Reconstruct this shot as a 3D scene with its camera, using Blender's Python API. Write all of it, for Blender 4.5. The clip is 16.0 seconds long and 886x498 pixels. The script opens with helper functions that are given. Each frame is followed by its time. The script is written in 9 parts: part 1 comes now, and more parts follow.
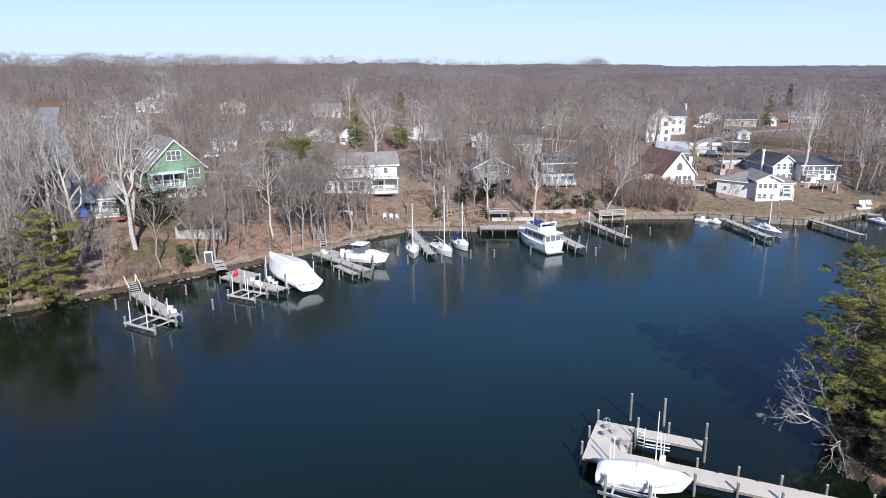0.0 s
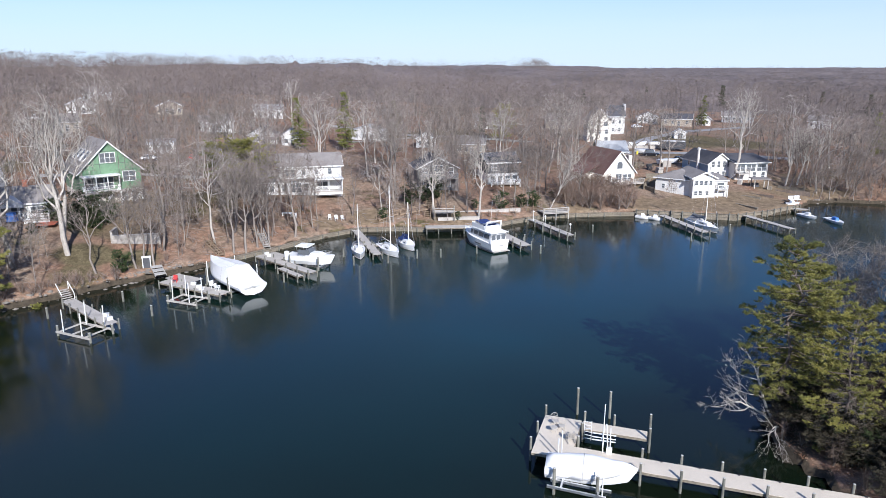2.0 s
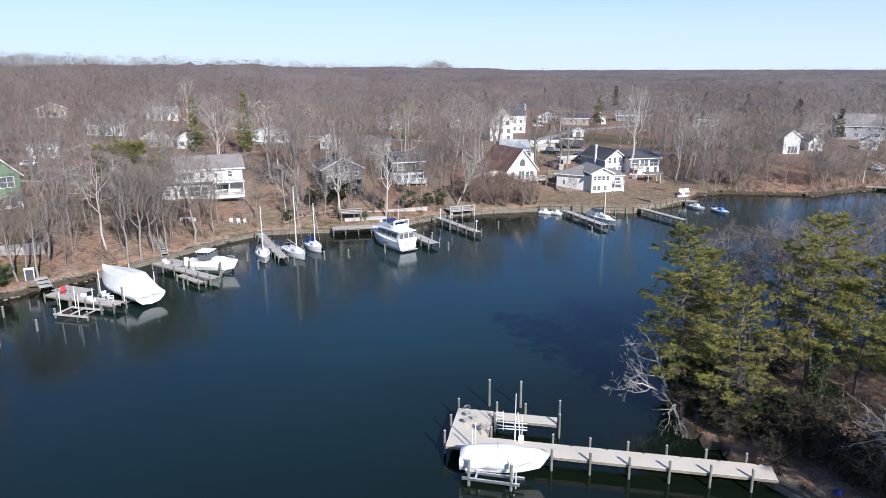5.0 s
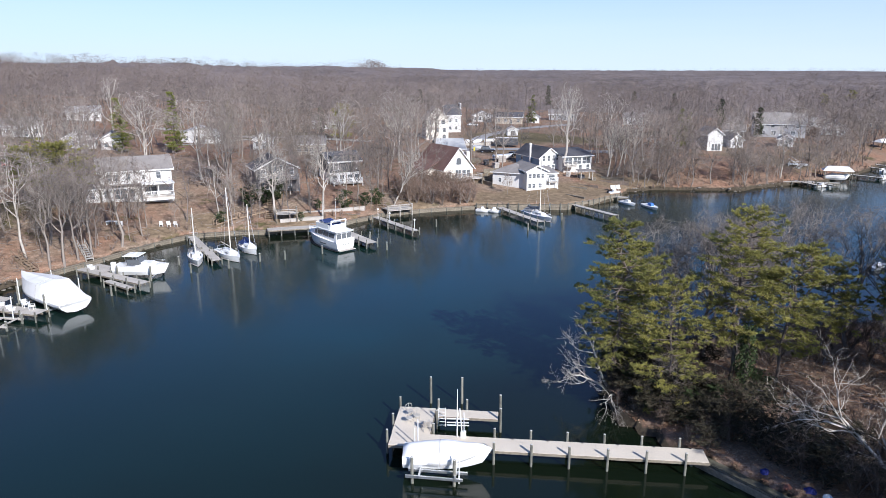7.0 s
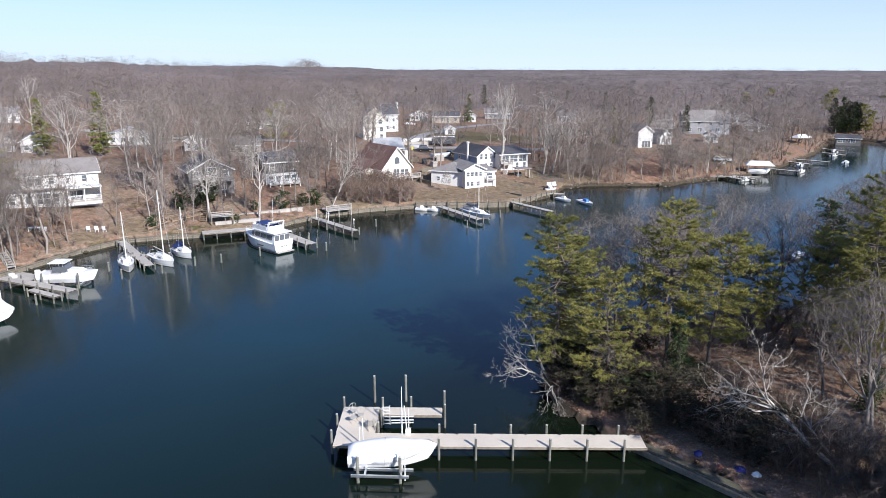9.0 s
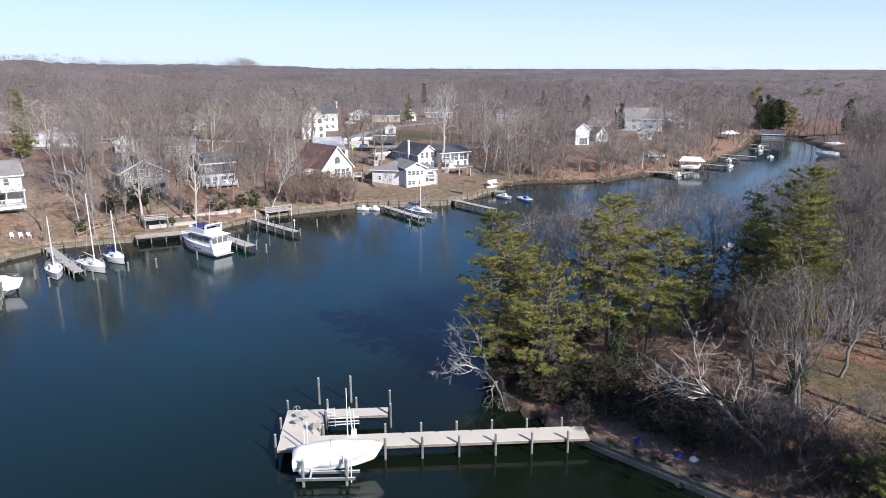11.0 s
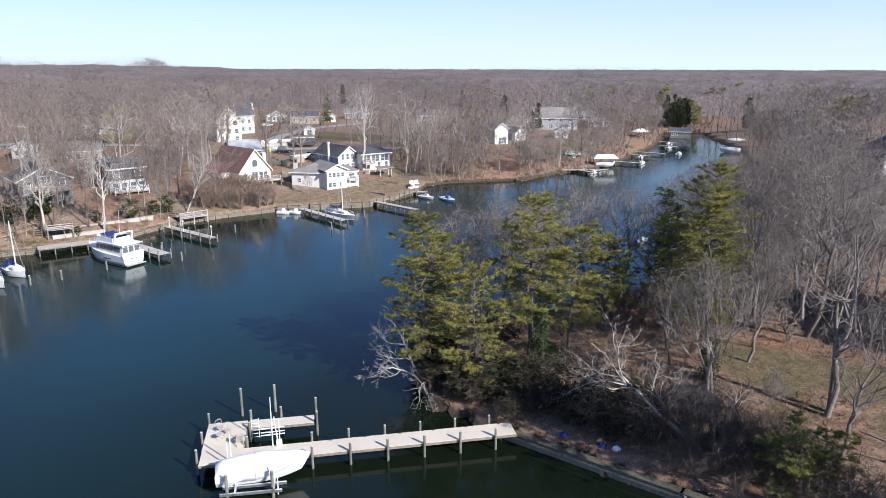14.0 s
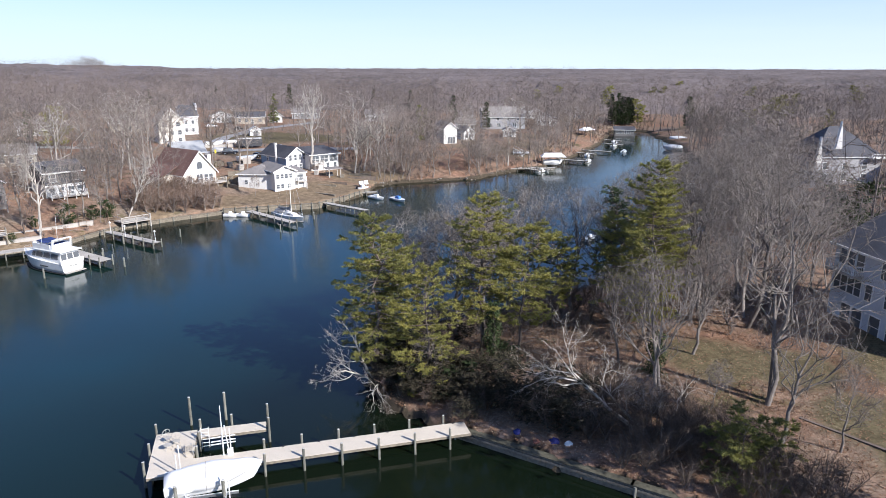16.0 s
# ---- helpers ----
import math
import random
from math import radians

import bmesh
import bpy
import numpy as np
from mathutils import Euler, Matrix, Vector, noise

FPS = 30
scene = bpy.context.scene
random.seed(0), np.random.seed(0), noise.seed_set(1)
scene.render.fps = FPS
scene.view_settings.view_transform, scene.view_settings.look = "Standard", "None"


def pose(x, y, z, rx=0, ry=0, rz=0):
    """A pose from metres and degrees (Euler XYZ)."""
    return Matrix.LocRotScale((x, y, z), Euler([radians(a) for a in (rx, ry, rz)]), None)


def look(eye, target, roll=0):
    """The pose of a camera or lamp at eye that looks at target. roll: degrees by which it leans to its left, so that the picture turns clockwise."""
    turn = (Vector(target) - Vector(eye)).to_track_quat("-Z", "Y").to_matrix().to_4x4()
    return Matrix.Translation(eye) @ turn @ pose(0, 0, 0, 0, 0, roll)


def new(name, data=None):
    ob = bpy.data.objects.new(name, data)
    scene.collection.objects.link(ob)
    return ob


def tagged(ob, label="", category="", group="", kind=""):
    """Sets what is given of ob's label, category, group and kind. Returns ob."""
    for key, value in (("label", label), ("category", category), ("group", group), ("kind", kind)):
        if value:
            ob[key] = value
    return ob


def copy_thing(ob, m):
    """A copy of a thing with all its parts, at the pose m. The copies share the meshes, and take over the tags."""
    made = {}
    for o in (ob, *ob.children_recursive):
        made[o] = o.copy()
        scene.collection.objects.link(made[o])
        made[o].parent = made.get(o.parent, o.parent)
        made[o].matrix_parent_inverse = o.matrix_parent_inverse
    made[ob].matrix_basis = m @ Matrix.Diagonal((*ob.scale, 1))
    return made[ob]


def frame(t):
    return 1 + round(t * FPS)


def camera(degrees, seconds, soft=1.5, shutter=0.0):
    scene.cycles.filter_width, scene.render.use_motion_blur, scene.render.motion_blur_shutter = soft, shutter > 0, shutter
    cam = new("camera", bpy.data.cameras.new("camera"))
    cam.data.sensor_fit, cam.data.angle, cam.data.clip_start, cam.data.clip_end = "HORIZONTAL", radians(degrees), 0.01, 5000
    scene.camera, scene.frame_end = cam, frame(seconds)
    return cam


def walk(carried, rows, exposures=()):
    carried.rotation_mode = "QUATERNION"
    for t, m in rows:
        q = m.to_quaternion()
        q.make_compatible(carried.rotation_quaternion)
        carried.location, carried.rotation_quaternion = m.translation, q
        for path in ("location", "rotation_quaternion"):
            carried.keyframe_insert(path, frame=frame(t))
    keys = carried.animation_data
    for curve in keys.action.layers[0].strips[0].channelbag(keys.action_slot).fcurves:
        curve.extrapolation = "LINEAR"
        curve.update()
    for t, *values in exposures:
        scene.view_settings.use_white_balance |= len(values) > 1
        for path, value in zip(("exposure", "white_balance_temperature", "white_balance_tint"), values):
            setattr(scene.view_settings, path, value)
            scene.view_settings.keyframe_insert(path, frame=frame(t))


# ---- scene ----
cam = camera(66.2, 16.0, soft=0.5)
PATH = [
    (0, (-0.343, -0.138, 32.335), (-1.004, 1.677, 31.816), -0.4),
    (0.5, (-0.328, -0.12, 32.301), (-0.953, 1.708, 31.782), -0.3),
    (1, (-0.355, -0.09, 32.274), (-0.942, 1.75, 31.755), -0.2),
    (1.5, (-0.384, -0.056, 32.202), (-0.934, 1.796, 31.685), -0.2),
    (2, (-0.385, 0.026, 32.112), (-0.896, 1.889, 31.595), -0.2),
    (2.5, (-0.429, 0.111, 32.037), (-0.901, 1.985, 31.521), -0.1),
    (3, (-0.444, 0.122, 31.951), (-0.875, 2.006, 31.437), -0.1),
    (3.5, (-0.368, 0.188, 31.813), (-0.755, 2.082, 31.299), -0.1),
    (4, (-0.324, 0.213, 31.692), (-0.665, 2.115, 31.179), -0.1),
    (6.5, (-0.292, 0.238, 31.383), (-0.405, 2.168, 30.87), 0.0),
    (7, (-0.347, 0.216, 31.336), (-0.415, 2.148, 30.823), 0.1),
    (7.5, (-0.344, 0.153, 31.281), (-0.367, 2.086, 30.768), 0.0),
    (8, (-0.361, 0.103, 31.282), (-0.34, 2.036, 30.769), 0.0),
    (8.5, (-0.378, 0.003, 31.246), (-0.314, 1.935, 30.733), 0.1),
    (9, (-0.385, -0.052, 31.235), (-0.277, 1.878, 30.721), 0.1),
    (11.5, (-0.223, -0.045, 31.111), (0.089, 1.862, 30.595), 0.1),
    (12, (-0.186, 0.06, 31.037), (0.164, 1.96, 30.522), 0.1),
    (12.5, (-0.216, 0.1, 31.057), (0.173, 1.994, 30.542), 0.2),
    (13, (-0.173, 0.136, 31.116), (0.251, 2.021, 30.601), 0.1),
    (13.5, (-0.15, 0.17, 31.186), (0.309, 2.047, 30.671), 0.1),
    (14, (-0.129, 0.169, 31.234), (0.363, 2.038, 30.719), 0.1),
    (14.5, (-0.133, 0.185, 31.258), (0.394, 2.045, 30.742), 0.1),
    (15, (-0.133, 0.21, 31.303), (0.428, 2.059, 30.787), 0.2),
    (15.5, (-0.074, 0.209, 31.343), (0.521, 2.047, 30.826), 0.1),
    (16, (-0.091, 0.192, 31.389), (0.538, 2.019, 30.872), 0.1),
]
walk(cam, [(t, look(eye, target, roll)) for t, eye, target, roll in PATH], [(0, 0.18, 6100, 12), (10, 0.25, 6250, 12), (16, 0.34, 6350, 12)])

# ---- daylight: late-winter sun behind and to the right of the flight, clear sky ----
SUN_FROM = Vector((0.57, -0.82, 0.0)).normalized()
SUN_UP = radians(31)
world = bpy.data.worlds.new("sky")
scene.world = world
world.use_nodes = True
wn = world.node_tree
sky = wn.nodes.new("ShaderNodeTexSky")
sky.sky_type = "NISHITA"
sky.sun_disc = False
sky.sun_elevation = SUN_UP
sky.sun_rotation = math.atan2(SUN_FROM.x, SUN_FROM.y)
sky.altitude, sky.air_density, sky.dust_density, sky.ozone_density = 0, 1.0, 0.1, 3.5
# thin pale haze, thickest towards the horizon, with faint streaks of cirrus
way, up, veil, streak, mist = (wn.nodes.new("ShaderNode" + k) for k in ("TexCoord", "SeparateXYZ", "MapRange", "TexNoise", "Mix"))
stretch, bulk = wn.nodes.new("ShaderNodeMapping"), wn.nodes.new("ShaderNodeMath")
wn.links.new(way.outputs["Generated"], up.inputs[0])
wn.links.new(up.outputs["Z"], veil.inputs["Value"])
veil.inputs["From Max"].default_value = 0.21
veil.inputs["To Min"].default_value, veil.inputs["To Max"].default_value = 0.88, 0.0
stretch.inputs["Scale"].default_value = (1.2, 1.2, 14)
wn.links.new(way.outputs["Generated"], stretch.inputs[0])
wn.links.new(stretch.outputs[0], streak.inputs["Vector"])
streak.inputs["Scale"].default_value, streak.inputs["Detail"].default_value = 2.2, 5
bulk.operation = "MULTIPLY_ADD"
bulk.inputs[1].default_value = 0.16
wn.links.new(streak.outputs[0], bulk.inputs[0])
wn.links.new(veil.outputs[0], bulk.inputs[2])
mist.data_type = "RGBA"
mist.inputs["B"].default_value = (7.5, 8.9, 10.3, 1)
wn.links.new(bulk.outputs[0], mist.inputs["Factor"])
tint = wn.nodes.new("ShaderNodeMix")
tint.data_type, tint.blend_type = "RGBA", "MULTIPLY"
tint.inputs["Factor"].default_value = 1.0
tint.inputs["B"].default_value = (0.68, 0.94, 1.36, 1)
wn.links.new(sky.outputs[0], tint.inputs["A"])
wn.links.new(tint.outputs["Result"], mist.inputs["A"])
wn.links.new(mist.outputs["Result"], wn.nodes["Background"].inputs[0])
wn.nodes["Background"].inputs[1].default_value = 0.09
sun = new("sun", bpy.data.lights.new("sun", "SUN"))
sun.data.energy, sun.data.angle, sun.data.color = 6.0, radians(0.5), (1.0, 0.96, 0.91)
sun.matrix_world = look(SUN_FROM * math.cos(SUN_UP) + Vector((0, 0, math.sin(SUN_UP))), (0, 0, 0))

# ---- building tools ----
class Geo:
    """Gathers corners and faces of one mesh."""

    def __init__(self):
        self.v, self.f = [], []

    def add(self, corners, faces):
        k = len(self.v)
        self.v.extend(corners)
        self.f.extend(tuple(k + i for i in face) for face in faces)
        return self

    def box(self, x0, y0, z0, x1, y1, z1):
        c = [(x, y, z) for z in (z0, z1) for x, y in ((x0, y0), (x1, y0), (x1, y1), (x0, y1))]
        return self.add(c, [(3, 2, 1, 0), (4, 5, 6, 7), (0, 1, 5, 4), (1, 2, 6, 5), (2, 3, 7, 6), (3, 0, 4, 7)])

    def slab(self, outline, z0, z1):
        """A prism over a flat outline (counter-clockwise)."""
        n = len(outline)
        c = [(x, y, z0) for x, y in outline] + [(x, y, z1) for x, y in outline]
        return self.add(c, [tuple(range(n - 1, -1, -1)), tuple(range(n, 2 * n))] + [(i, (i + 1) % n, n + (i + 1) % n, n + i) for i in range(n)])

    def profile(self, outline, y0, y1):
        """A prism along y over an outline in x and z."""
        n = len(outline)
        c = [(x, y0, z) for x, z in outline] + [(x, y1, z) for x, z in outline]
        return self.add(c, [tuple(range(n)), tuple(range(2 * n - 1, n - 1, -1))] + [(i, n + i, n + (i + 1) % n, (i + 1) % n) for i in range(n)])

    def beam(self, p, q, w, h):
        """A bar of w by h between two points."""
        p, q = Vector(p), Vector(q)
        d = (q - p).normalized()
        side = d.cross((0, 0, 1)) if abs(d.z) < 0.99 else Vector((1, 0, 0))
        side = side.normalized() * w / 2
        up = side.cross(d).normalized() * h / 2
        c = [tuple(e + a * side + b * up) for e in (p, q) for a, b in ((-1, -1), (1, -1), (1, 1), (-1, 1))]
        return self.add(c, [(3, 2, 1, 0), (4, 5, 6, 7), (0, 1, 5, 4), (1, 2, 6, 5), (2, 3, 7, 6), (3, 0, 4, 7)])

    def tube(self, points, radii, n=8, closed=True):
        """A round bar along points, with a radius at each."""
        pts = [Vector(p) for p in points]
        rings = []
        for i, p in enumerate(pts):
            d = (pts[min(i + 1, len(pts) - 1)] - pts[max(i - 1, 0)]).normalized()
            a = d.cross((0, 0, 1)) if abs(d.z) < 0.95 else d.cross((1, 0, 0))
            a.normalize()
            b = d.cross(a)
            rings.append([tuple(p + radii[i] * (math.cos(2 * math.pi * j / n) * a + math.sin(2 * math.pi * j / n) * b)) for j in range(n)])
        faces = [(r * n + j, r * n + (j + 1) % n, (r + 1) * n + (j + 1) % n, (r + 1) * n + j) for r in range(len(pts) - 1) for j in range(n)]
        if closed:
            faces += [tuple(range(n - 1, -1, -1)), tuple((len(pts) - 1) * n + j for j in range(n))]
        return self.add([c for r in rings for c in r], faces)

    def loft(self, rings, caps=True):
        n = len(rings[0])
        faces = [(r * n + j, r * n + (j + 1) % n, (r + 1) * n + (j + 1) % n, (r + 1) * n + j) for r in range(len(rings) - 1) for j in range(n)]
        if caps:
            faces += [tuple(range(n - 1, -1, -1)), tuple((len(rings) - 1) * n + j for j in range(n))]
        return self.add([tuple(c) for r in rings for c in r], faces)


def mesh_of(name, geo, material, smooth=False):
    me = bpy.data.meshes.new(name)
    if isinstance(geo, Geo):
        me.from_pydata(geo.v, [], geo.f)
        bm = bmesh.new()
        bm.from_mesh(me)
        bmesh.ops.recalc_face_normals(bm, faces=bm.faces)
        bm.to_mesh(me)
        bm.free()
    else:
        v, f = geo
        me.vertices.add(len(v))
        me.vertices.foreach_set("co", np.asarray(v, np.float32).ravel())
        me.loops.add(f.size)
        me.loops.foreach_set("vertex_index", f.astype(np.int32).ravel())
        me.polygons.add(len(f))
        me.polygons.foreach_set("loop_start", np.arange(0, f.size, f.shape[1], dtype=np.int32))
        me.update(calc_edges=True)
    if smooth:
        me.polygons.foreach_set("use_smooth", np.ones(len(me.polygons), bool))
    me.materials.append(material)
    return me


def part(name, geo, material, parent=None, label="", smooth=False, at=None, kind=""):
    ob = new(name, geo if isinstance(geo, bpy.types.Mesh) else mesh_of(name, geo, material, smooth))
    ob.parent = parent
    if at is not None:
        ob.matrix_basis = at
    return tagged(ob, label, kind=kind)


def thing(name, label, category, at, group="", kind=""):
    """An Empty at the base of a thing."""
    ob = new(name)
    ob.empty_display_size = 0.3
    ob.matrix_basis = at
    return tagged(ob, label, category, group, kind)


def facing(p, q, z):
    """A frame with x from p to q, y away from the viewer, at p."""
    return pose(p[0], p[1], z, 0, 0, math.degrees(math.atan2(q[1] - p[1], q[0] - p[0])))


# ---- materials ----
def surface(name, rgb, rough=0.8, vary=0.25, fine=6.0, coarse=0.35, bump=0.15, metal=0.0, other=None, stretch=(1, 1, 1), per_object=0.0, spec=0.3, thin=0.0):
    m = bpy.data.materials.new(name)
    m.use_nodes = True
    t, n = m.node_tree, m.node_tree.nodes
    b = n["Principled BSDF"]
    b.inputs["Roughness"].default_value, b.inputs["Metallic"].default_value = rough, metal
    b.inputs["Specular IOR Level"].default_value = spec
    where = n.new("ShaderNodeNewGeometry")
    scale = n.new("ShaderNodeVectorMath")
    scale.operation = "MULTIPLY"
    scale.inputs[1].default_value = stretch
    t.links.new(where.outputs["Position"], scale.inputs[0])
    small, large = n.new("ShaderNodeTexNoise"), n.new("ShaderNodeTexNoise")
    for node, s, detail in ((small, fine, 5), (large, coarse, 4)):
        node.inputs["Scale"].default_value, node.inputs["Detail"].default_value = s, detail
        t.links.new(scale.outputs[0], node.inputs["Vector"])
    total = n.new("ShaderNodeMath")
    total.operation = "ADD"
    t.links.new(small.outputs[0], total.inputs[0])
    t.links.new(large.outputs[0], total.inputs[1])
    if per_object:
        info, times, more = n.new("ShaderNodeObjectInfo"), n.new("ShaderNodeMath"), n.new("ShaderNodeMath")
        times.operation, more.operation = "MULTIPLY_ADD", "ADD"
        times.inputs[1].default_value, times.inputs[2].default_value = per_object, -per_object / 2
        t.links.new(info.outputs["Random"], times.inputs[0])
        t.links.new(total.outputs[0], more.inputs[0])
        t.links.new(times.outputs[0], more.inputs[1])
        total = more
    ramp = n.new("ShaderNodeValToRGB")
    lo = other or [c * (1 - vary) for c in rgb]
    hi = [min(1, c * (1 + vary)) for c in rgb]
    ramp.color_ramp.elements[0].position, ramp.color_ramp.elements[1].position = 0.72, 1.28
    half = n.new("ShaderNodeMath")
    half.operation = "MULTIPLY"
    half.inputs[1].default_value = 0.5
    ramp.color_ramp.elements[0].position, ramp.color_ramp.elements[1].position = 0.36, 0.64
    ramp.color_ramp.elements[0].color, ramp.color_ramp.elements[1].color = (*lo, 1), (*hi, 1)
    t.links.new(total.outputs[0], half.inputs[0])
    t.links.new(half.outputs[0], ramp.inputs[0])
    t.links.new(ramp.outputs[0], b.inputs["Base Color"])
    if bump:
        bp = n.new("ShaderNodeBump")
        bp.inputs["Strength"].default_value, bp.inputs["Distance"].default_value = bump, 0.05
        t.links.new(small.outputs[0], bp.inputs["Height"])
        t.links.new(bp.outputs[0], b.inputs["Normal"])
    if thin:
        # light passes through thin needles
        glow, both = n.new("ShaderNodeBsdfTranslucent"), n.new("ShaderNodeMixShader")
        both.inputs[0].default_value = thin
        t.links.new(ramp.outputs[0], glow.inputs[0])
        t.links.new(b.outputs[0], both.inputs[1])
        t.links.new(glow.outputs[0], both.inputs[2])
        t.links.new(both.outputs[0], n["Material Output"].inputs["Surface"])
    return m


BARK = surface("grey_bark", (0.245, 0.212, 0.183), 0.95, 0.3, 5, 0.5, 0.3, per_object=0.35, stretch=(1, 1, 0.3))
PALE_BARK = surface("pale_bark", (0.41, 0.375, 0.33), 0.9, 0.3, 4, 0.6, 0.2, stretch=(1, 1, 0.4))
DARK_BARK = surface("dark_bark", (0.15, 0.12, 0.10), 0.95, 0.3, 6, 0.6, 0.3, stretch=(1, 1, 0.4))
POINT_TWIG = surface("grey_twigs", (0.175, 0.148, 0.13), 0.95, 0.3, 2, 0.2, 0, per_object=0.5)
BLEACHED = surface("bleached_wood", (0.49, 0.445, 0.385), 0.9, 0.25, 4, 0.6, 0.2, stretch=(1, 1, 0.4))
PALE_TWIG = surface("pale_twigs", (0.37, 0.33, 0.28), 0.9, 0.25, 2, 0.3, 0)
TWIG = surface("twigs", (0.205, 0.167, 0.146), 0.95, 0.45, 2, 0.12, 0, per_object=0.8)
WOODS_BARK = surface("woods_bark", (0.165, 0.138, 0.124), 0.95, 0.35, 0.13, 0.03, 0)
CANOPY = surface("far_canopy", (0.155, 0.126, 0.115), 0.95, 0.4, 0.25, 0.012, 0)
FAR_TWIG = surface("far_twigs", (0.182, 0.148, 0.132), 0.95, 0.4, 0.13, 0.02, 0)
BRUSH = surface("brush", (0.215, 0.15, 0.115), 0.95, 0.35, 1.5, 0.1, 0)
LEAF = surface("fallen_leaves", (0.24, 0.135, 0.08), 0.8, 0.5, 9, 0.5, 0)
PALE_LEAF = surface("pale_fallen_leaves", (0.42, 0.33, 0.23), 0.8, 0.3, 9, 0.5, 0)
MID_BARK = surface("brown_grey_bark", (0.20, 0.175, 0.155), 0.95, 0.35, 5, 0.5, 0.4, per_object=0.3, stretch=(1, 1, 0.3))
THICKET = surface("thicket_twigs", (0.125, 0.092, 0.070), 0.95, 0.6, 1.5, 0.15, 0)
NEEDLE = surface("pine_needles", (0.222, 0.21, 0.047), 0.75, 0.25, 1.2, 0.25, 0, other=(0.125, 0.132, 0.030), per_object=0.3)
PLUME = surface("pine_plumes", (0.30, 0.275, 0.078), 0.7, 0.25, 1.2, 0.25, 0, other=(0.125, 0.135, 0.043), per_object=0.3, thin=0.30)
SHORE_STONE = surface("shore_stone", (0.20, 0.18, 0.155), 0.9, 0.4, 2, 0.8, 0.3)
# mossy, and darker still for the dappled shade on the near bulkhead's cap
SHADED_MOSSY = surface("mossy_timber", (0.085, 0.08, 0.058), 0.9, 0.45, 3, 0.6, 0.2)
# near-black: the deep shade under the pines is put into this colour
SHADE_VINE = surface("dead_vines", (0.042, 0.036, 0.022), 0.85, 0.4, 1.5, 0.3, 0, per_object=0.4)
GREEN_NEEDLE = surface("green_needles", (0.17, 0.180, 0.045), 0.75, 0.3, 1.2, 0.25, 0, other=(0.07, 0.085, 0.022), per_object=0.3)
DARK_NEEDLE = surface("dark_evergreen", (0.040, 0.060, 0.020), 0.7, 0.4, 1.2, 0.25, 0, per_object=0.3)
WHITE = surface("white_siding", (0.64, 0.63, 0.605), 0.6, 0.06, 3, 0.3, 0.05)
CREAM = surface("cream_siding", (0.66, 0.62, 0.54), 0.6, 0.07, 3, 0.3, 0.05)
TRIM = surface("white_trim", (0.74, 0.74, 0.72), 0.5, 0.04, 3, 0.3, 0.02)
GREEN = surface("green_sheathing", (0.145, 0.245, 0.15), 0.7, 0.18, 2, 0.35, 0.05)
BLUE = surface("blue_siding", (0.24, 0.35, 0.47), 0.65, 0.12, 3, 0.3, 0.05)
PALE_BLUE = surface("pale_blue_siding", (0.56, 0.60, 0.66), 0.65, 0.06, 3, 0.3, 0.05)
GREY_SIDING = surface("grey_siding", (0.36, 0.36, 0.37), 0.65, 0.1, 3, 0.3, 0.05)
WEATHERED = surface("weathered_siding", (0.175, 0.17, 0.165), 0.75, 0.2, 3, 0.3, 0.08)
DARK_SIDING = surface("charcoal_siding", (0.075, 0.078, 0.085), 0.65, 0.2, 3, 0.3, 0.05)
TAN = surface("tan_siding", (0.45, 0.39, 0.31), 0.7, 0.1, 3, 0.3, 0.05)
BRICK = surface("red_brick", (0.30, 0.12, 0.08), 0.85, 0.25, 8, 0.5, 0.1)
SHINGLE = surface("grey_shingles", (0.245, 0.225, 0.21), 0.9, 0.22, 7, 0.4, 0.15)
DARK_SHINGLE = surface("dark_shingles", (0.085, 0.085, 0.095), 0.9, 0.25, 7, 0.4, 0.15)
BROWN_SHINGLE = surface("brown_shingles", (0.17, 0.10, 0.085), 0.9, 0.22, 7, 0.4, 0.15)
PALE_ROOF = surface("pale_metal_roof", (0.43, 0.44, 0.445), 0.5, 0.12, 3, 0.4, 0.05)
DECKING = surface("weathered_decking", (0.42, 0.39, 0.35), 0.85, 0.2, 7, 0.6, 0.15)
PALE_DECKING = surface("sun_bleached_decking", (0.635, 0.565, 0.465), 0.85, 0.08, 9, 0.5, 0.15, per_object=0.2)
PILE = surface("weathered_pile", (0.175, 0.172, 0.145), 0.9, 0.35, 5, 0.9, 0.3, stretch=(1, 1, 0.4))
PILE_CAP = surface("pile_cap", (0.46, 0.455, 0.42), 0.6, 0.15, 6, 1, 0.05)
TIMBER = surface("bulkhead_timber", (0.225, 0.195, 0.15), 0.9, 0.3, 4, 0.5, 0.2)
NEW_WOOD = surface("brown_deck_wood", (0.28, 0.205, 0.14), 0.8, 0.25, 5, 0.5, 0.15)
CONCRETE = surface("concrete", (0.47, 0.45, 0.41), 0.9, 0.2, 3, 0.4, 0.2)
ASPHALT = surface("asphalt", (0.30, 0.295, 0.29), 0.9, 0.2, 5, 0.15, 0.1)
GRAVEL = surface("gravel", (0.40, 0.37, 0.33), 0.95, 0.25, 3, 0.2, 0.2)
GELCOAT = surface("white_gelcoat", (0.83, 0.83, 0.81), 0.25, 0.04, 2, 0.5, 0, spec=0.5)
WRAP = surface("white_shrink_wrap", (0.78, 0.78, 0.77), 0.4, 0.04, 1.2, 0.5, 0.25, spec=0.5)
NAVY = surface("navy_canvas", (0.025, 0.045, 0.14), 0.8, 0.25, 4, 1, 0.1)
CANVAS = surface("blue_tarp", (0.05, 0.17, 0.50), 0.6, 0.2, 3, 1, 0.1)
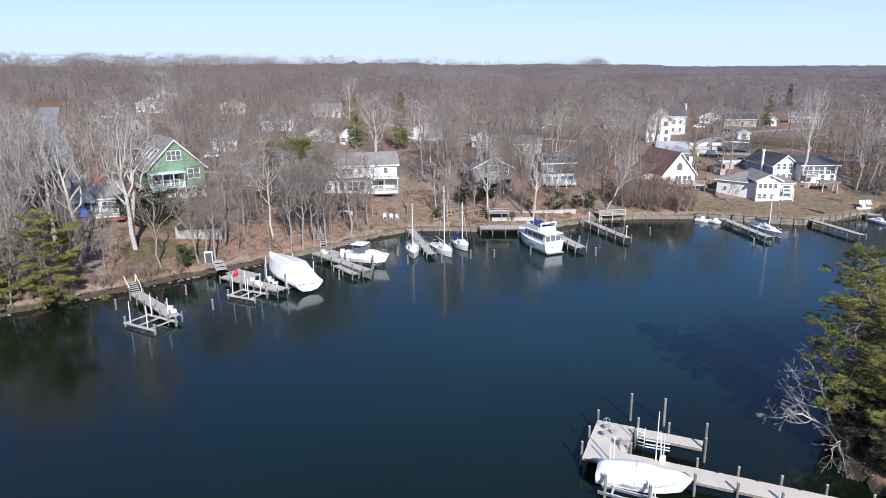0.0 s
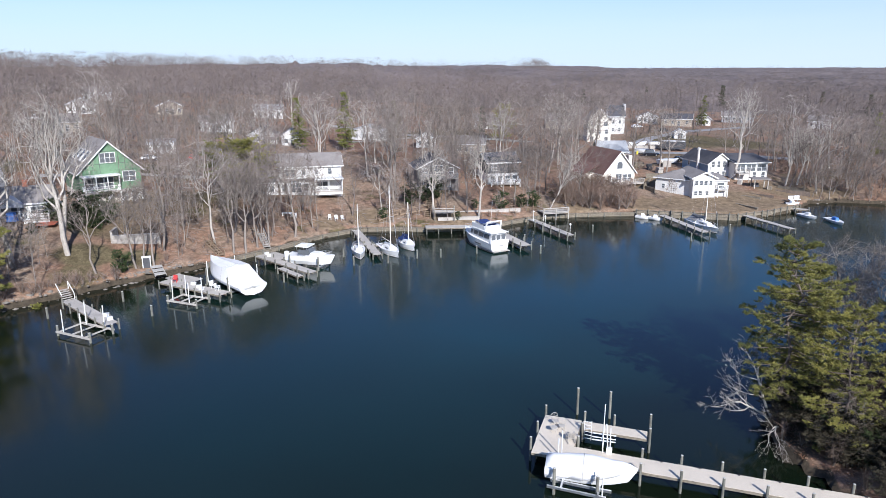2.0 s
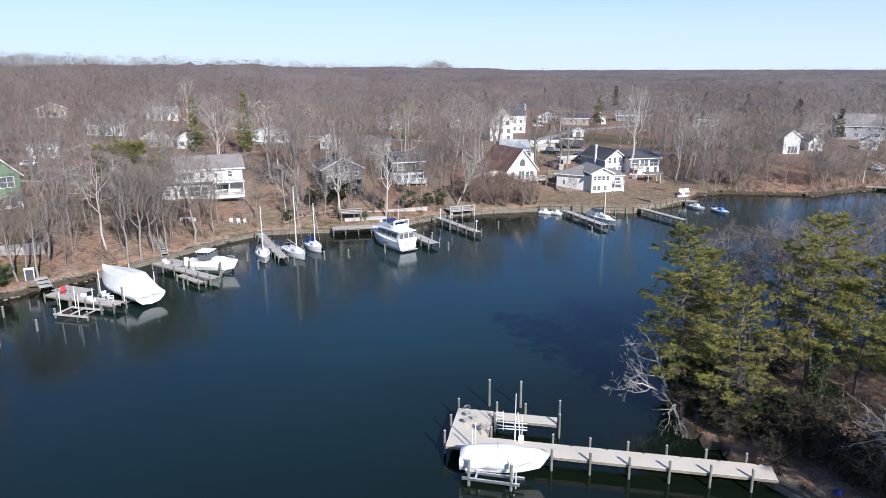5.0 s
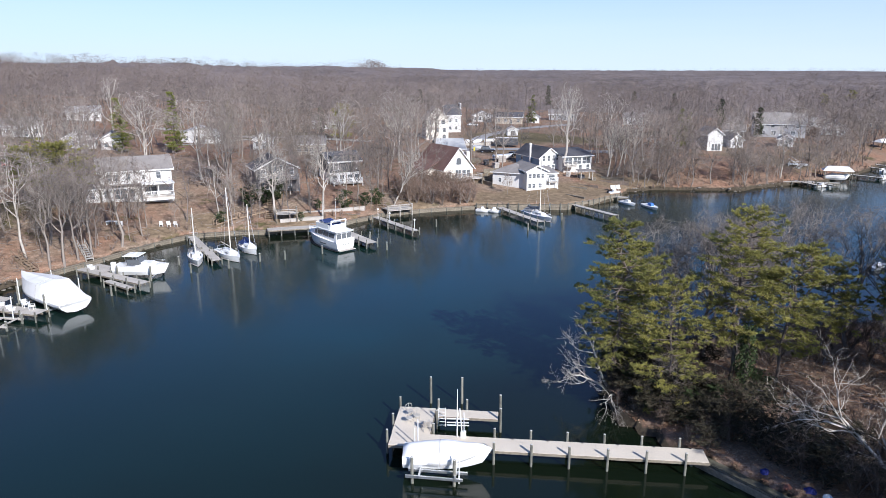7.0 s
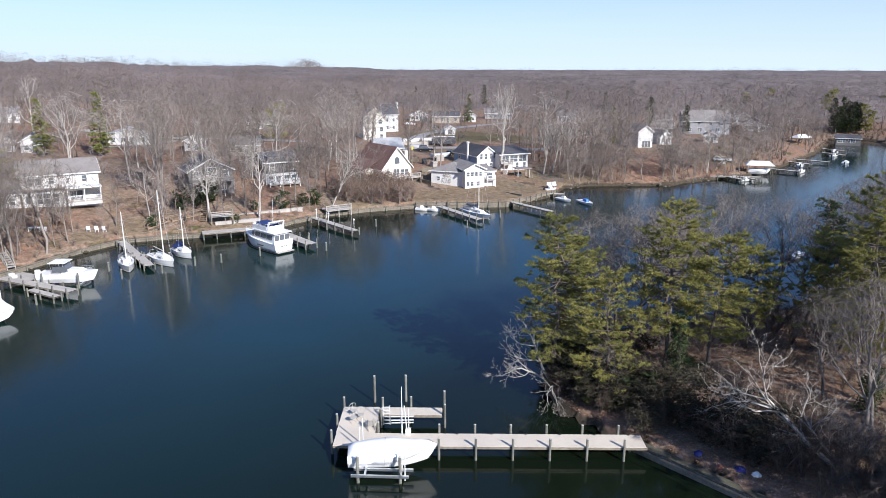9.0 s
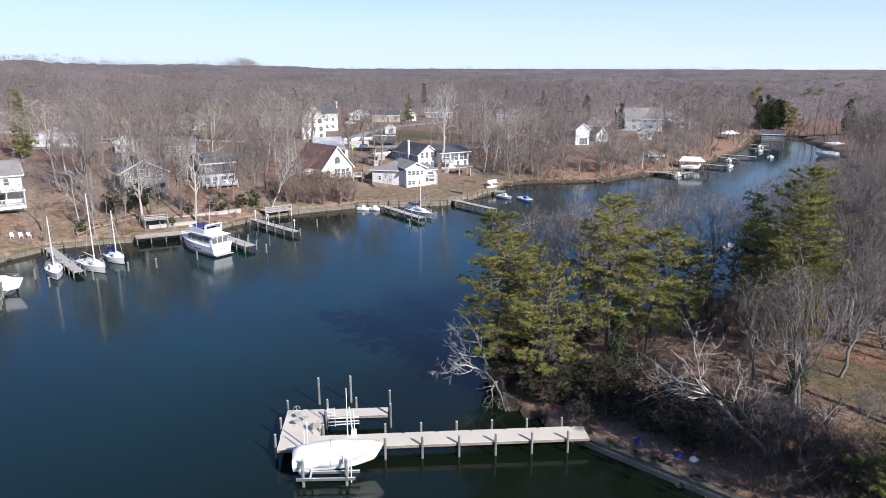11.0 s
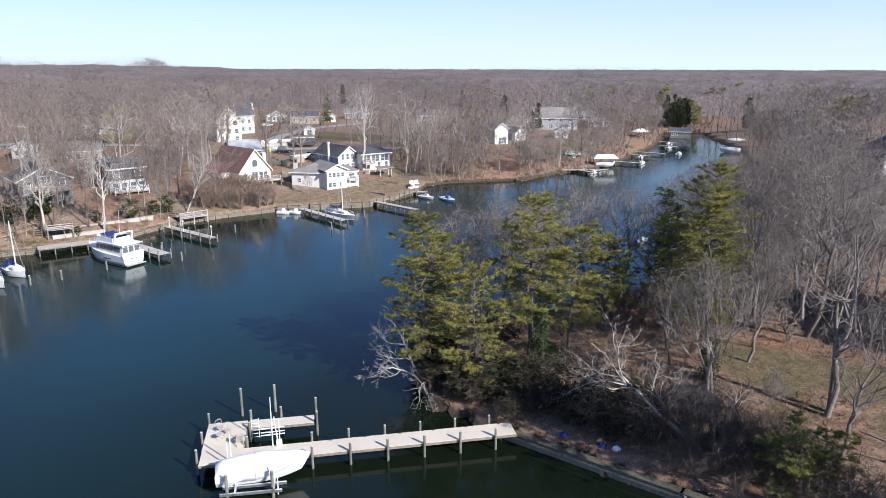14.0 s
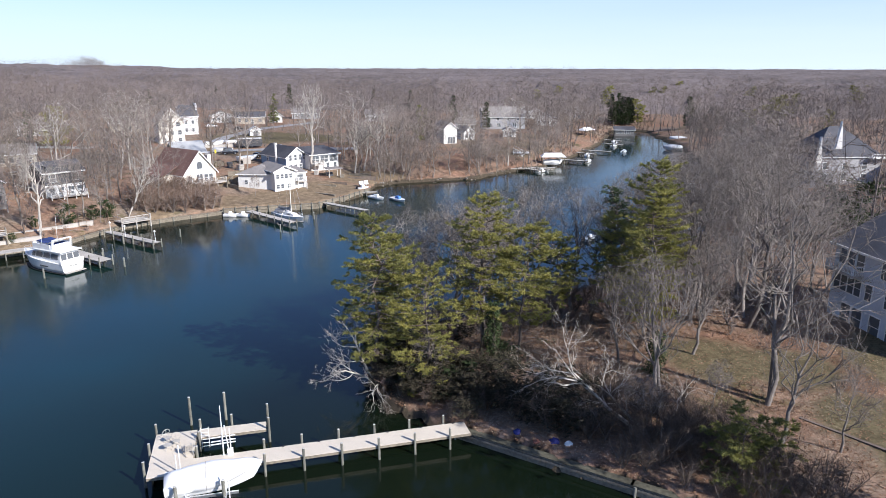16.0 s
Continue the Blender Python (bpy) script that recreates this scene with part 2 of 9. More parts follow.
RED = surface("red_paint", (0.50, 0.06, 0.06), 0.5, 0.2, 3, 1, 0.05)
ALU = surface("aluminium", (0.72, 0.73, 0.74), 0.35, 0.08, 4, 1, 0.02, metal=0.9)
DARK = surface("dark_rubber", (0.025, 0.025, 0.028), 0.7, 0.3, 5, 1, 0.05)
YELLOW = surface("yellow_paint", (0.75, 0.55, 0.05), 0.5, 0.15, 3, 1, 0.03)
STONE = surface("grey_stone", (0.40, 0.37, 0.33), 0.9, 0.3, 2, 0.8, 0.3, per_object=0.4)


def glazing():
    m = bpy.data.materials.new("window_glass")
    m.use_nodes = True
    b = m.node_tree.nodes["Principled BSDF"]
    b.inputs["Base Color"].default_value = (0.12, 0.13, 0.14, 1)
    b.inputs["Roughness"].default_value, b.inputs["IOR"].default_value = 0.04, 1.5
    return m


GLASS = glazing()


def water_surface():
    """Clear over the shallows' brown bed, blue-green where deep, with dark green patches painted in for tree
    reflections; a breeze ruffles some stretches.
    """
    m = bpy.data.materials.new("creek_water")
    m.use_nodes = True
    t, n = m.node_tree, m.node_tree.nodes
    b = n["Principled BSDF"]
    b.inputs["IOR"].default_value = 1.37
    where = n.new("ShaderNodeNewGeometry")
    broad = n.new("ShaderNodeTexNoise")
    broad.inputs["Scale"].default_value, broad.inputs["Detail"].default_value = 0.03, 3
    t.links.new(where.outputs["Position"], broad.inputs["Vector"])
    shallow, breeze = n.new("ShaderNodeAttribute"), n.new("ShaderNodeAttribute")
    shallow.attribute_name, breeze.attribute_name = "shallow", "breeze"
    depth = n.new("ShaderNodeMath")
    depth.operation = "MULTIPLY_ADD"
    depth.inputs[1].default_value = 0.8
    t.links.new(broad.outputs[0], depth.inputs[0])
    t.links.new(shallow.outputs["Fac"], depth.inputs[2])
    ramp = n.new("ShaderNodeValToRGB")
    ramp.color_ramp.elements[0].position, ramp.color_ramp.elements[1].position = 0.32, 1.0
    ramp.color_ramp.elements[0].color, ramp.color_ramp.elements[1].color = (0.0035, 0.026, 0.028, 1), (0.005, 0.0095, 0.005, 1)
    # dark green stop: broad patches coloured like reflections of tall trees
    ramp.color_ramp.elements.new(0.46).color = (0.005, 0.0205, 0.0175, 1)
    t.links.new(depth.outputs[0], ramp.inputs[0])
    t.links.new(ramp.outputs[0], b.inputs["Base Color"])
    rough = n.new("ShaderNodeMapRange")
    rough.inputs["To Min"].default_value, rough.inputs["To Max"].default_value = 0.11, 0.19
    t.links.new(breeze.outputs["Fac"], rough.inputs["Value"])
    t.links.new(rough.outputs[0], b.inputs["Roughness"])
    ripple = n.new("ShaderNodeTexNoise")
    ripple.inputs["Scale"].default_value, ripple.inputs["Detail"].default_value = 1.1, 4
    t.links.new(where.outputs["Position"], ripple.inputs["Vector"])
    force = n.new("ShaderNodeMapRange")
    force.inputs["To Min"].default_value, force.inputs["To Max"].default_value = 0.04, 0.12
    t.links.new(breeze.outputs["Fac"], force.inputs["Value"])
    bp = n.new("ShaderNodeBump")
    bp.inputs["Distance"].default_value = 0.12
    t.links.new(force.outputs[0], bp.inputs["Strength"])
    t.links.new(ripple.outputs[0], bp.inputs["Height"])
    t.links.new(bp.outputs[0], b.inputs["Normal"])
    return m


def ground_surface():
    """Leaf litter, with winter lawn and sandy yard where the sheet's two masks say so."""
    m = bpy.data.materials.new("ground_cover")
    m.use_nodes = True
    t, n = m.node_tree, m.node_tree.nodes
    b = n["Principled BSDF"]
    b.inputs["Roughness"].default_value, b.inputs["Specular IOR Level"].default_value = 0.95, 0.1
    where = n.new("ShaderNodeNewGeometry")

    def speckle(scale, detail, stops):
        node, ramp = n.new("ShaderNodeTexNoise"), n.new("ShaderNodeValToRGB")
        node.inputs["Scale"].default_value, node.inputs["Detail"].default_value = scale, detail
        t.links.new(where.outputs["Position"], node.inputs["Vector"])
        node.inputs["Roughness"].default_value = 0.72
        ramp.color_ramp.elements[0].position, ramp.color_ramp.elements[1].position = 0.28, 0.74
        ramp.color_ramp.elements[0].color, ramp.color_ramp.elements[1].color = (*stops[0], 1), (*stops[1], 1)
        t.links.new(node.outputs[0], ramp.inputs[0])
        return node, ramp

    def mix(factor, a, c):
        node = n.new("ShaderNodeMix")
        node.data_type = "RGBA"
        t.links.new(factor, node.inputs["Factor"])
        t.links.new(a, node.inputs["A"])
        t.links.new(c, node.inputs["B"])
        return node.outputs["Result"]

    fine, litter = speckle(4.5, 12, ((0.115, 0.068, 0.047), (0.47, 0.285, 0.20)))
    _, dull = speckle(3.2, 12, ((0.105, 0.080, 0.060), (0.44, 0.355, 0.275)))
    _, moss = speckle(2.0, 10, ((0.065, 0.060, 0.028), (0.17, 0.155, 0.075)))
    _, patch = speckle(0.045, 6, ((0, 0, 0), (1, 1, 1)))
    _, spots = speckle(0.12, 8, ((0, 0, 0), (1, 1, 1)))
    spots.color_ramp.elements[0].position, spots.color_ramp.elements[1].position = 0.56, 0.66
    patch.color_ramp.elements[0].position, patch.color_ramp.elements[1].position = 0.40, 0.62
    _, grass = speckle(3.5, 14, ((0.060, 0.052, 0.028), (0.235, 0.195, 0.120)))
    _, sand = speckle(0.6, 9, ((0.15, 0.112, 0.075), (0.31, 0.24, 0.165)))
    blot, _ = speckle(0.22, 5, ((0, 0, 0), (1, 1, 1)))
    out = mix(patch.outputs[0], litter.outputs[0], dull.outputs[0])
    out = mix(spots.outputs[0], out, moss.outputs[0])
    for name, colour in (("lawn", grass), ("yard", sand)):
        mask, edge = n.new("ShaderNodeAttribute"), n.new("ShaderNodeMath")
        mask.attribute_name = name
        edge.operation = "MULTIPLY_ADD"
        edge.inputs[1].default_value = 0.9
        low = n.new("ShaderNodeMath")
        low.operation = "ADD"
        low.inputs[1].default_value = -0.45
        t.links.new(blot.outputs[0], edge.inputs[0])
        t.links.new(mask.outputs["Fac"], low.inputs[0])
        t.links.new(low.outputs[0], edge.inputs[2])
        sharp = n.new("ShaderNodeMapRange")
        sharp.inputs["From Min"].default_value, sharp.inputs["From Max"].default_value = 0.65, 1.0
        more = n.new("ShaderNodeMath")
        more.operation = "MULTIPLY_ADD"
        more.inputs[1].default_value = 0.7
        t.links.new(fine.outputs[0], more.inputs[0])
        t.links.new(edge.outputs[0], more.inputs[2])
        t.links.new(more.outputs[0], sharp.inputs["Value"])
        out = mix(sharp.outputs[0], out, colour.outputs[0])
    # drifts of leaves and bare soil, a metre or so across
    _, shade = speckle(0.9, 6, ((0.55, 0.53, 0.50), (1.18, 1.15, 1.10)))
    shade.color_ramp.elements[0].position, shade.color_ramp.elements[1].position = 0.36, 0.62
    blend = n.new("ShaderNodeMix")
    blend.data_type, blend.blend_type = "RGBA", "MULTIPLY"
    blend.inputs["Factor"].default_value = 0.85
    t.links.new(out, blend.inputs["A"])
    t.links.new(shade.outputs[0], blend.inputs["B"])
    out = blend.outputs["Result"]
    # wet mud along the waterline
    level, wet, ragged = n.new("ShaderNodeSeparateXYZ"), n.new("ShaderNodeMapRange"), n.new("ShaderNodeMath")
    t.links.new(where.outputs["Position"], level.inputs[0])
    ragged.operation = "MULTIPLY_ADD"
    ragged.inputs[1].default_value = -1.2
    t.links.new(blot.outputs[0], ragged.inputs[0])
    t.links.new(level.outputs["Z"], ragged.inputs[2])
    wet.inputs["From Min"].default_value, wet.inputs["From Max"].default_value = 0.05, 0.35
    wet.inputs["To Min"].default_value, wet.inputs["To Max"].default_value = 1, 0
    t.links.new(ragged.outputs[0], wet.inputs["Value"])
    _, mud = speckle(1.5, 8, ((0.035, 0.028, 0.02), (0.11, 0.09, 0.065)))
    out = mix(wet.outputs[0], out, mud.outputs[0])
    t.links.new(out, b.inputs["Base Color"])
    bp = n.new("ShaderNodeBump")
    bp.inputs["Strength"].default_value, bp.inputs["Distance"].default_value = 0.6, 0.10
    t.links.new(fine.outputs[0], bp.inputs["Height"])
    t.links.new(bp.outputs[0], b.inputs["Normal"])
    return m

# ---- shore and ground ----
SHORE = [(-135, -110), (-104, 25), (-87, 60), (-81, 70), (-74, 83), (-67, 94), (-61, 107), (-57, 117), (-52.3, 124.4),
         (-44.6, 127), (-37.7, 128), (-30.4, 131.2), (-23.7, 138.5), (-17.7, 146), (-8.6, 150.5), (1.7, 154), (22.6, 154.3),
         (29.4, 160), (38.1, 169.2), (42.3, 178.6), (48, 181), (58, 181), (73, 181.5), (79, 186), (86, 190), (101, 196),
         (119, 211), (152, 246), (184, 286), (194, 300), (206, 298), (204, 288), (185, 240), (160, 195), (135, 150),
         (110, 120), (78, 98), (51, 83), (31.7, 78), (23, 75), (15.5, 69), (12.5, 62), (14, 56), (18.2, 50.4),
         (28.2, 38.2), (40, 24), (60, 0), (80, -60), (95, -110)]
# Bank height at the edge, slope, height at the top of the slope, for stretches of the shore (first point's number).
BANKS = [(0, 0.9, 0.20, 7.0), (14, 1.2, 0.13, 5.5), (15, 1.2, 0.075, 3.6), (19, 0.5, 0.22, 5.0), (29, 0.6, 0.12, 4.0), (37, 0.7, 0.07, 2.6), (43, 1.1, 0.06, 2.4)]


def shore_distance(x, y):
    """Signed distance to the shore (positive on land), and the bank's edge, slope and top there."""
    x, y = np.asarray(x, float), np.asarray(y, float)
    near = np.full(x.shape, 1e9)
    inside = np.zeros(x.shape, bool)
    wsum, mix = np.zeros(x.shape), np.zeros(x.shape + (3,))
    n = len(SHORE)
    for i in range(n):
        (ax, ay), (bx, by) = SHORE[i], SHORE[(i + 1) % n]
        ux, uy = bx - ax, by - ay
        u = np.clip(((x - ax) * ux + (y - ay) * uy) / (ux * ux + uy * uy), 0, 1)
        d = np.hypot(x - ax - u * ux, y - ay - u * uy)
        near = np.minimum(near, d)
        cross = (ay > y) != (by > y)
        if uy:
            inside ^= cross & (x < ux * (y - ay) / uy + ax)
        if i < n - 1:
            bank = [b for b in BANKS if b[0] <= i][-1]
            w = np.hypot(ux, uy) / (d + 2.0) ** 3
            wsum += w
            mix += w[..., None] * np.array(bank[1:])
    return np.where(inside, -near, near), mix / wsum[..., None]


def height(x, y):
    """The ground's height."""
    d, bank = shore_distance(x, y)
    edge, slope, top = bank[..., 0], bank[..., 1], bank[..., 2]
    rise = edge + slope * np.maximum(d, 0)
    land = top - np.log1p(np.exp((top - rise) * 1.6)) / 1.6 + 0.012 * np.clip(d - 25, 0, 450)
    land = land + 0.15 * np.sin(x * 0.31 + 1) * np.sin(y * 0.27) * np.clip(d / 8, 0, 1)
    land = land + 10.0 * np.clip((-95 - x) / 130, 0, 1) * np.clip((d - 20) / 60, 0, 1)
    return np.where(d > 0, land, np.maximum(-3.0, d * 0.8 - 1.6))


def z_at(x, y):
    return float(height(np.array([x]), np.array([y]))[0])


def steps_between(lo, hi, fine, far):
    """Grid lines: even between lo and hi, widening out to far on both sides."""
    mid = list(np.arange(lo, hi + fine / 2, fine))
    out, s = [], fine
    a, b = mid[0], mid[-1]
    left, right = [], []
    while a > -far:
        s *= 1.18
        a -= s
        left.append(a)
    s = fine
    while b < far:
        s *= 1.18
        b += s
        right.append(b)
    return np.array(left[::-1] + mid + right)


# Open places: x, y, radius of mown grass or bare yard.
LAWNS = [(-84, 87, 5), (-80, 80, 4), (-90, 97, 5), (-77, 90, 4), (47.5, 52.5, 5.5), (53, 48, 5), (66, 44, 8), (52, 38, 5), (20, 268, 22), (36, 262, 14), (-118, 138, 10), (-145, 120, 12), (-84, 122, 7), (-70, 258, 20), (54, 31, 8)]
YARDS = [(-92, 102, 6), (-84, 97, 5), (12, 161, 7), (20, 162, 8), (3, 160, 6), (28, 170, 9), (38, 184, 9), (-58, 122, 3), (-35, 134, 5), (4, 178, 6), (-5, 235, 10), (15, 222, 10), (98, 213, 8), (86, 222, 7), (110, 227, 9), (121, 252, 9), (-93, 115, 9), (-12, 152, 4), (48, 186, 5), (-52, 130, 5)]


def mask(spots, x, y):
    out = np.zeros(x.shape)
    for cx, cy, r in spots:
        out = np.maximum(out, np.clip(1.4 - np.hypot(x - cx, y - cy) / r, 0, 1))
    return out


def build_ground():
    gx, gy = steps_between(-130, 170, 1.5, 4200), steps_between(22, 260, 1.5, 4200)
    x, y = np.meshgrid(gx, gy)
    z = height(x, y)
    w = len(gx)
    i = np.arange(len(gy) - 1)[:, None] * w + np.arange(w - 1)[None]
    f = np.stack([i, i + 1, i + w + 1, i + w], -1).reshape(-1, 4)
    me = mesh_of("ground", (np.stack([x, y, z], -1).reshape(-1, 3), f), ground_surface(), True)
    for name, spots in (("lawn", LAWNS), ("yard", YARDS)):
        me.attributes.new(name, "FLOAT", "POINT").data.foreach_set("value", mask(spots, x.ravel(), y.ravel()).astype(np.float32))
    tagged(new("ground", me), "brown leaf-strewn wooded ground with patches of winter lawn", "ground", kind="structure")


build_ground()


def build_water():
    """One sheet, with its shallows and the stretches that a breeze ruffles."""
    gx, gy = np.linspace(-150, 240, 131), np.linspace(-130, 380, 171)
    x, y = np.meshgrid(gx, gy)
    d, _ = shore_distance(x, y)
    shallow = 0.42 * np.clip((78 - y) / 40, 0, 1) + 0.85 * np.exp(np.minimum(d, 0) / 9) + 0.55 * np.exp(-((x - 22) ** 2 + (y - 36) ** 2) / 24**2) + 0.35 * np.exp(-((x + 66) ** 2 + (y - 55) ** 2) / 26**2)
    breeze = 0.5 * np.exp(-(((x + 24) / 14) ** 2 + ((y - 105) / 16) ** 2)) + 0.7 * np.exp(-(((x - 70) / 30) ** 2 + ((y - 150) / 30) ** 2))
    i = np.arange(170)[:, None] * 131 + np.arange(130)[None]
    f = np.stack([i, i + 1, i + 132, i + 131], -1).reshape(-1, 4)
    me = mesh_of("water", (np.stack([x, y, x * 0], -1).reshape(-1, 3), f), water_surface(), True)
    for name, v in (("shallow", shallow), ("breeze", breeze)):
        me.attributes.new(name, "FLOAT", "POINT").data.foreach_set("value", np.clip(v, 0, 1).ravel().astype(np.float32))
    tagged(new("water", me), "calm dark blue creek water with faint ripples", "water", kind="structure")


build_water()


# ---- roads and yards ----
def ribbon(name, points, width, material, label, category, lift=0.05):
    """A strip that follows the ground."""
    g, prev = [], None
    pts = [Vector((*p, 0)) for p in points]
    dense = [pts[i].lerp(pts[i + 1], k / 8) for i in range(len(pts) - 1) for k in range(8)] + [pts[-1]]
    left, right = [], []
    for i, p in enumerate(dense):
        d = (dense[min(i + 1, len(dense) - 1)] - dense[max(i - 1, 0)]).normalized()
        s = Vector((-d.y, d.x, 0)) * width / 2
        left.append(p + s)
        right.append(p - s)
    across = 4
    v, f = [], []
    for a, b in zip(left, right):
        for k in range(across + 1):
            q = a.lerp(b, k / across)
            v.append((q.x, q.y, z_at(q.x, q.y) + lift))
    n = across + 1
    for i in range(len(dense) - 1):
        for k in range(across):
            f.append((i * n + k, i * n + k + 1, (i + 1) * n + k + 1, (i + 1) * n + k))
    tagged(part(name, Geo().add(v, f), material, smooth=True), label, category, kind="structure")


ribbon("road", [(-123, 105), (-130, 111), (-163, 138), (-197, 165), (-240, 205)], 7, ASPHALT, "grey asphalt lane between the trees", "road", 0.12)
ribbon("driveway", [(-128, 122), (-112, 136), (-98, 140)], 3.5, GRAVEL, "pale gravel driveway behind the house", "driveway")
ribbon("road", [(-12, 222), (4, 229), (26, 232), (48, 226)], 6, ASPHALT, "grey asphalt street past the parked boats", "road", 0.12)
ribbon("driveway", [(4, 229), (2, 250), (6, 270), (20, 300), (50, 330)], 5, ASPHALT, "grey asphalt side street", "driveway", 0.10)
ribbon("road", [(-120, 262), (-92, 256), (-60, 252), (-35, 246)], 6, GRAVEL, "pale gravel lane behind the trees", "road", 0.12)
ribbon("driveway", [(-80, 246), (-86, 232), (-100, 222)], 4, GRAVEL, "pale gravel driveway", "driveway", 0.09)


# ---- houses ----
def opening(parent, face, u, z, w, h, frame_mat=None, cross=True, name="window"):
    """A window: a proud frame with a pane set back in it; u is its middle along the wall, z its sill."""
    g, b = Geo(), 0.10
    g.box(-w / 2 - b, -0.08, -b, -w / 2, 0.04, h + b).box(w / 2, -0.08, -b, w / 2 + b, 0.04, h + b)
    g.box(-w / 2, -0.08, -b, w / 2, 0.04, 0).box(-w / 2, -0.08, h, w / 2, 0.04, h + b)
    win = part(name, g, frame_mat or TRIM, parent, at=face @ pose(u, 0, z))
    if cross and h > 0.8:
        part("muntin", Geo().box(-w / 2, -0.06, h / 2 - 0.03, w / 2, 0.03, h / 2 + 0.03), frame_mat or TRIM, win)
    if w > 1.5:
        for k in range(1, int(w / 0.8)):
            x = -w / 2 + k * w / int(w / 0.8)
            part("mullion", Geo().box(x - 0.05, -0.07, 0, x + 0.05, 0.03, h), frame_mat or TRIM, win)
    part("pane", Geo().box(-w / 2 - 0.02, -0.035, -0.02, w / 2 + 0.02, -0.02, h + 0.02), GLASS, win)
    return win


def house(name, label, p, q, z, depth, eave, peak, kind, wall, roof, openings=(), over=0.45, front=None, below=1.6, chimney=None, base=None):
    """A house whose front runs from p to q. kind: front (gable to the viewer), side (ridge along the front), hip, shed.
    openings: (face, u, sill, width, height)."""
    w = math.dist(p, q)
    t = thing(name, label, "house", facing(p, q, z), "houses round the creek")
    g, r, tr, th = Geo(), Geo(), Geo(), 0.18
    if kind == "front":
        s = (peak - eave) / (w / 2)
        outline = [(0, -below), (w, -below), (w, eave), (w / 2, peak), (0, eave)]
        g.profile(outline, 0, depth)
        e = eave - over * s
        for a, b in ((-over, w / 2), (w / 2, w + over)):
            za, zb = (e, peak) if a < 0 else (peak, e)
            r.profile([(a, za + 0.02), (b, zb + 0.02), (b, zb + th), (a, za + th)], -over, depth + over)
            tr.profile([(a, za - 0.16), (b, zb - 0.16), (b, zb + th - 0.03), (a, za + th - 0.03)], -over - 0.05, -over - 0.005)
        tr.box(-over - 0.06, -over, e - 0.05, -over - 0.005, depth + over, e + th).box(w + over + 0.005, -over, e - 0.05, w + over + 0.06, depth + over, e + th)
    elif kind == "side":
        s = (peak - eave) / (depth / 2)
        side = [(0, -below), (depth, -below), (depth, eave), (depth / 2, peak), (0, eave)]
        n = len(side)
        g.add([(x, y, h) for x in (0, w) for y, h in side], [tuple(range(n - 1, -1, -1)), tuple(range(n, 2 * n))] + [(i, (i + 1) % n, n + (i + 1) % n, n + i) for i in range(n)])
        e = eave - over * s
        for a, b in ((-over, depth / 2), (depth / 2, depth + over)):
            za, zb = (e, peak) if a < 0 else (peak, e)
            c = [(x, y, h) for x in (-over, w + over) for y, h in ((a, za + 0.02), (b, zb + 0.02), (b, zb + th), (a, za + th))]
            r.add(c, [(3, 2, 1, 0), (4, 5, 6, 7), (0, 1, 5, 4), (1, 2, 6, 5), (2, 3, 7, 6), (3, 0, 4, 7)])
        tr.box(-over, -over - 0.08, e - 0.08, w + over, -over - 0.005, e + th)
        for x in (-over - 0.05, w + over + 0.005):
            for a, b in ((-over, depth / 2), (depth / 2, depth + over)):
                za, zb = (e, peak) if a < 0 else (peak, e)
                c = [(xx, y, h) for xx in (x, x + 0.045) for y, h in ((a, za - 0.12), (b, zb - 0.12), (b, zb + th - 0.03), (a, za + th - 0.03))]
                tr.add(c, [(3, 2, 1, 0), (4, 5, 6, 7), (0, 1, 5, 4), (1, 2, 6, 5), (2, 3, 7, 6), (3, 0, 4, 7)])
    elif kind == "hip":
        g.box(0, 0, -below, w, depth, eave)
        o, k = over, min(w, depth) / 2
        c = [(-o, -o, eave), (w + o, -o, eave), (w + o, depth + o, eave), (-o, depth + o, eave)]
        ridge = [(k, depth / 2, peak), (w - k, depth / 2, peak)] if w > depth else [(w / 2, k, peak), (w / 2, depth - k, peak)]
        low = [(x, y, h - 0.15) for x, y, h in c]
        faces = [(4, 5, 1, 0), (5, 6, 2, 1), (6, 7, 3, 2), (7, 4, 0, 3), (7, 6, 5, 4)]
        faces += [(0, 1, 9, 8), (1, 2, 9), (2, 3, 8, 9), (3, 0, 8)] if w > depth else [(0, 1, 8), (1, 2, 9, 8), (2, 3, 9), (3, 0, 8, 9)]
        r.add(c + low + ridge, faces)
        tr.box(-o, -o - 0.06, eave - 0.18, w + o, -o - 0.005, eave + 0.02)
    else:
        g.box(0, 0, -below, w, depth, eave)
        c = [(x, y, h) for x in (-over, w + over) for y, h in ((-over, eave + 0.02), (depth + over, peak), (depth + over, peak + th), (-over, eave + th))]
        r.add(c, [(3, 2, 1, 0), (4, 5, 6, 7), (0, 1, 5, 4), (1, 2, 6, 5), (2, 3, 7, 6), (3, 0, 4, 7)])
        tr.box(-over, -over - 0.06, eave - 0.06, w + over, -over - 0.005, eave + th)
    part("wall", g, wall, t)
    part("roof", r, roof, t)
    part("roof_trim", tr, TRIM, t)
    if front:
        outline = [(0.02, -below), (w - 0.02, -below), (w - 0.02, eave - 0.02), (w / 2, peak - 0.03), (0.02, eave - 0.02)] if kind == "front" else [(0, -below), (w, -below), (w, eave - 0.02), (0, eave - 0.02)]
        part("front_wall", Geo().profile(outline, -0.012, -0.003), front, t)
    if base:
        part("basement_wall", Geo().box(-0.04, -0.05, -below, w + 0.04, depth + 0.04, base[0]), base[1], t)
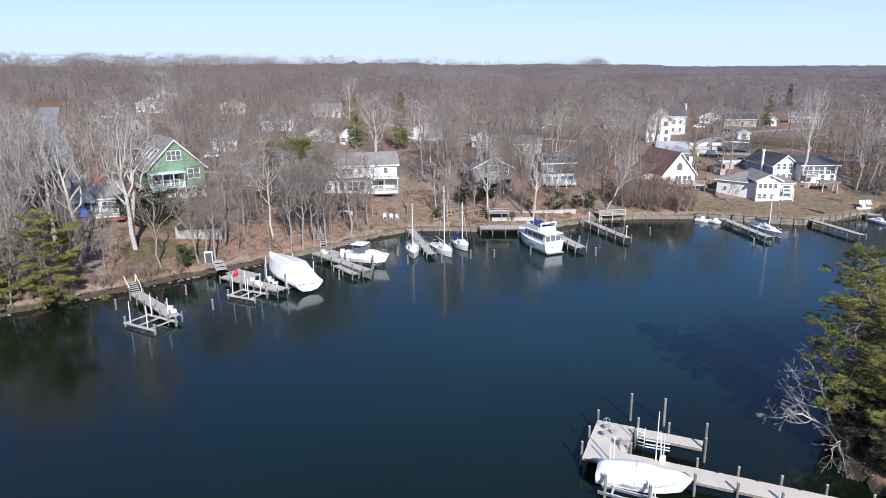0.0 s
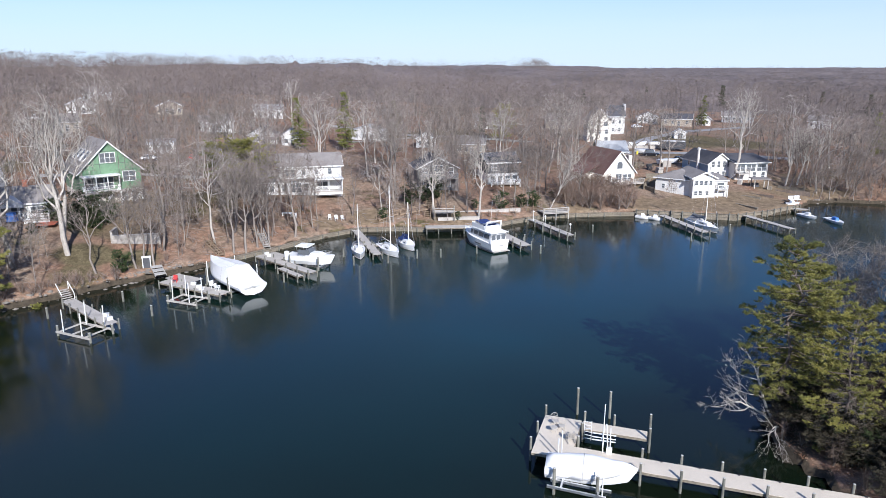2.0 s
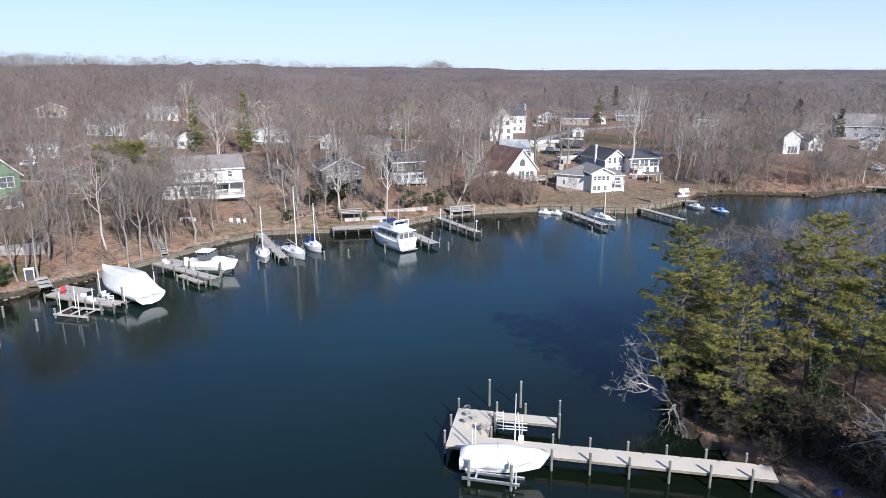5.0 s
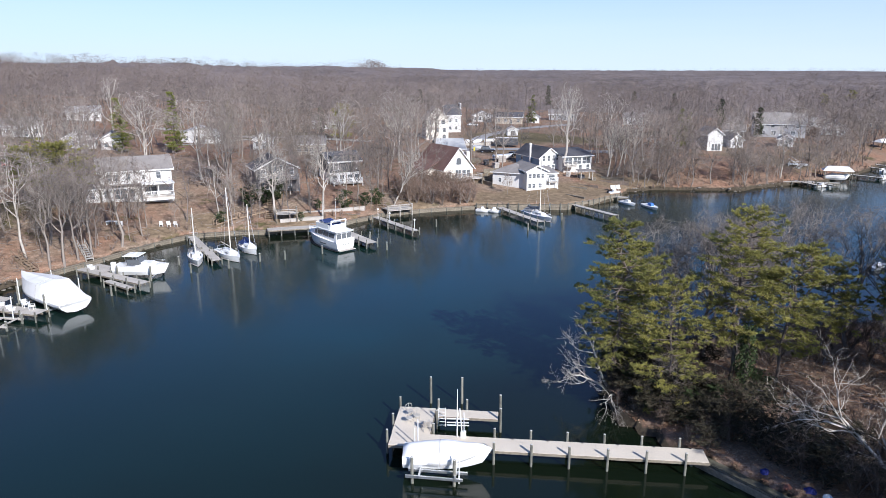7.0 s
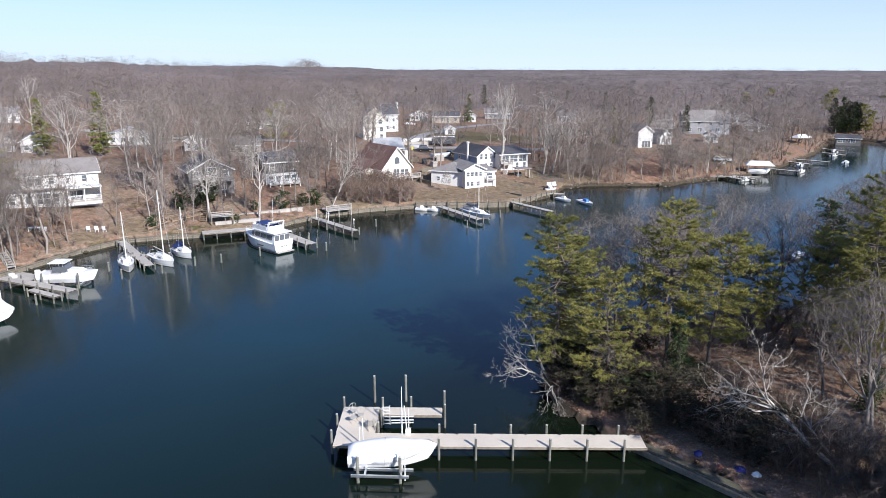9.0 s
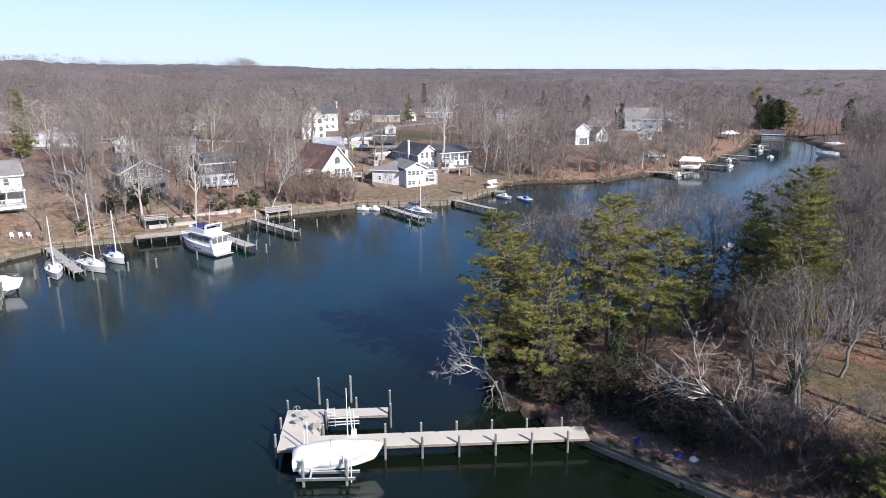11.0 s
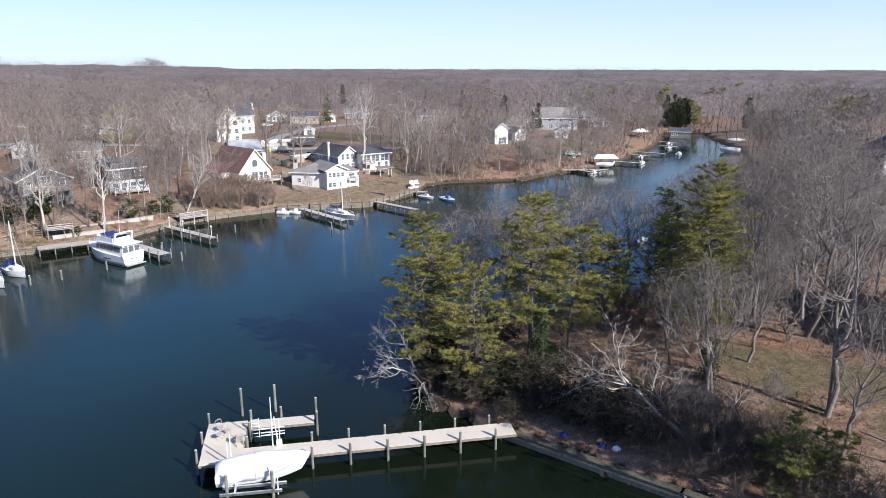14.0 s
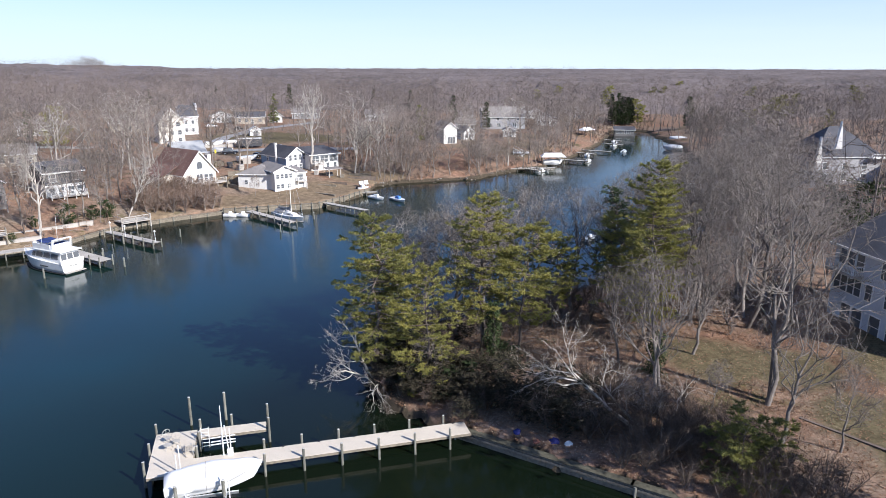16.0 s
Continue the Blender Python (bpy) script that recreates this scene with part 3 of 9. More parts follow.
    faces = {"f": pose(0, -0.015, 0), "l": pose(-0.015, depth, 0, 0, 0, -90), "r": pose(w + 0.015, 0, 0, 0, 0, 90)}
    for face, u, sill, ww, hh in openings:
        out = 0.06 if base and sill < base[0] else 0.0
        opening(t, faces[face] @ pose(0, -out, 0), u, sill, ww, hh)
    if chimney:
        x, y, top, m = chimney
        part("chimney", Geo().box(x - 0.45, y - 0.35, 0, x + 0.45, y + 0.35, top).box(x - 0.52, y - 0.42, top, x + 0.52, y + 0.42, top + 0.15), m, t)
    return t


def porch(t, x0, x1, y0, floor, rail=True, roof=None, post_mat=None, skirt=None, below=2.5, deck_mat=None):
    """A raised deck in front of a wall, with posts, railings and maybe a roof at that height."""
    pm = post_mat or TRIM
    part("deck", Geo().box(x0, y0, floor - 0.22, x1, -0.06, floor), deck_mat or DECKING, t)
    n = max(2, round((x1 - x0) / 2.4) + 1)
    for i in range(n):
        x = x0 + 0.1 + (x1 - x0 - 0.2) * i / (n - 1)
        top = roof if roof else floor + (1.05 if rail else 0)
        part("post", Geo().box(x - 0.08, y0 + 0.02, -below, x + 0.08, y0 + 0.18, top), pm, t)
    if rail:
        g = Geo().box(x0, y0 + 0.05, floor + 0.95, x1, y0 + 0.15, floor + 1.03).box(x0, y0 + 0.07, floor + 0.1, x1, y0 + 0.13, floor + 0.16)
        for k in range(int((x1 - x0) / 0.22)):
            g.box(x0 + 0.22 * k, y0 + 0.08, floor + 0.16, x0 + 0.22 * k + 0.04, y0 + 0.12, floor + 0.95)
        for x in (x0, x1 - 0.08):
            g.box(x, y0, floor + 0.95, x + 0.08, -0.1, floor + 1.03)
            for k in range(int(-y0 / 0.22)):
                g.box(x + 0.02, y0 + 0.22 * k, floor, x + 0.06, y0 + 0.22 * k + 0.04, floor + 0.95)
        part("railing", g, pm, t)
    if roof:
        part("porch_roof", Geo().box(x0 - 0.2, y0 - 0.2, roof, x1 + 0.2, -0.03, roof + 0.22), pm, t)
    if skirt:
        part("skirting", Geo().box(x0 + 0.02, y0 + 0.04, -below, x1 - 0.02, y0 + 0.09, floor - 0.23), skirt, t)


def row(face, sill, w, h, *us):
    return [(face, u, sill, w, h) for u in us]


# green gabled house under construction, with a walk-out base
h = house("gabled_house", "unfinished green-sheathed gabled house with grey shingle roof above the bank", (-101.0, 105.6), (-94.6, 114.6), 6.5, 13, 6.6, 12.0, "front", GREEN, SHINGLE,
          row("f", 8.0, 2.7, 1.8, 5.3) + row("f", 4.1, 2.3, 1.9, 8.9) + row("f", 0.3, 1.0, 1.7, 5.2, 7.6, 9.4) + row("f", 3.0, 1.5, 2.1, 1.5, 3.3, 5.1), base=(2.4, CREAM), over=0.6)
porch(h, 0.2, 6.6, -2.2, 2.7, True, 5.6)
porch(h, 6.7, 10.6, -1.5, 2.6, False)
for k in range(4):
    part("brace", Geo().beam((1.2 + 2.6 * k, -1.9, 0.2), (2.7 + 2.6 * k, -1.9, 2.4), 0.12, 0.12), TRIM, h)
for y in (2.2, 5.4, 8.6):
    sl = (12.0 - 6.6) / 5.45
    m = pose(2.3, y, 6.6 + 2.3 * sl + 0.2, 0, -math.degrees(math.atan(sl)), 0)
    sk = part("roof_window", Geo().box(-1.3, -0.05, 0.0, 1.3, 0.05, 0.12).box(-1.3, 2.3, 0.0, 1.3, 2.4, 0.12).box(-1.3, 0, 0, -1.2, 2.4, 0.12).box(1.2, 0, 0, 1.3, 2.4, 0.12), TRIM, h, at=m)
    part("pane", Geo().box(-1.2, 0.05, 0.02, 1.2, 2.3, 0.06), GLASS, sk)
seams = Geo()
for x in (1.25, 2.5, 3.75, 7.2, 8.4, 9.7):
    seams.box(x - 0.03, -0.03, 5.9, x + 0.03, -0.012, 6.6 + (5.45 - abs(x - 5.5)) * 0.95)
seams.box(1.5, -0.03, 7.7, 9.5, -0.012, 7.76).box(3.8, -0.03, 10.1, 7.2, -0.012, 10.16).box(7.0, -0.03, 4.0, 10.9, -0.012, 4.05)
part("sheathing_seam", seams, DARK_SIDING, h)
part("porch_step", Geo().box(3.5, -3.4, -1.5, 6.5, -2.2, 0.1), CONCRETE, h)

# small white cottage
h = house("cottage", "small white cottage with grey shingle roof among bare trees", (-105.4, 91.2), (-99.0, 96.0), 6.4, 8, 3.0, 5.3, "side", WHITE, SHINGLE,
          row("f", 0.9, 0.9, 1.3, 0.9, 2.4) + row("f", 1.0, 2.0, 1.2, 5.9) + row("f", 0.1, 1.0, 2.0, 3.8), chimney=(4.0, 4.0, 6.3, BRICK))
part("gable_porch", Geo().profile([(0.1, 2.5), (3.9, 2.5), (3.9, 3.0), (2.0, 4.3), (0.1, 3.0)], -1.6, 1.2), WHITE, h)
porch(h, 0.1, 3.9, -1.6, 0.3, False, None)
porch(h, 4.0, 8.0, -2.6, 0.3, True, None, skirt=WHITE)

# white two-storey house with a pergola deck
h = house("white_house", "white two-storey house with brown-grey roof on the wooded bank", (-73.6, 132.4), (-61.9, 139.1), 5.3, 8.5, 6.0, 8.2, "side", WHITE, SHINGLE,
          row("f", 4.0, 2.3, 1.3, 2.3) + row("f", 4.1, 0.8, 1.2, 5.2) + row("f", 4.1, 0.6, 0.9, 8.0) + row("f", 4.1, 0.8, 1.2, 10.9) + row("f", 0.6, 1.0, 1.5, 1.0, 5.6) + row("f", 0.3, 2.4, 2.0, 3.4) + row("f", 0.3, 2.2, 2.1, 9.2))
part("eave_band", Geo().box(0, -0.9, 3.1, 13.4, -0.03, 3.3), SHINGLE, h)
porch(h, 7.4, 13.4, -2.8, 0.7, True, 3.2, skirt=WHITE, below=0.1)
for k in range(9):
    part("pergola_slat", Geo().box(7.3 + 0.75 * k, -3.2, 3.43, 7.38 + 0.75 * k, -0.95, 3.6), TRIM, h)
h = house("white_annex", "low white annexe with a brown-grey roof beside the white house", (-79.3, 129.0), (-73.9, 132.1), 5.0, 7.5, 3.1, 5.0, "side", WHITE, SHINGLE, row("f", 0.2, 2.0, 2.0, 2.0) + row("f", 1.0, 0.9, 1.2, 4.9))

# dark houses between the trees
h = house("grey_house", "weathered grey house with a balcony half hidden by bare trees", (-46.5, 146.6), (-38.2, 151.0), 4.9, 9, 5.0, 7.4, "front", WEATHERED, DARK_SHINGLE,
          row("f", 4.0, 2.2, 1.5, 4.7) + row("f", 0.6, 1.2, 1.8, 2.0, 7.0) + row("f", 3.3, 1.0, 1.6, 1.6, 7.8))
porch(h, 0.3, 9.0, -2.4, 2.9, True, None, DECKING)
h = house("charcoal_house", "two-storey house, charcoal above and white below", (-33.0, 160.2), (-26.2, 164.2), 4.5, 8, 5.4, 7.2, "side", DARK_SIDING, DARK_SHINGLE,
          row("f", 3.4, 1.2, 1.5, 1.6, 6.2) + row("f", 0.6, 1.1, 1.5, 1.2, 3.0, 5.0, 6.8), base=(2.7, WHITE))
porch(h, 0.2, 7.7, -2.0, 0.4, True, None)
part("shed_dormer", Geo().profile([(0.6, 5.0), (7.3, 5.0), (7.3, 6.7), (0.6, 6.7)], -0.1, 2.5), DARK_SIDING, h)

# cream A-frame with brown roof
h = house("a_frame_house", "cream gabled house with brown shingle roof and arched window", (-6.2, 170.6), (1.2, 175.8), 3.4, 13, 3.4, 8.5, "front", CREAM, BROWN_SHINGLE,
          row("f", 0.9, 1.6, 2.1, 4.4) + row("f", 1.1, 1.1, 1.7, 6.2, 7.5) + row("f", 1.3, 0.9, 1.4, 1.8), over=0.45)
arch = [(-0.75, 0.0), (0.75, 0.0), (0.75, 1.0)] + [(0.75 * math.cos(a), 1.0 + 0.75 * math.sin(a)) for a in np.linspace(0.3, math.pi - 0.3, 7)] + [(-0.75, 1.0)]
aw = part("arched_window", Geo().profile([(x * 1.15, z * 1.08 - 0.08) for x, z in arch], -0.09, 0.0), TRIM, h, at=pose(4.52, -0.02, 4.3))
part("pane", Geo().profile(arch, -0.10, -0.092), GLASS, aw)
porch(h, 2.4, 10.2, -2.6, 0.9, True, None, DECKING)
part("chimney", Geo().box(9.1, 3.0, -1, 10.1, 4.4, 7.0), CREAM, h)
part("side_wing", Geo().box(-3.2, 3.5, -1, -0.1, 11.5, 2.9), CREAM, h)
part("wing_roof", Geo().add([(-3.8, 3.0, 2.8), (0.6, 3.0, 5.0), (0.6, 12, 5.0), (-3.8, 12, 2.8), (-3.8, 3.0, 3.0), (0.6, 3.0, 5.2), (0.6, 12, 5.2), (-3.8, 12, 3.0)], [(3, 2, 1, 0), (4, 5, 6, 7), (0, 1, 5, 4), (1, 2, 6, 5), (2, 3, 7, 6), (3, 0, 4, 7)]), BROWN_SHINGLE, h)

# white waterside house with hip roof, in two blocks and a bay
h = house("waterside_house", "white two-storey house with a low grey roof above the bulkhead", (14.4, 166.8), (19.4, 168.4), 2.1, 10, 5.0, 6.2, "front", WHITE, SHINGLE,
          row("f", 3.2, 0.75, 1.0, 0.8, 1.9, 3.0, 4.1) + row("f", 0.8, 0.75, 1.0, 0.8, 1.9, 3.6), over=0.5)
house("waterside_wing", "long white wing of the waterside house under a grey hip roof", (6.2, 172.0), (14.3, 168.6), 2.4, 9, 3.8, 5.6, "hip", WHITE, SHINGLE, row("f", 1.3, 0.7, 1.0, 2.0) + row("l", 1.3, 0.7, 1.0, 3.0, 6.0), over=0.5)
h = house("waterside_bay", "white bay with a covered porch beside the waterside house", (19.5, 169.4), (22.3, 170.3), 2.2, 6, 3.9, 4.7, "shed", WHITE, SHINGLE, row("f", 2.2, 1.5, 1.3, 1.4), over=0.3)
porch(h, 0.2, 2.7, -1.2, 2.0, True, None)

# blue house with white gable
h = house("blue_house", "blue-sided house with a white front gable and dark roof", (19.8, 190.4), (26.0, 193.4), 2.7, 13, 4.7, 7.2, "front", BLUE, DARK_SHINGLE,
          row("f", 3.7, 0.8, 1.5, 1.4, 3.0, 4.6, 5.9) + row("f", 1.0, 0.8, 1.5, 1.4, 3.0, 4.6) + row("l", 3.2, 0.8, 1.3, 3.5, 8.0) + row("l", 0.9, 0.8, 1.3, 9.5), front=WHITE, over=0.4)
part("flue", Geo().tube([(-0.5, 4.2, -1), (-0.5, 4.2, 7.9)], (0.35, 0.3), 8).tube([(-0.5, 4.2, 7.9), (-0.5, 4.2, 8.4)], (0.45, 0.45), 8), WHITE, h)
h = house("screened_porch", "white porch building with dark screens and a dark flat roof", (26.3, 190.2), (34.8, 193.6), 3.1, 8, 4.6, 6.0, "shed", WHITE, DARK_SHINGLE, row("f", 2.5, 2.4, 1.7, 1.6, 4.5, 7.4) + row("f", 0.4, 0.9, 1.8, 5.6, 8.0) + row("r", 2.5, 2.4, 1.7, 2.0, 5.5), over=0.6)
porch(h, 0.0, 3.0, -2.4, 2.2, True, None, DECKING)
for k in range(8):
    part("stair_tread", Geo().box(-1.2 + 0.28 * -k, -2.3, 2.0 - 0.26 * k, -0.9 + 0.28 * -k, -1.2, 2.06 - 0.26 * k), DECKING, h)

# houses up the slope
h = house("three_storey_house", "tall cream three-storey house with a grey front gable", (-15.6, 254.2), (-7.4, 256.0), 5.4, 10, 8.0, 12.2, "front", CREAM, SHINGLE,
          row("f", 6.0, 1.4, 1.5, 2.0, 6.4) + row("f", 3.2, 1.2, 1.5, 1.6, 4.2, 6.8) + row("f", 0.6, 1.2, 1.5, 1.6, 6.8) + row("f", 8.4, 1.0, 1.2, 4.2))
h = house("tall_white_house", "tall white house with a steep dark roof", (-9.4, 284.0), (-3.0, 285.6), 5.8, 7, 7.2, 11.0, "side", WHITE, DARK_SHINGLE, row("f", 4.2, 0.9, 1.3, 2.0, 4.6) + row("f", 1.2, 0.9, 1.3, 2.0, 4.6), over=0.3)
part("parapet", Geo().profile([(6.4, -1), (7.0, -1), (7.0, 11.8), (6.4, 11.8)], 1.8, 5.2), WHITE, h)
house("low_garage", "low garage with a pale metal roof", (-9.2, 206.0), (-1.0, 208.0), 4.9, 9, 3.0, 5.6, "side", TAN, PALE_ROOF, row("f", 0.2, 2.6, 2.2, 2.5, 6.0))
h = house("garden_shed", "small white garden shed with a barn door", (15.6, 273.6), (19.8, 274.0), 5.6, 4, 2.3, 3.6, "front", WHITE, PALE_ROOF, row("f", 0.1, 1.6, 1.9, 2.1), over=0.25)
FAR_HOUSES = [  # front's middle, width, turn, eave, peak, kind, wall, roof
    (-139.9, 211, 11, 35, 3.6, 5.6, "side", WHITE, SHINGLE), (-115.5, 199, 9, 25, 3.0, 5.4, "front", WHITE, DARK_SHINGLE), (-106.5, 201, 6, 25, 3.4, 5.2, "front", WHITE, SHINGLE),
    (-92.1, 233, 13, 18, 3.2, 5.4, "front", WHITE, PALE_ROOF), (-66.2, 218, 6, 12, 3.2, 5.0, "front", WHITE, SHINGLE), (-125.5, 162, 7, 38, 2.8, 3.6, "side", WHITE, PALE_ROOF),
    (-237, 265, 12, 40, 3.6, 6.0, "side", WHITE, SHINGLE), (-200, 215, 10, 42, 3.4, 5.8, "front", WHITE, PALE_ROOF), (-170, 175, 9, 42, 3.2, 5.4, "side", TAN, SHINGLE),
    (6.7, 336, 9, 0, 3.0, 5.0, "front", WHITE, SHINGLE), (19, 326, 13, -4, 3.2, 5.2, "side", TAN, DARK_SHINGLE), (31, 332, 6, -4, 3.2, 5.8, "front", WHITE, DARK_SHINGLE), (48, 352, 14, -6, 3.0, 5.2, "side", GREY_SIDING, SHINGLE),
    (-60, 290, 12, 12, 3.6, 6, "side", WHITE, SHINGLE), (-30, 300, 12, 5, 3.6, 6, "side", TAN, SHINGLE), (-150, 265, 12, 30, 3.4, 5.6, "side", WHITE, PALE_ROOF), (-180, 240, 10, 36, 3.4, 5.6, "front", TAN, SHINGLE), (-48, 205, 9, 10, 3.2, 5.4, "side", TAN, SHINGLE),
    (93.0, 240.5, 4.5, 5, 3.0, 4.8, "front", WHITE, SHINGLE), (105, 276, 8, -20, 3.0, 5, "side", WHITE, SHINGLE), (152, 292, 10, -28, 3.4, 6, "front", WHITE, DARK_SHINGLE), (120, 318, 9, -22, 3.4, 5.6, "side", WHITE, SHINGLE),
    (112, 246, 5, -24, 2.6, 3.9, "front", WHITE, SHINGLE), (190, 330, 12, -32, 3.6, 6, "side", TAN, SHINGLE), (165, 330, 9, -28, 3.4, 5.6, "front", WHITE, SHINGLE), (78, 330, 9, -14, 3.4, 5.6, "side", WHITE, SHINGLE)]
for x, y, w, turn, eave, peak, kind, wall, roof in FAR_HOUSES:
    c, s = math.cos(radians(turn)) * w / 2, math.sin(radians(turn)) * w / 2
    colour = wall.name.split("_")[0]
    look_of = "front gable" if kind == "front" else "long low roof"
    house("bungalow", f"small {colour} bungalow with {look_of} among leafless trees", (x - c, y - s), (x + c, y + s), z_at(x, y), 8, eave, peak, kind, wall, roof,
          row("f", 1.0, 1.1, 1.3, *(w * k for k in ((0.25, 0.75) if w < 8 else (0.15, 0.38, 0.85)))) + row("f", 0.1, 0.95, 2.0, w * 0.58), below=1.0)
h = house("narrow_white_house", "narrow tall white gabled house above the far shore", (79.6, 231.0), (84.8, 231.6), 4.8, 9, 5.6, 7.6, "front", WHITE, SHINGLE, row("f", 0.3, 3.0, 2.2, 3.0))
h = house("long_white_house", "long two-storey pale grey house with a shingled roof", (115.0, 280.6), (133.0, 276.0), 5.2, 10, 5.2, 9.2, "side", GREY_SIDING, SHINGLE, row("f", 3.6, 1.3, 1.4, 2.5, 6.5, 11, 15.5) + row("f", 0.8, 1.6, 1.6, 3, 7, 14))
porch(h, 9.0, 17.0, -2.4, 0.3, True, None, below=2.0)
h = house("boat_shed", "low boat shed with dark roof over the creek's edge", (182.3, 280.8), (190.2, 276.5), 1.0, 7, 2.0, 3.2, "side", WEATHERED, DARK_SHINGLE, row("f", 0.2, 2.6, 1.6, 2.0, 5.8))

# large grey houses on the near shore
h = house("shoreside_house", "large grey-blue three-storey house in its own shade", (68.6, 58.0), (65.6, 43.3), 2.6, 13, 9.2, 12.6, "side", PALE_BLUE, DARK_SHINGLE,
          row("f", 6.9, 1.1, 1.9, 1.4, 2.8, 4.2) + row("f", 6.9, 1.3, 2.0, 8, 10) + row("f", 3.9, 0.95, 1.8, 1.0, 2.1, 3.2, 4.3, 6.0) + row("f", 3.9, 1.2, 1.8, 9, 11, 13) + row("f", 0.3, 1.5, 2.2, 3.0, 4.8, 7.5, 10), below=1.0, over=0.5)
porch(h, 0.6, 5.0, -1.6, 6.5, True, None, below=-6.2)
h = house("steep_roofed_house", "large grey house with a steep slate roof", (139.5, 127.5), (156.0, 123.0), 3.8, 14, 6.6, 13.4, "hip", GREY_SIDING, DARK_SHINGLE, row("f", 3.6, 1.2, 1.6, 3, 8, 13) + row("f", 0.8, 1.2, 1.6, 3, 8, 13))
for u, low, top in ((0.6, 5.2, 11.6), (5.2, 8.6, 15.2)):
    part("white_gable", Geo().profile([(u - 0.8, low), (u + 0.8, low), (u, top)], -1.0, -0.2), WHITE, h)
part("balcony", Geo().box(13.5, -1.6, 6.2, 18, 0, 6.4).box(13.5, -1.6, 7.2, 18, -1.5, 7.3).box(13.5, -1.6, 6.4, 13.6, -1.5, 7.2).box(17.9, -1.6, 6.4, 18, -1.5, 7.2), TRIM, h)
house("steep_roofed_house", "large grey house with a steep slate roof and white trim", (156.0, 116.0), (172.0, 104.0), 4.0, 14, 6.6, 12.5, "front", GREY_SIDING, SHINGLE, row("f", 3.6, 1.2, 1.6, 4, 10, 15) + row("f", 0.8, 1.2, 1.6, 4, 10, 15))


# ---- docks and bulkheads ----
def pile_mesh(r, low, top, cap=False):
    g = Geo()
    g.tube([(0, 0, low), (0.01, 0, (low + top) / 2), (0, 0.01, top)], (r * 1.05, r, r * 0.96), 8)
    return mesh_of("piling", g, PILE)


CAPS = {}
PILES = {}


def pile(parent, x, y, top, r=0.13, cap=False, low=-2.0):
    key = (round(top, 2), r)
    if key not in PILES:
        PILES[key] = pile_mesh(r, low, top)
    ob = new("piling", PILES[key])
    ob.parent, ob.location = parent, (x, y, 0)
    if cap:
        if r not in CAPS:
            CAPS[r] = mesh_of("cap", Geo().tube([(0, 0, 0), (0, 0, 0.02), (0, 0, 0.035)], (r * 1.0, r * 0.97, r * 0.6), 8), PILE_CAP)
        c = new("cap", CAPS[r])
        c.parent, c.location = ob, (0, 0, top)
    return ob


def lay_planks(x0, x1, y0, y1, z, step=0.15, seed=1):
    """Planks across a walkway that runs along x."""
    rng = random.Random(seed)
    g, n = Geo(), int((x1 - x0) / step)
    for i in range(n):
        a = x0 + i * step
        j = rng.uniform(-0.015, 0.015)
        g.box(a + 0.0015, y0 + j, z - 0.04, a + step - 0.0015, y1 + j, z + rng.uniform(-0.001, 0.001))
    return g


def dock(label, a, b, width, z=1.0, every=3.2, top=None, material=None, cap=False, name="dock", r=0.13, step=0.2, both=True):
    """A walkway on piles from a to b."""
    n = math.dist(a, b)
    t = thing(name, label, "dock", facing(a, b, 0), "docks along the creek")
    part("decking", lay_planks(0, n, -width / 2, width / 2, z, step, int(n * 10)), material or DECKING, t, kind="stuff")
    part("stringer", Geo().box(0, -width / 2 + 0.05, z - 0.28, n, -width / 2 + 0.12, z - 0.045).box(0, width / 2 - 0.12, z - 0.28, n, width / 2 - 0.05, z - 0.045).box(0, -0.04, z - 0.28, n, 0.04, z - 0.045), TIMBER, t)
    k = max(1, round(n / every))
    for i in range(k + 1):
        x = n * i / k
        x = min(max(x, 0.2), n - 0.15)
        for s in (-1, 1) if both else (1,):
            pile(t, x, s * (width / 2 + r * 0.6), (top or z + 0.5) - 0.15, r * 0.85, cap)
    return t


def lone_pile(x, y, top=1.5, r=0.15):
    t = thing("mooring_post", "weathered wooden mooring post standing in the water", "post", pose(x, y, 0), "mooring posts")
    pile(t, 0, 0, top, r, True)


def bulkhead(label, points, z, material=None, every=2.4, name="bulkhead", proud=0.35):
    """Sheet wall with a cap and piles along the water's edge."""
    for a, b in zip(points[:-1], points[1:]):
        n = math.dist(a, b)
        t = thing(name, label, "bulkhead", facing(a, b, 0), "bulkhead sections", "structure")
        g = Geo()
        for i in range(max(1, int(n / 0.28))):
            x = i * n / max(1, int(n / 0.28))
            g.box(x + 0.006, -0.06 + 0.012 * (i % 2), -1.5, x + n / max(1, int(n / 0.28)) - 0.006, 0.02, z - 0.03)
        part("sheeting", g, material or TIMBER, t)
        part("cap_board", Geo().box(-0.1, -0.22, z - 0.05, n + 0.1, 0.25 if every < 10 else 0.55, z), TIMBER if every < 10 else SHADED_MOSSY, t)
        part("waler", Geo().box(0, -0.2, z * 0.5, n, -0.07, z * 0.5 + 0.2), material or TIMBER, t)
        for i in range(int(n / every) + 1):
            pile(t, min(i * every + 0.3, n - 0.1), -0.24, z + proud, 0.12)


S = SHORE
bulkhead("grey timber bulkhead along the leaf-strewn bank", [S[5], S[6], S[7], S[8]], 0.8, proud=0.08, every=3.6)
bulkhead("low timber bulkhead below the wooded bank", [S[8], S[9], S[10], S[11], S[12], S[13], S[14], S[15]], 0.85, proud=0.05, every=3.6)
bulkhead("weathered timber bulkhead with tall piles below the yard", [S[15], S[16], S[17], S[18]], 1.35, proud=0.3)
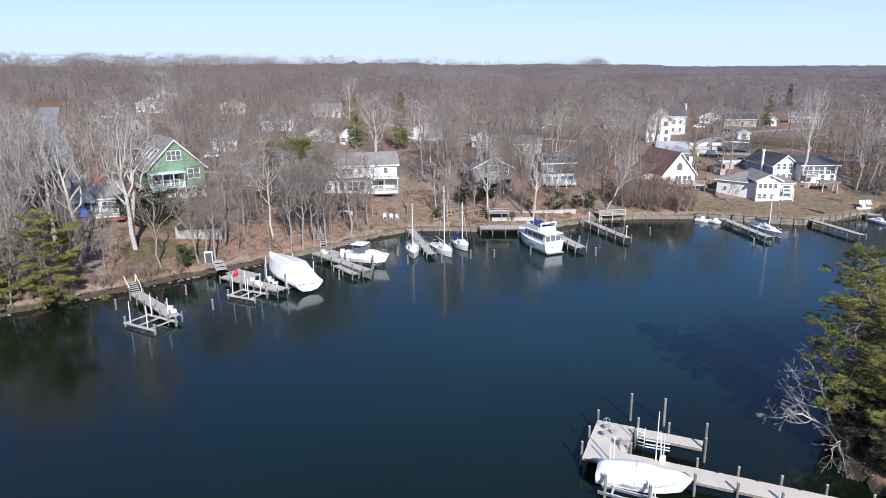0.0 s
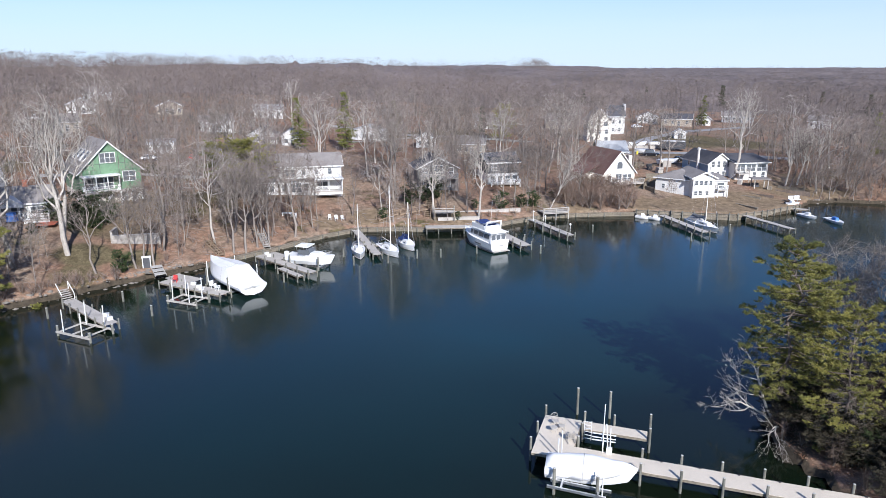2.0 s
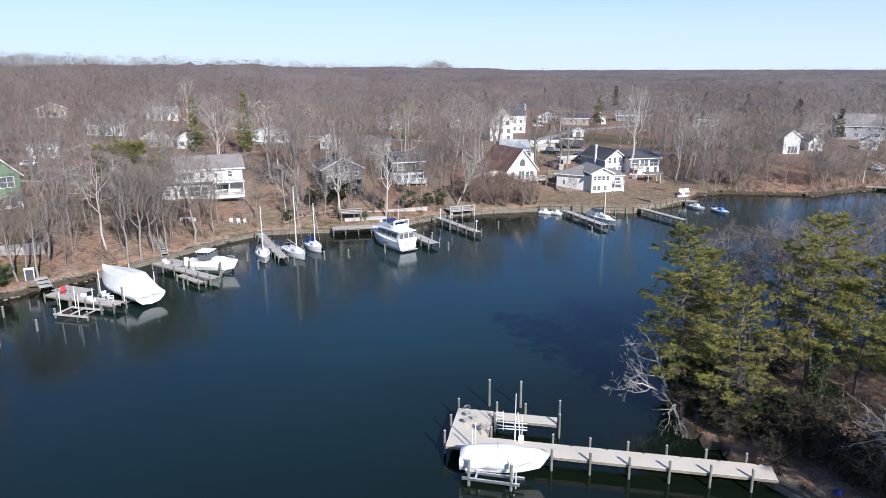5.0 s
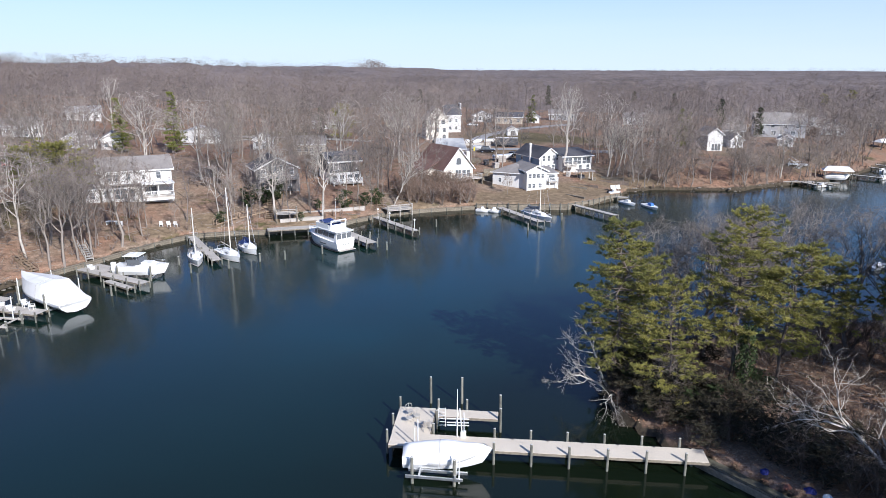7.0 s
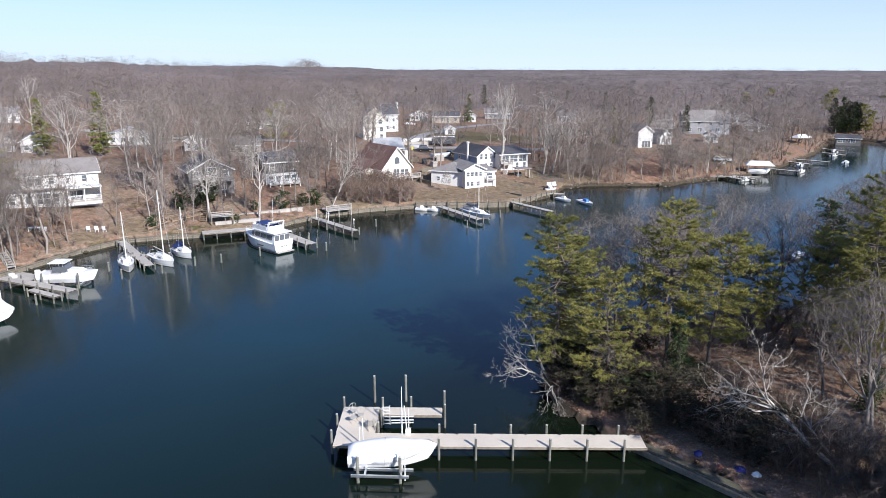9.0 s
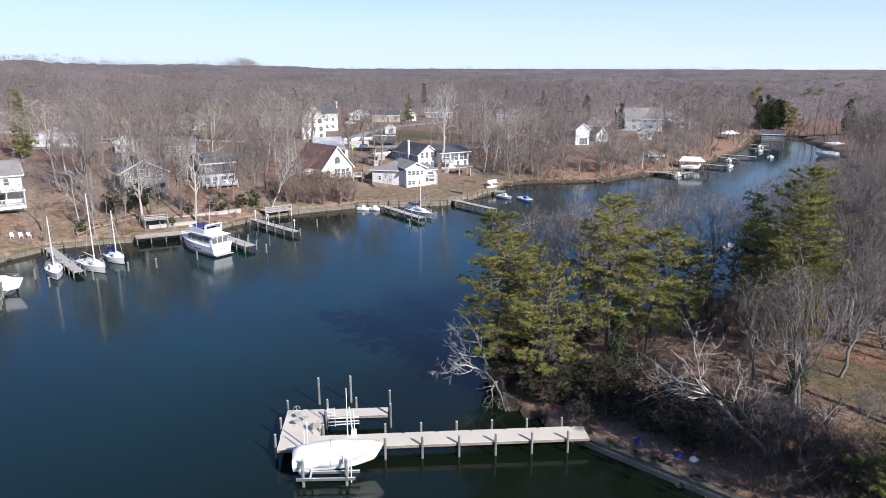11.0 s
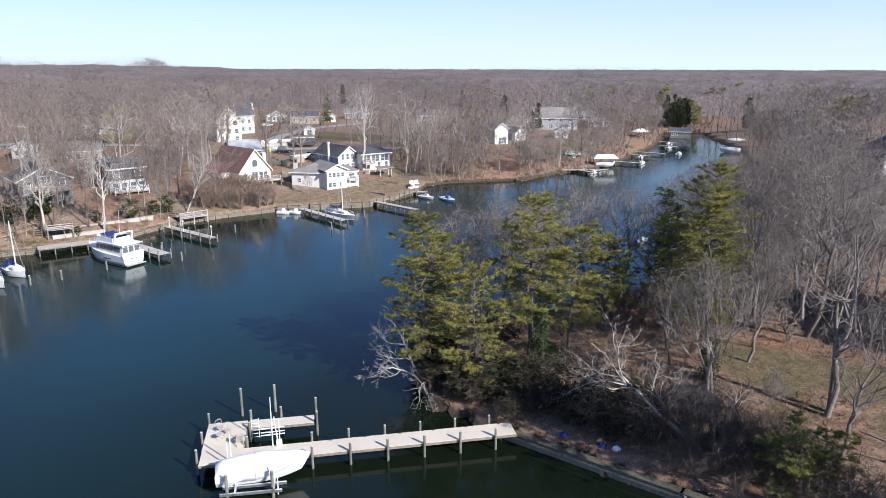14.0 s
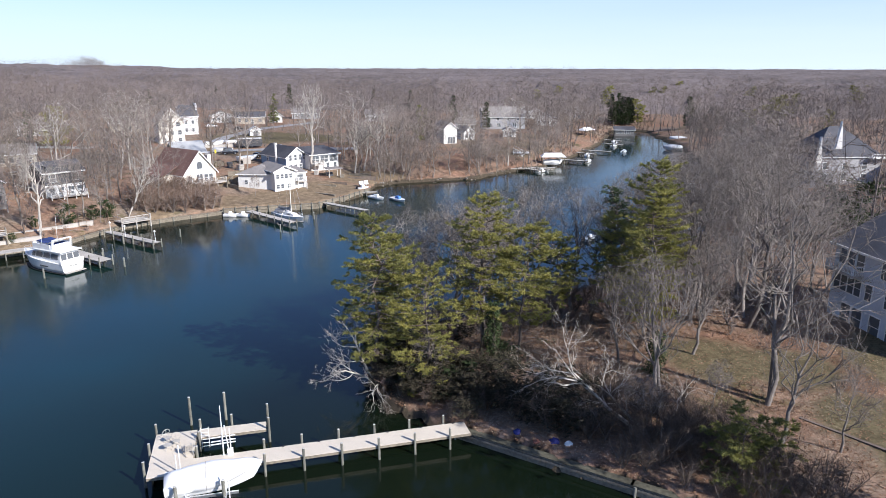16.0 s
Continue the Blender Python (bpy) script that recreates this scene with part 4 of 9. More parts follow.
bulkhead("old grey timber bulkhead with a wide cap beside the pier", [S[43], S[44], S[45], S[46]], 0.95, proud=-0.1, every=60)

# the near pier
PIER = facing((2.1, 50.75), (17.3, 49.75), 0)
pier = thing("pier", "sun-bleached wooden pier with an L-shaped end platform", "pier", PIER)
part("walkway", lay_planks(-8.7, 17.2, -1.0, 1.0, 1.2, 0.15, 4), PALE_DECKING, pier, kind="stuff")
part("platform", lay_planks(-8.75, -5.35, 1.006, 5.6, 1.2, 0.15, 5), PALE_DECKING, pier, kind="stuff")
part("finger", lay_planks(-5.3, 0.35, 4.2, 5.55, 1.2, 0.15, 6), PALE_DECKING, pier, kind="stuff")
part("stringer", Geo().box(-8.7, -0.95, 0.9, 17.2, -0.85, 1.15).box(-8.7, 0.85, 0.9, 17.2, 0.95, 1.15).box(-8.7, 1.0, 0.9, -8.6, 5.5, 1.15).box(-5.45, 1.0, 0.9, -5.37, 5.5, 1.15).box(-5.3, 4.25, 0.9, 0.3, 4.35, 1.15).box(-5.3, 5.4, 0.9, 0.3, 5.5, 1.15), TIMBER, pier)
for i in range(6):
    pile(pier, 0.05 + 3.04 * i, -1.12, 2.0, 0.108, True)
    pile(pier, 0.05 + 3.04 * i, 1.12, 2.0, 0.108, True)
for x, y, top in ((-8.9, -0.3, 2.3), (-8.9, 2.6, 2.2), (-8.75, 5.75, 2.2), (-5.2, 5.7, 2.2), (-5.2, 4.1, 1.9), (-2.6, 5.7, 2.3), (0.45, 5.5, 3.0), (0.5, 4.1, 2.4), (-5.2, 1.6, 2.0)):
    pile(pier, x, y, top - 0.1, 0.112, True)
for i in range(6):
    part("cleat", Geo().beam((1.4 + 2.9 * i, 0.9, 1.28), (1.75 + 2.9 * i, 0.9, 1.28), 0.04, 0.04).box(1.5 + 2.9 * i, 0.87, 1.2, 1.65 + 2.9 * i, 0.93, 1.28), DARK, pier)
lad = part("ladder", Geo().beam((-5.0, 5.0, 0.3), (-5.0, 5.0, 2.2), 0.05, 0.05).beam((-4.4, 5.0, 0.3), (-4.4, 5.0, 2.2), 0.05, 0.05), TRIM, pier, "white swim ladder", at=pose(0.0, -1.0, 0))
for k in range(6):
    part("rung", Geo().beam((-5.0, 5.0, 0.45 + 0.32 * k), (-4.4, 5.0, 0.45 + 0.32 * k), 0.05, 0.04), TRIM, lad)
for x, y, top in ((-3.6, 60.0, 2.75), (-0.6, 60.0, 2.75)):
    lone_pile(x, y, top, 0.125)

# covered runabout's lift beside the pier
lift = thing("boat_lift", "four-post boat lift with aluminium bunks beside the pier", "boat lift", PIER)
for x, y in ((-6.2, -4.4), (-2.9, -4.45)):
    pile(lift, x, y, 2.3, 0.125, True)
part("cross_beam", Geo().beam((-6.7, -4.6, 0.75), (-2.2, -4.75, 0.75), 0.16, 0.2), ALU, lift)
part("cross_beam", Geo().beam((-6.6, -3.7, 0.75), (-1.9, -3.8, 0.75), 0.16, 0.2), ALU, lift)
part("cradle_beam", Geo().beam((-5.6, -4.9, 0.9), (-5.6, -1.2, 0.9), 0.14, 0.2), ALU, lift)
part("cradle_beam", Geo().beam((-2.8, -4.9, 0.9), (-2.8, -1.2, 0.9), 0.14, 0.2), ALU, lift)
part("guide_pole", Geo().tube([(-2.5, -4.7, 0.4), (-2.5, -4.7, 2.9)], (0.05, 0.05), 6), TRIM, lift)
part("guide_pole", Geo().tube([(-6.4, -1.4, 0.4), (-6.4, -1.4, 3.1)], (0.05, 0.05), 6), TRIM, lift)
part("guide_pole", Geo().tube([(-6.2, -0.9, 1.2), (-6.2, -0.9, 3.6)], (0.05, 0.05), 6), TRIM, lift)

# rack of a davit on the pier
dav = thing("davit_mast", "tall white pole with crossed white rails on the pier", "mast", PIER @ pose(-3.1, 0.85, 1.2))
part("pole", Geo().tube([(0, 0, 0), (0, 0, 4.4)], (0.06, 0.035), 6), TRIM, dav)
part("strut", Geo().tube([(0.45, 0, 0), (0.2, 0.1, 2.6)], (0.05, 0.05), 6).tube([(-0.2, 0.2, 0.9), (0.1, 0, 2.2)], (0.04, 0.04), 6).tube([(0.6, -0.1, 0), (0.55, 0.1, 2.3)], (0.04, 0.04), 6), TRIM, dav)
for z in (1.0, 1.25, 1.6):
    part("rail", Geo().beam((-0.9, 0.1, z), (1.0, 0.1, z + 0.05), 0.07, 0.07), TRIM, dav)
part("motor_box", Geo().box(0.3, -0.15, 0, 0.75, 0.2, 0.5), TRIM, dav)


def lounge_chair(label, x, y, turn, material):
    c = thing("patio_chair", label, "chair", PIER @ pose(x, y, 1.2, 0, 0, turn), "chairs on the pier")
    part("seat", Geo().tube([(0, 0, 0.40), (0, 0, 0.44)], (0.3, 0.3), 10), material, c)
    ring = [(0.36 * math.cos(a), 0.26, 0.72 + 0.36 * math.sin(a)) for a in np.linspace(0, 2 * math.pi, 13)]
    part("backrest", Geo().tube(ring, [0.022] * 13, 5).tube([(0, 0.26, 0.4), (0, 0.26, 1.05)], (0.015, 0.015), 4).tube([(-0.3, 0.26, 0.72), (0.3, 0.26, 0.72)], (0.015, 0.015), 4), material, c)
    for sx in (-1, 1):
        for sy in (-1, 1):
            part("leg", Geo().tube([(sx * 0.16, sy * 0.16, 0.42), (sx * 0.28, sy * 0.28, 0)], (0.018, 0.018), 5), material, c)


WIRE = surface("wire_frame", (0.45, 0.42, 0.37), 0.5, 0.2, 5, 1, 0.05)
lounge_chair("round wire-frame patio chair on the pier platform", -7.6, 4.1, 40, WIRE)
lounge_chair("round wire-frame patio chair on the pier platform", -6.9, 3.4, 10, WIRE)
tb = thing("patio_table", "small dark wire patio table on the pier platform", "table", PIER @ pose(-7.5, 2.8, 1.2))
part("tabletop", Geo().tube([(0, 0, 0.46), (0, 0, 0.5)], (0.33, 0.33), 10), WIRE, tb)
for a in (0, 2.1, 4.2):
    part("leg", Geo().tube([(0.1 * math.cos(a), 0.1 * math.sin(a), 0.46), (0.3 * math.cos(a), 0.3 * math.sin(a), 0)], (0.015, 0.015), 5), WIRE, tb)
ad = thing("adirondack_chair", "weathered grey slatted garden chair on the pier platform", "chair", PIER @ pose(-5.9, 1.9, 1.2, 0, 0, 200), "chairs on the pier")
for k in range(5):
    part("back_slat", Geo().beam((-0.24 + 0.12 * k, 0.25, 0.35), (-0.28 + 0.14 * k, 0.62, 1.05), 0.10, 0.02), DECKING, ad)
for k in range(5):
    part("seat_slat", Geo().box(-0.27, -0.35 + 0.13 * k, 0.40 - 0.02 * k, 0.27, -0.25 + 0.13 * k, 0.43 - 0.02 * k), DECKING, ad)
for s in (-1, 1):
    part("armrest", Geo().box(s * 0.36 - 0.07, -0.4, 0.58, s * 0.36 + 0.07, 0.35, 0.61), DECKING, ad)
    part("leg", Geo().box(s * 0.33 - 0.03, -0.36, 0, s * 0.33 + 0.03, -0.26, 0.58), DECKING, ad)
    part("leg", Geo().beam((s * 0.3, -0.3, 0.38), (s * 0.3, 0.6, 0.02), 0.05, 0.1), DECKING, ad)

# left bank docks, from the near end
d1 = dock("grey plank dock with stairs up the bank", (-74.2, 72.5), (-61.9, 66.4), 1.7, 1.0, 3.0, 1.6)
for k in range(6):
    part("stair_tread", Geo().box(-0.4 - 0.3 * k, -0.7, 1.0 + 0.22 * k, -0.1 - 0.3 * k, 0.7, 1.05 + 0.22 * k), DECKING, d1)
part("handrail", Geo().beam((0, -0.8, 1.9), (-1.9, -0.8, 3.2), 0.08, 0.08).beam((0, 0.8, 1.9), (-1.9, 0.8, 3.2), 0.08, 0.08).beam((0, 0.8, 1.0), (0, 0.8, 1.9), 0.08, 0.08).beam((-1.9, 0.8, 2.1), (-1.9, 0.8, 3.2), 0.08, 0.08), TRIM, d1)


def lift_frame(label, at, length, width, z=0.55, poles=True):
    t = thing("lift_frame", label, "boat lift", at, "empty boat lifts")
    for y in (0, width):
        part("side_beam", Geo().beam((0, y, z), (length, y, z), 0.22, 0.22), DECKING, t)
    for k in range(3):
        x = length * (0.12 + 0.38 * k)
        part("cross_beam", Geo().beam((x, 0, z + 0.15), (x, width, z + 0.15), 0.16, 0.16), DECKING, t)
    for x, y in ((0.1, 0.1), (length - 0.1, 0.1), (0.1, width - 0.1), (length - 0.1, width - 0.1)):
        pile(t, x, y, 1.3, 0.15, True)
    if poles:
        for x, y in ((length * 0.2, 0.1), (length * 0.75, 0.1), (length * 0.2, width - 0.1), (length * 0.75, width - 0.1)):
            part("guide_pole", Geo().tube([(x, y, z), (x + 0.1, y, 3.6)], (0.07, 0.06), 6), TRIM, t)


lift_frame("empty timber boat lift with white guide poles", facing((-67.4, 64.6), (-61.4, 63.6), 0) @ pose(0, -1.2, 0), 6.0, 3.4)
d2 = dock("grey plank dock with clutter beside the shrink-wrapped boat", (-67.2, 83.6), (-54.6, 80.6), 2.0, 1.0, 2.6, 1.5)
part("landing", lay_planks(-1.0, 4.5, 1.0, 3.6, 0.99, 0.2, 3), DECKING, d2, kind="stuff")
lift_frame("empty timber lift frame beside the plank dock", facing((-61.8, 77.0), (-56.4, 76.4), 0), 5.2, 2.8, poles=True)
d3 = dock("weathered plank dock with a boat lift", (-60.6, 100.2), (-47.2, 93.4), 1.6, 1.0, 2.8, 1.7)
part("landing", lay_planks(0, 5.0, 0.8, 3.2, 0.99, 0.2, 3), DECKING, d3, kind="stuff")
dock("narrow finger dock beside the lifted boat", (-53.6, 94.6), (-48.2, 91.2), 1.0, 0.9, 2.6, 1.4)
dock("old plank dock between the sailing boats", (-52.0, 122.5), (-41.2, 106.2), 1.5, 0.85, 2.8, 1.4)
dock("short finger dock between the sailing boats", (-46.6, 112.6), (-42.6, 112.6), 1.1, 0.84, 2.0, 1.3)
dock("broad grey plank landing along the bulkhead", (-38.8, 126.9), (-29.2, 130.2), 2.4, 1.25, 2.6, 1.3)
dock("grey plank dock beside the motor yacht", (-26.6, 130.6), (-17.2, 118.2), 2.1, 1.0, 3.0, 1.9)
dock("grey plank dock with lamp posts", (-19.6, 140.5), (-10.0, 128.0), 1.5, 1.0, 3.0, 1.7)
dock("long plank dock in front of the yard", (7.2, 151.8), (15.0, 137.0), 1.6, 1.0, 2.8, 1.6)
dock("narrow plank dock in front of the yard", (23.6, 157.0), (31.7, 144.0), 1.4, 1.05, 2.8, 1.35)
dock("small plank jetty beside the moored tender", (34.0, 167.5), (39.5, 166.2), 1.5, 0.9, 2.6, 1.4)
dock("far plank dock with white railings", (84.5, 194.0), (103.0, 190.6), 1.6, 0.9, 3.0, 1.6)
dock("far weathered plank dock", (92.0, 196.0), (95.5, 186.5), 1.4, 0.9, 3.0, 1.5)
dock("far plank dock up the creek", (113.5, 208.5), (120.5, 201.0), 1.5, 0.9, 3.0, 1.6)
dock("far plank dock up the creek", (135.0, 230.0), (143.0, 222.0), 1.5, 0.9, 3.0, 1.6)
dock("plank dock on the wooded near shore", (128.0, 142.0), (116.0, 152.0), 1.6, 0.9, 3.0, 1.6)
dock("plank dock on the wooded near shore", (146.0, 166.0), (133.0, 174.0), 1.6, 0.9, 3.0, 1.6)
for x, y in ((-68.6, 76.4), (-60.7, 72.4), (-73.5, 68.0), (-50.7, 90.3), (-43.8, 101.7), (-38.7, 104.5), (-34.8, 108.5), (-31.0, 110.1), (-6.5, 135.7), (-16.2, 133.4), (20.0, 143.1), (-47.5, 106.0), (-26.0, 128.5), (-14.5, 117.0), (-18.5, 124.5), (12.0, 133.5), (-39.8, 111.5), (-25.5, 114.2)):
    lone_pile(x, y)


def dock_lamp(x, y):
    t = thing("dock_lamp", "white dock lamp on a short post", "lamp", pose(x, y, 1.0), "lamps on the dock")
    part("post", Geo().tube([(0, 0, 0), (0, 0, 2.0)], (0.05, 0.05), 6), TRIM, t)
    part("shade", Geo().tube([(0, 0, 1.95), (0, 0, 2.25)], (0.22, 0.06), 8), TRIM, t)


for x, y in ((-10.4, 128.6), (-15.9, 134.6), (-18.8, 138.6)):
    dock_lamp(x, y)

# raised deck over the bank, with stairs
rd = thing("raised_deck", "raised grey deck with white railings on posts over the bank", "deck", facing((-18.2, 145.4), (-13.0, 148.4), -0.5))
part("floor", lay_planks(0, 6.0, -1.6, 1.8, 2.1, 0.2, 2), DECKING, rd, kind="stuff")
for x in (0.1, 3.0, 5.9):
    part("post", Geo().box(x - 0.1, -1.5, 0.2, x + 0.1, -1.3, 3.15), DECKING, rd)
g = Geo()
for z in (2.25, 3.1):
    g.beam((0, -1.55, z), (6, -1.55, z), 0.06, 0.12).beam((6, -1.55, z), (6, 1.8, z), 0.06, 0.12).beam((0, -1.55, z), (0, 1.8, z), 0.06, 0.12)
for i in range(31):
    g.beam((i * 0.2, -1.55, 2.2), (i * 0.2, -1.55, 3.1), 0.05, 0.05)
part("railing", g, DECKING, rd)
part("skirt", Geo().box(0, -1.5, 1.85, 6, -1.42, 2.08), DECKING, rd)
sd = thing("raised_deck", "small weathered raised deck with railings below the trees", "deck", facing((-38.6, 132.6), (-34.2, 134.0), 0))
part("floor", lay_planks(0, 4.2, -1.5, 1.5, 3.2, 0.2, 2), DECKING, sd, kind="stuff")
for x in (0.1, 4.1):
    for y in (-1.4, 1.4):
        part("post", Geo().box(x - 0.1, y - 0.1, 0, x + 0.1, y + 0.1, 4.2), TIMBER, sd)
g = Geo()
for z in (3.5, 3.8, 4.15):
    g.beam((0, -1.5, z), (4.2, -1.5, z), 0.05, 0.1).beam((4.2, -1.5, z), (4.2, 1.5, z), 0.05, 0.1).beam((0, -1.5, z), (0, 1.5, z), 0.05, 0.1)
part("railing", g, DECKING, sd)


def stairs(label, a, za, b, zb, width=1.1, material=None, rail=True):
    """Wooden stairs from a (low) to b (high)."""
    n = math.dist(a, b)
    k = max(3, int((zb - za) / 0.19))
    t = thing("bank_stairs", label, "stairs", facing(a, b, za), "stairs on the bank")
    m = material or NEW_WOOD
    rise = zb - za
    for s in (-1, 1):
        part("stringer", Geo().beam((0, s * width / 2, 0.05), (n, s * width / 2, rise + 0.05), 0.06, 0.25), m, t)
        if rail:
            part("handrail", Geo().beam((0, s * width / 2, 0.95), (n, s * width / 2, rise + 0.95), 0.06, 0.1).beam((0, s * width / 2, -0.3), (0, s * width / 2, 0.95), 0.08, 0.08).beam((n, s * width / 2, rise - 0.3), (n, s * width / 2, rise + 0.95), 0.08, 0.08).beam((n / 2, s * width / 2, rise / 2 - 0.3), (n / 2, s * width / 2, rise / 2 + 0.95), 0.08, 0.08), m, t)
    for i in range(k):
        part("tread", Geo().box(n * i / k, -width / 2, rise * (i + 0.9) / k, n * (i + 1) / k, width / 2, rise * (i + 0.9) / k + 0.05), m, t)


def climb(label, a, b, **how):
    stairs(label, a, max(z_at(*a), 0.9) + 0.1, b, z_at(*b) + 0.35, **how)


climb("brown wooden stairs climbing the bank", (-49.6, 128.6), (-46.8, 132.0))
climb("brown wooden stairs climbing the bank", (-46.2, 132.6), (-41.0, 136.6))
climb("long dark wooden stairs between the trees", (-40.2, 133.0), (-43.0, 146.0), width=1.3)
climb("brown wooden stairs with railings behind the yacht", (-24.0, 143.0), (-25.5, 152.0), width=1.3)
climb("brown wooden stairs beside the raised deck", (-19.4, 147.6), (-20.5, 154.0), width=1.4)
climb("pale concrete steps up from the dock", (-69.2, 85.6), (-72.4, 88.6), material=CONCRETE, rail=False, width=1.6)
climb("old wooden stairs climbing the brushy bank", (-61.8, 105.0), (-65.6, 109.6), material=DECKING)
climb("old wooden stairs among the brush", (-66.2, 97.6), (-71.6, 101.4), material=NEW_WOOD)


def low_wall(label, a, b, tall, thick=0.35, material=None, name="retaining_wall"):
    n = math.dist(a, b)
    z0 = min(z_at(*a), z_at(*b))
    t = thing(name, label, "wall", facing(a, b, z0), "garden walls", "structure")
    part("wall_body", Geo().box(0, 0, -0.6, n, thick, tall), material or CONCRETE, t)
    part("coping", Geo().box(-0.05, -0.05, tall, n + 0.05, thick + 0.05, tall + 0.08), material or CONCRETE, t)


low_wall("pale rendered retaining wall in the slope", (-83.8, 92.4), (-77.0, 96.2), 1.9, material=STONE)
low_wall("pale rendered retaining wall in the slope", (-85.6, 95.8), (-84.0, 92.6), 1.9, material=STONE)
low_wall("timber retaining wall on the terraced bank", (-35.5, 137.0), (-22.5, 144.5), 0.9, material=DECKING)
low_wall("timber retaining wall on the terraced bank", (-37.5, 131.6), (-29.5, 135.0), 0.8, material=DECKING)
low_wall("low timber edging across the lawn", (46.8, 40.6), (50.6, 30.5), 0.28, thick=0.2, material=DARK_BARK)
low_wall("low timber wall beside the yard", (21.0, 168.0), (27.6, 160.6), 0.45, material=TIMBER)
low_wall("low timber wall round the terrace", (21.4, 176.0), (30.0, 171.5), 0.5, material=TIMBER)
low_wall("low wooden fence beside the yard", (36.5, 187.0), (42.0, 184.0), 1.2, 0.15, material=TIMBER, name="wooden_fence")
low_wall("low wooden fence beside the yard", (3.2, 172.5), (6.0, 168.5), 1.2, 0.15, material=TIMBER, name="wooden_fence")
gate = thing("garden_doorway", "white-framed dark doorway in the bank", "doorway", facing((-73.9, 87.4), (-71.6, 88.8), z_at(-72.8, 88)) @ Matrix.Diagonal((0.5, 0.8, 0.8, 1)))
part("frame", Geo().box(0, 0, 0, 0.25, 0.4, 2.2).box(2.3, 0, 0, 2.55, 0.4, 2.2).box(-0.1, -0.05, 2.2, 2.65, 0.45, 2.5), TRIM, gate)
part("door", Geo().box(0.25, 0.15, 0, 2.3, 0.3, 2.2), DARK_SIDING, gate)


def shore_stones():
    """Rough stones along the natural edge of the left bank and the far shore."""
    rng = np.random.default_rng(77)
    bm = bmesh.new()
    bmesh.ops.create_icosphere(bm, subdivisions=1, radius=1.0)
    bm.verts.ensure_lookup_table()
    v = np.array([p.co[:] for p in bm.verts])
    f = np.array([[q.index for q in p.verts] for p in bm.faces])
    bm.free()
    vs, fs, n = [], [], 0
    for a, b, count in ((1, 2, 60), (2, 3, 26), (3, 4, 40), (4, 5, 70), (19, 20, 14), (21, 22, 22), (23, 24, 18), (24, 25, 26)):
        for _ in range(count):
            u, off = rng.beta(0.7, 0.9) if count < 50 else rng.uniform(), rng.uniform(-0.5, 1.3)
            (ax, ay), (bx, by) = SHORE[a], SHORE[b]
            k = math.hypot(bx - ax, by - ay)
            x, y = ax + (bx - ax) * u - (by - ay) / k * off, ay + (by - ay) * u + (bx - ax) / k * off
            size = 0.1 + 0.32 * rng.uniform() ** 2
            w = v * (1 + rng.normal(size=v.shape) * 0.12) * [size * 1.2, size, size * 0.6] + [x, y, max(z_at(x, y), -0.05)]
            vs.append(w)
            fs.append(f + n)
            n += len(v)
    tagged(new("shore_stones", mesh_of("shore_stones", (np.concatenate(vs), np.concatenate(fs)), SHORE_STONE)), "grey stones strewn along the water's edge", "stones", kind="stuff")


shore_stones()


# ---- boats ----
GREY_CANVAS = surface("grey_canvas", (0.30, 0.29, 0.28), 0.85, 0.25, 3, 1, 0.1)
MAST = surface("cream_mast", (0.72, 0.68, 0.60), 0.4, 0.08, 3, 1, 0.02)
OLD_TARP = surface("old_blue_tarp", (0.03, 0.035, 0.16), 0.7, 0.3, 4, 1, 0.1)
def hull(L, B, free, draft, rake=0.12, full=2.4, sheer=0.3, n=12, stern=0.92):
    """Hull rings from stern (x = -L/2) to bow; returns the mesh geometry and a deck outline."""
    rings, deck = [], []
    for i in range(n + 1):
        s = i / n
        b = B / 2 * (stern + (1 - stern) * min(1, s * 2.5)) * (1 - max(0, (s - 0.4) / 0.6) ** full)
        b = max(b, 0.03)
        x = -L / 2 + L * s
        z = free * (1 + sheer * s * s)
        low = -draft * (1 - max(0, (s - 0.6) / 0.4) ** 2)
        xr = x - rake * L * max(0, s - 0.5) * 2
        rings.append([(x, -b, z), (x * 0.4 + xr * 0.6, -b * 0.9, z * 0.35), (xr, -b * 0.6, low * 0.5), (xr, 0, low), (xr, b * 0.6, low * 0.5), (x * 0.4 + xr * 0.6, b * 0.9, z * 0.35), (x, b, z)])
        deck.append((x, b, z))
    return Geo().loft(rings), deck


def deck_plate(deck, inset=0.08, lift=-0.06):
    g = Geo()
    pts = [(x, -(b - inset), z + lift) for x, b, z in deck if b > inset] + [(x, b - inset, z + lift) for x, b, z in reversed(deck) if b > inset]
    return g.add(pts, [tuple(range(len(pts)))])


def cabin(x0, x1, y, z0, z1, rake0=0.1, rake1=0.5, taper=0.82):
    """A cabin block: raked ends, walls leaning in."""
    c = [(x0, -y, z0), (x1, -y * 0.85, z0), (x1, y * 0.85, z0), (x0, y, z0), (x0 + rake0, -y * taper, z1), (x1 - rake1, -y * 0.8 * taper, z1), (x1 - rake1, y * 0.8 * taper, z1), (x0 + rake0, y * taper, z1)]
    return Geo().add(c, [(3, 2, 1, 0), (4, 5, 6, 7), (0, 1, 5, 4), (1, 2, 6, 5), (2, 3, 7, 6), (3, 0, 4, 7)])


def heading(bow, stern, z=0.0):
    return pose((bow[0] + stern[0]) / 2, (bow[1] + stern[1]) / 2, z, 0, 0, math.degrees(math.atan2(bow[1] - stern[1], bow[0] - stern[0])))


